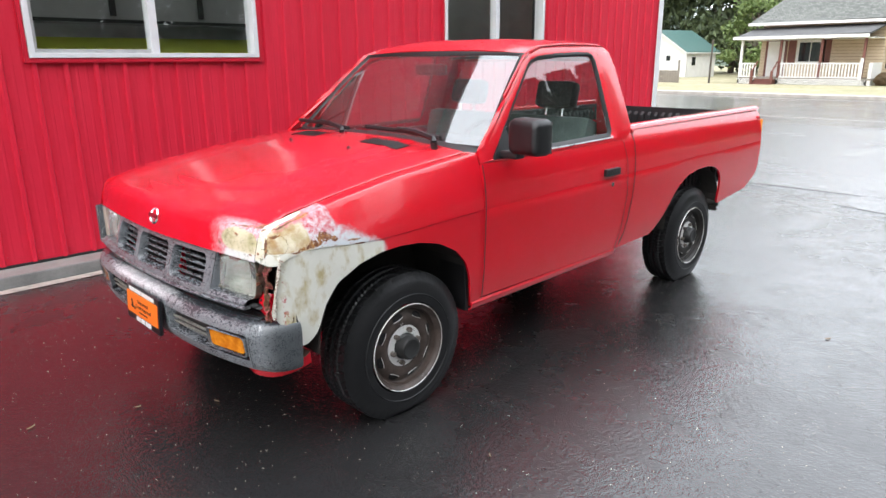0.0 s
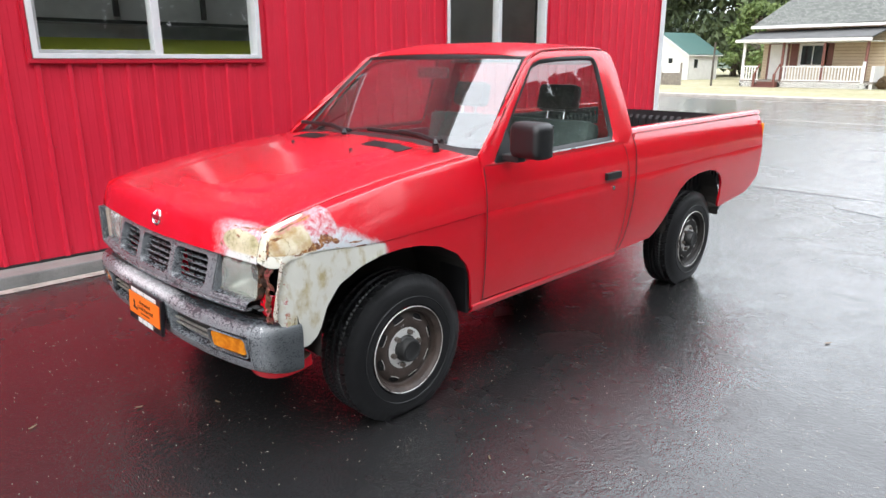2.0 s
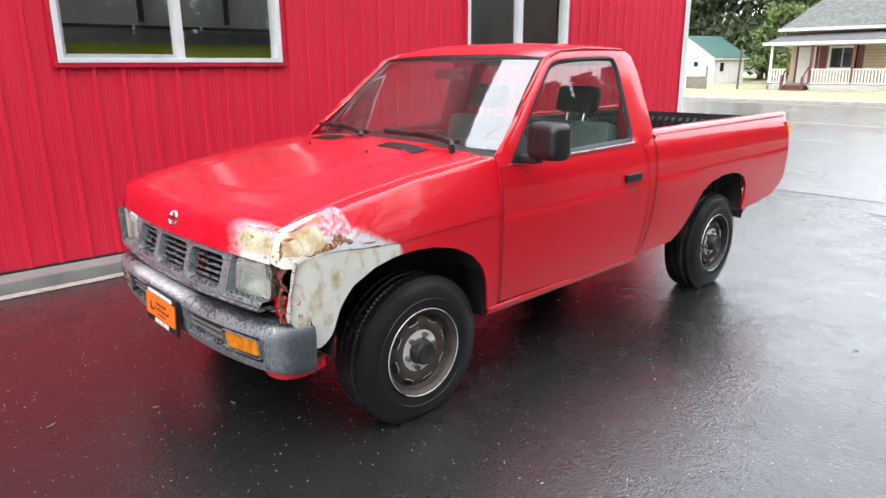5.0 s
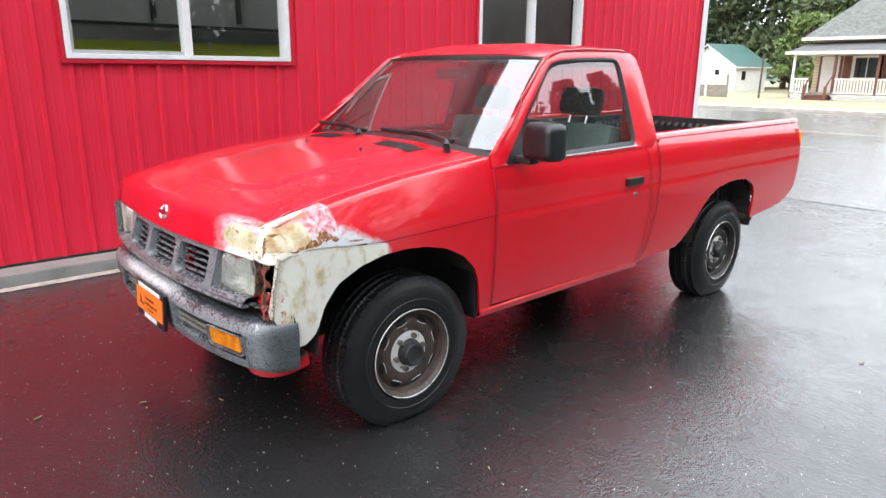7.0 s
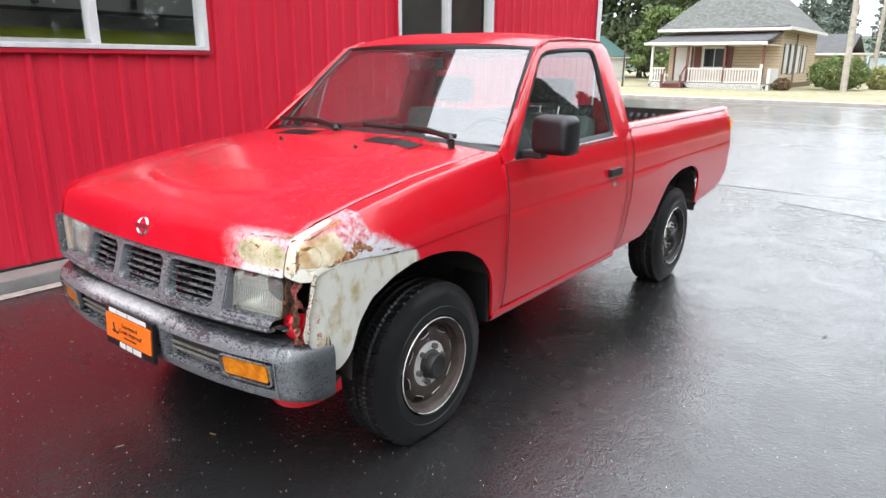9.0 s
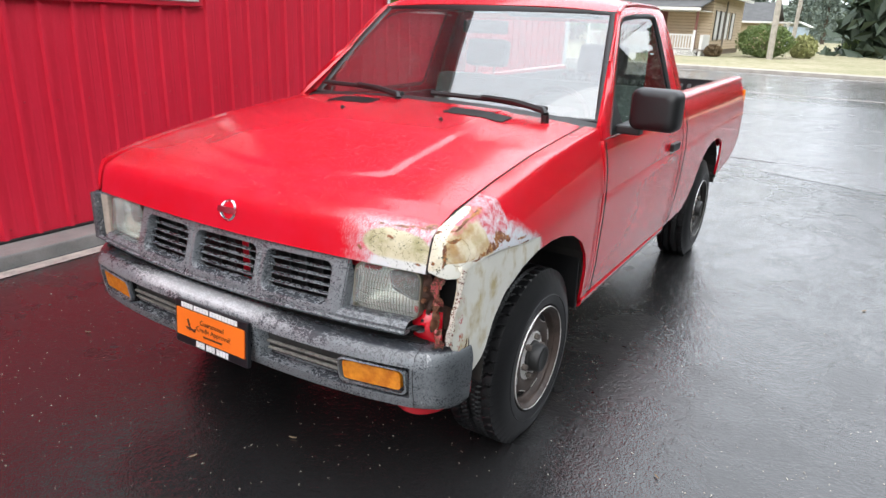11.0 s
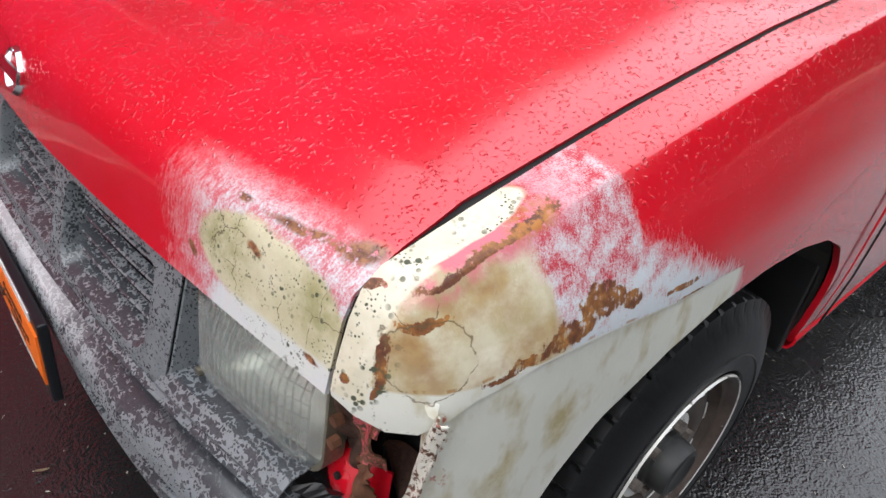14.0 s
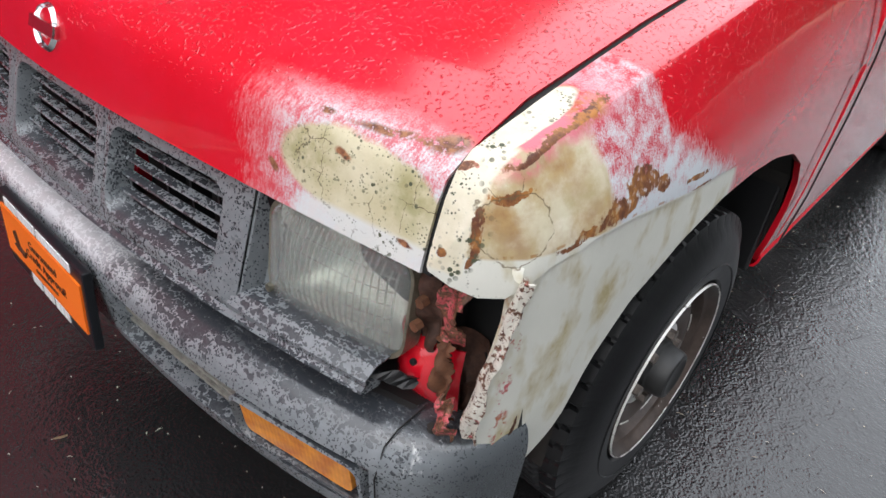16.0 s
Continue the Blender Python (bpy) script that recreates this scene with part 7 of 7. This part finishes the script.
part("side_wall", slab(bmesh.new(), [yard(0.1, 0.16, 0), yard(0.1, 3.45, 0), yard(0.1, 3.45, 1.95), yard(0.1, 0.16, 1.95)], GA * 0.12), M_HWHITE, gar)
part("back_wall", slab(bmesh.new(), [yard(0.23, 3.3, 0), yard(5.84, 3.3, 0), yard(5.84, 3.3, 1.95), yard(2.97, 3.3, 3.5), yard(0.23, 3.3, 1.95)], GB * 0.12), M_HWHITE, gar)
for a0, a1 in ((-0.12, 2.97), (6.06, 2.97)):
    part("roof", slab(bmesh.new(), [yard(a0, -0.15, 1.93), yard(a0, 3.75, 1.93), yard(a1, 3.75, 3.66), yard(a1, -0.15, 3.66)], Vector((0, 0, 0.07))), M_TEAL, gar, "green metal roof")
    part("fascia", slab(bmesh.new(), [yard(a0, -0.17, 1.84), yard(a1, -0.17, 3.57), yard(a1, -0.17, 3.68), yard(a0, -0.17, 1.95)], GB * 0.02), M_HWHITE, gar)
part("gutter", slab(bmesh.new(), [yard(-0.14, -0.15, 1.84), yard(-0.14, 3.75, 1.84), yard(-0.14, 3.75, 1.94), yard(-0.14, -0.15, 1.94)], GA * 0.02), M_HWHITE, gar)
for place in ((yard(0.08, 0.75, 0.95), GB), (yard(1.75, 0.13, 1.05), GA), (yard(3.6, 0.13, 1.05), GA)):
    c0, along = place
    win = part("window", slab(bmesh.new(), [c0 - along * 0.06 - Vector((0, 0, 0.06)), c0 + along * 0.48 - Vector((0, 0, 0.06)), c0 + along * 0.48 + Vector((0, 0, 0.72)), c0 - along * 0.06 + Vector((0, 0, 0.72))], Vector((0.02, -0.03, 0))), M_HWHITE, gar)
    part("pane", slab(bmesh.new(), [c0 + Vector((0.01, -0.04, 0)), c0 + along * 0.42 + Vector((0.01, -0.04, 0)), c0 + along * 0.42 + Vector((0.01, -0.04, 0.66)), c0 + Vector((0.01, -0.04, 0.66))], Vector((0.01, -0.02, 0))), M_HGLASS, win)
fence = thing("wood_fence", (-19.0, 38.5, 0), "weathered grey board fence with white upper boards", "fence")
for k in range(24):
    x = -21.2 + k * 0.168
    part("board", boxed(x, x + 0.150, 38.5, 38.53, 0.03, 0.80 + 0.03 * math.sin(k * 2.1)), M_OLDFENCE, fence)
for z in (0.79, 0.985, 1.18):
    part("white_board", boxed(-21.2, -17.2, 38.49, 38.515, z, z + 0.18), M_HWHITE, fence)
for x in (-20.9, -18.55, -17.2):
    part("post", boxed(x - 0.05, x + 0.05, 38.40, 38.49, 0.03, 1.40), M_HWHITE if x < -18 else M_OLDFENCE, fence)
post_ = thing("yard_post", (-15.3, 38.6, 0), "slim dark wooden post on the lawn", "post")
part("pole", piped([(-15.3, 38.6, 0.0), (-15.28, 38.6, 2.55)], [0.065, 0.055], 8), M_BARKWOOD, post_)

# second house behind the shrub
h2 = thing("house", (-3.0, 66, 0), "low pale house with a grey roof", "house")
part("wall", boxed(-11.0, -6.6, 64.0, 72.0, 0.0, 2.4), M_SIDING, h2)
solid(part("roof", sheet(bmesh.new(), [[(-11.5, 63.4, 2.32), (-6.6, 63.4, 2.32)], [(-11.5, 68, 4.05), (-6.6, 68, 4.05)], [(-11.5, 72.6, 2.32), (-6.6, 72.6, 2.32)]]), M_OLDROOF, h2), 0.1)
part("fascia", boxed(-11.5, -6.6, 63.3, 63.4, 2.2, 2.36), M_HWHITE, h2)
part("carport_roof", boxed(-6.6, -5.2, 63.4, 70, 2.25, 2.38), M_HWHITE, h2)
for x in (-6.4, -5.3):
    part("carport_post", boxed(x - 0.05, x + 0.05, 63.6, 63.7, 0.04, 2.25), M_HWHITE, h2)
h3 = thing("shed", (-7.1, 92, 0), "small pale blue shed far off", "shed")
part("wall", boxed(-8.1, -6.2, 90, 95, 0.0, 2.2), worn("pale_blue_paint", (0.45, 0.55, 0.65), 0.7), h3)
solid(part("roof", sheet(bmesh.new(), [[(-8.5, 89.6, 2.2), (-8.5, 95.4, 2.2)], [(-7.15, 89.6, 2.75), (-7.15, 95.4, 2.75)], [(-5.8, 89.6, 2.2), (-5.8, 95.4, 2.2)]]), M_HWHITE, h3), 0.1)


def utility_pole(x, y, h, r, lean):
    pole = thing("utility_pole", (x, y, 0), "weathered wooden utility pole", "utility pole", "poles along the street")
    part("pole", piped([(x, y, 0.0), (x + lean * 0.5, y, h * 0.5), (x + lean, y, h)], [r, r * 0.85, r * 0.7], 12), M_WOODPOLE, pole, smooth=50)
    part("cross_arm", boxed(x + lean - 1.2, x + lean + 1.2, y - 0.06, y + 0.06, h - 0.8, h - 0.68), M_WOODPOLE, pole)
    for d in (-1.0, -0.4, 0.4, 1.0):
        part("insulator", piped([(x + lean + d, y, h - 0.68), (x + lean + d, y, h - 0.5)], 0.04, 8), M_HWHITE, pole)
    return pole


utility_pole(-3.51, 40.5, 10.5, 0.17, -0.12)
utility_pole(-4.59, 62.0, 10.5, 0.17, 0.05)
for k, (dx, z) in enumerate(((-1.0, 9.9), (0.4, 9.9), (1.0, 9.9), (0.0, 7.0))):
    pts = [(-60 + 12 * i + dx, 40.5 - 0.02 * abs(i - 5) + 0.2 * dx, z - 0.8 + 0.06 * ((i * 12) % 40 - 20) ** 2 / 20) for i in range(11)]
    tagged(part("power_line", piped(pts, 0.015, 4), M_BLACK), "thin black overhead wire along the street", "wire", "wires along the street")


# ---------------------------------------------------------------- plants
def leaf_mat(name, lo, hi):
    n = Nodes(name)
    rnd = n.add("NewGeometry", out=8)
    p = n.position()
    return n.done(n.mix(n.mixf(0.4, rnd, n.noise(p, 0.8)), lo, hi), 0.6)


M_LEAF = leaf_mat("dark_green_leaves", (0.025, 0.045, 0.018), (0.10, 0.13, 0.05))
M_LEAF2 = leaf_mat("bright_green_leaves", (0.07, 0.12, 0.03), (0.20, 0.26, 0.08))
M_NEEDLE = leaf_mat("conifer_needles", (0.018, 0.034, 0.02), (0.06, 0.085, 0.05))
# paled so that the haze of distance lies in the leaf colour
M_HAZEWOOD = leaf_mat("haze_paled_conifers", (0.09, 0.125, 0.105), (0.18, 0.22, 0.18))
M_BARK = worn("bark", (0.11, 0.085, 0.065), 0.9, dark=0.5)


def leaves_mesh(pts, size, rng):
    """Small bent leaf quads at points."""
    verts, faces = [], []
    for p in pts:
        a = Vector(rng.normal(size=3)).normalized()
        b = a.cross(Vector(rng.normal(size=3))).normalized()
        s = size * (0.6 + 0.8 * rng.random())
        k = len(verts)
        c = a.cross(b) * s * 0.25
        verts += [tuple(Vector(p) + q) for q in (-a * s, b * s * 0.5 + c, a * s, -b * s * 0.5 + c)]
        faces.append((k, k + 1, k + 2, k + 3))
    return verts, faces


def mesh_part(name, verts, faces, material, parent, kind="stuff", label=""):
    data = bpy.data.meshes.new(name)
    data.from_pydata(verts, [], faces)
    data.materials.append(material)
    ob = new(name, data)
    if parent:
        ob.parent = parent
        ob.matrix_parent_inverse = world_of(parent).inverted()
    return tagged(ob, label, kind=kind)


def broadleaf(x, y, h, r, material, label, seed, n=5000, size=0.22, low=0.15, group="trees behind the houses"):
    rng = np.random.default_rng(seed)
    tree = thing("tree", (x, y, 0), label, "tree", group)
    bm = piped([(x, y, 0), (x + 0.1, y, h * 0.3), (x - 0.1, y + 0.1, h * 0.6), (x, y, h * 0.85)], [0.04 * h * 0.5, 0.03 * h * 0.5, 0.018 * h * 0.5, 0.02], 8)
    pts = []
    clumps = []
    for k in range(max(12, n // 160)):
        a, t = rng.random() * 2 * math.pi, rng.random()
        z = h * (low + (0.98 - low) * t)
        reach = r * (0.35 + 0.75 * math.sin(math.pi * min(1, 0.15 + 0.8 * t))) * math.sqrt(rng.random())
        c = Vector((x + reach * math.cos(a), y + reach * math.sin(a), z))
        clumps.append(c)
        pipe(bm, [(x, y, max(0.1 * h, z - 0.25 * h)), tuple(c.lerp(Vector((x, y, z)), 0.4) - Vector((0, 0, 0.08 * h))), tuple(c)], [0.03 + 0.006 * h, 0.03, 0.01], 5)
    part("trunk", bm, M_BARK, tree)
    for k in range(n):
        c = clumps[k % len(clumps)]
        d = Vector(rng.normal(size=3))
        pts.append(c + Vector((d.x * 0.17 * r, d.y * 0.17 * r, d.z * 0.11 * r)))
    v, f = leaves_mesh(pts, size, rng)
    mesh_part("crown", v, f, material, tree)
    return tree


def conifer_points(x, y, h, r, n, rng, base=0.0):
    pts = []
    for k in range(n):
        t = rng.random() ** 0.75
        tier = (math.sin(t * h * 3.4) * 0.18 + 0.9)
        reach = r * (1 - t) ** 0.85 * tier * math.sqrt(rng.random())
        a = rng.random() * 2 * math.pi
        pts.append((x + reach * math.cos(a), y + reach * math.sin(a), base + h * (0.08 + 0.92 * t) - 0.25 * reach))
    return pts


def conifer(x, y, h, r, seed, n=2600, material=M_NEEDLE, group="conifers", size=0.30):
    rng = np.random.default_rng(seed)
    tree = thing("conifer", (x, y, 0), "tall dark green conifer", "tree", group)
    part("trunk", piped([(x, y, 0), (x, y, h * 0.95)], [0.02 * h, 0.02], 7), M_BARK, tree)
    v, f = leaves_mesh(conifer_points(x, y, h, r, n, rng), size, rng)
    mesh_part("crown", v, f, material, tree)


broadleaf(-25.5, 66, 15.5, 7.5, M_LEAF, "large dark green broadleaf tree", 1, 9000, 0.36, 0.10)
broadleaf(-34, 62, 15, 7, M_LEAF, "large dark green broadleaf tree", 2, 6000, 0.36, 0.1)
broadleaf(-18.5, 70, 12, 5, M_LEAF, "large dark green broadleaf tree", 3, 5000, 0.32, 0.1)
broadleaf(-17.9, 52, 5.6, 2.0, M_LEAF2, "young light green tree", 4, 3500, 0.17, 0.06)
broadleaf(-15.6, 54, 3.2, 1.5, M_LEAF2, "young light green tree", 5, 1500, 0.15, 0.06)
broadleaf(5.5, 74, 9.5, 6.0, M_LEAF, "large dark green broadleaf tree", 6, 6000, 0.30, 0.05)
# trees past y 75 take the paler colour that holds their haze
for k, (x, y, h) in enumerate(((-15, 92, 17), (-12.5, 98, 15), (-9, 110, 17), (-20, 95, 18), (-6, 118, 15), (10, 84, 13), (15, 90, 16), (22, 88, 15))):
    conifer(x, y, h, 3.0, 20 + k, material=M_HAZEWOOD if y > 75 else M_NEEDLE)


def shrub(x, y, h, r, seed, n=3500, label="round dark green shrub", material=M_LEAF2, size=0.09):
    rng = np.random.default_rng(seed)
    bush = thing("shrub", (x, y, 0), label, "shrub")
    bm = bmesh.new()
    pts = []
    for k in range(26):
        a, t = rng.random() * 6.283, rng.random()
        tip = Vector((x + r * math.cos(a) * 0.8 * math.sqrt(rng.random()), y + r * math.sin(a) * 0.8 * math.sqrt(rng.random()), h * (0.35 + 0.55 * t)))
        pipe(bm, [(x, y, 0.02), tuple(tip)], [0.03, 0.01], 5)
    part("stems", bm, M_BARK, bush)
    for k in range(n):
        d = Vector(rng.normal(size=3)).normalized()
        q = (0.75 + 0.25 * rng.random()) * (1 + 0.14 * noise.noise(d * 3 + Vector((seed, 0, 0))))
        pts.append((x + r * d.x * q, y + r * d.y * q, max(0.06, h * 0.5 + h * 0.5 * d.z * q)))
    v, f = leaves_mesh(pts, size, rng)
    mesh_part("foliage", v, f, material, bush)


shrub(-4.15, 42.8, 1.95, 1.6, 7)
shrub(-2.35, 45.5, 1.35, 0.75, 9, 1500, "pale tufted ornamental grass", leaf_mat("pale_grass_blades", (0.25, 0.27, 0.1), (0.42, 0.42, 0.2)), 0.16)
shrub(-6.4, 39.6, 0.7, 0.5, 10, 700, "dry brown weeds beside the porch", leaf_mat("dry_weeds", (0.10, 0.06, 0.03), (0.2, 0.14, 0.07)), 0.08)
shrub(1.5, 58, 1.6, 2.6, 12, 2500, "low green shrubs far off")

# wooded hills behind everything, all round
rng = np.random.default_rng(77)
verts, faces = [], []
for k in range(520):
    a = rng.random() * 2 * math.pi
    d = 120 + 90 * rng.random()
    x, y = d * math.sin(a), 20 + d * math.cos(a)
    if abs(x) < 9 and y > 0 and y < 130:
        continue
    base = max(0.0, (d - 120) * 0.10)
    pts = conifer_points(x, y, 9 + 6 * rng.random(), 3.4, 150, rng, base - 0.5)
    v, f = leaves_mesh(pts, 1.0, rng)
    o = len(verts)
    verts += v
    faces += [tuple(i + o for i in q) for q in f]
tagged(mesh_part("far_woods", verts, faces, M_HAZEWOOD, None), "hazy conifer woods on the far hills", "woods")
hill = []
for j, (d, z) in enumerate(((118, -0.1), (160, 4.0), (215, 9.5), (300, 12))):
    hill.append([(d * math.sin(2 * math.pi * i / 48), 20 + d * math.cos(2 * math.pi * i / 48), z) for i in range(49)])
tagged(part("far_hills", sheet(bmesh.new(), hill, True), worn("far_hill_green", (0.09, 0.12, 0.08), 0.9, scale=0.2)), "low wooded hills in the distance", "hills", kind="structure")
# the side that panes and paint mirror: unseen trees, added to darken the flank
for k, (x, y, h) in enumerate(((21, -7, 16), (23, -1, 18), (20, -13, 15), (25, 4, 17), (22, -19, 14), (27, -4, 19), (26, -10, 17), (30, 9, 16), (36, 16, 14), (24, -26, 16), (19, -31, 15), (18, -4, 17), (19, 3, 16), (17, -10, 18), (18, -17, 17), (21, 9, 18), (20, -23, 18), (28, 1, 20), (27, -15, 20), (24, 14, 15))):
    conifer(x, y, h * 1.35, 4.4, 50 + k, 2200, group="conifers beyond the lot")

for k, (x, y, h) in enumerate(((16, 50, 9), (21, 46, 15), (26, 48, 14), (30, 42, 18), (35, 38, 15), (33, 50, 19), (40, 34, 17), (44, 26, 15), (24, 56, 14), (12, 60, 9), (38, 30, 13))):
    conifer(x, y, h, 3.4, 80 + k, 1800, group="conifers beyond the lot")

# taller unseen trees, added so that the fender's shoulder mirrors dark
for k, (x, y, h) in enumerate(((30, 31, 28), (34, 29, 28), (26, 33, 25), (23, 36, 20), (20, 39, 18), (24, 41, 19), (18, 43, 13), (38, 12, 28), (36, 7, 27), (33, 2, 24), (40, 14, 29), (28, 36, 23), (19, 34, 12), (16, 42, 9), (22, 32, 14))):
    conifer(x, y, h, 6.0, 120 + k, 4200, group="conifers beyond the lot")

for k in range(12):
    a, el = radians(49 + 1.45 * k), radians((18, 15, 19, 16, 20, 17)[k % 6])
    d = 47 + 3 * (k % 3)
    conifer(d * math.cos(a), d * math.sin(a), 1.2 + d * math.tan(el), 5.0, 160 + k, 3200, group="conifers beyond the lot")

for k in range(10):
    a, d = radians(42 + 2.3 * k), 54 + 2 * (k % 3)
    conifer(d * math.cos(a), d * math.sin(a), 1.2 + d * math.tan(radians((22, 20, 21.5, 19.5)[k % 4])), 5.5, 190 + k, 3000, group="conifers beyond the lot", size=0.75)

for k in range(11):
    a, d = radians(65 + 2.2 * k), 56 + 2 * (k % 3)
    conifer(d * math.cos(a), d * math.sin(a), 1.2 + d * math.tan(radians((10, 8, 9.5, 7.5)[k % 4])), 5.5, 210 + k, 3000, group="conifers beyond the lot", size=0.75)

# ---------------------------------------------------------------- small litter on the asphalt
M_LITTER = leaf_mat("dry_leaf_litter", (0.12, 0.06, 0.025), (0.80, 0.73, 0.60))
M_DRYLEAF = leaf_mat("brown_dry_leaf", (0.10, 0.05, 0.02), (0.42, 0.30, 0.18))
rng = np.random.default_rng(5)
verts, faces = [], []
for k in range(5200):
    x, y = rng.uniform(-2.3, 4.2), rng.uniform(-2.2, 4.5)
    small = k % 6
    a, s, w = rng.random() * 6.28, (0.0018 + 0.0024 * rng.random() if small else 0.004 + 0.008 * rng.random()), (0.0009 + 0.0012 * rng.random()) * (1.0 if small else 0.6)
    c, sn = math.cos(a), math.sin(a)
    o = len(verts)
    for dx, dy, dz in ((-s, 0, 0.001), (0, -w, 0.003), (s, 0, 0.0015), (0, w, 0.0032)):
        verts.append((x + dx * c - dy * sn, y + dx * sn + dy * c, 0.0045 + dz))
    faces.append((o, o + 1, o + 2, o + 3))
tagged(mesh_part("litter", verts, faces, M_LITTER, None), "tiny dry needles and bits scattered on the asphalt", "litter")
for x, y, s, a in ((0.096, -0.567, 0.016, 0.3), (-0.11, -0.845, 0.014, 1.2), (-0.256, -1.239, 0.02, 2.0), (-1.3, -0.51, 0.013, 0.5), (1.281, -0.011, 0.013, 2.5), (1.862, 2.16, 0.02, 1.0)):
    m = Matrix.Translation((x, y, 0.006)) @ Euler((0, 0, a)).to_matrix().to_4x4()
    rows = [[m @ Vector((s * u, s * 0.22 * w * (1 - u * u) ** 0.5, 0.004 * abs(w) + 0.003 * u * u)) for w in (-1, -0.5, 0, 0.5, 1)] for u in (-0.98, -0.6, 0, 0.6, 0.98)]
    ob = solid(part("fallen_leaf", sheet(bmesh.new(), rows), M_DRYLEAF), 0.0006)
    tagged(ob, "small dry fallen leaf on the wet asphalt", "leaf", "fallen leaves")
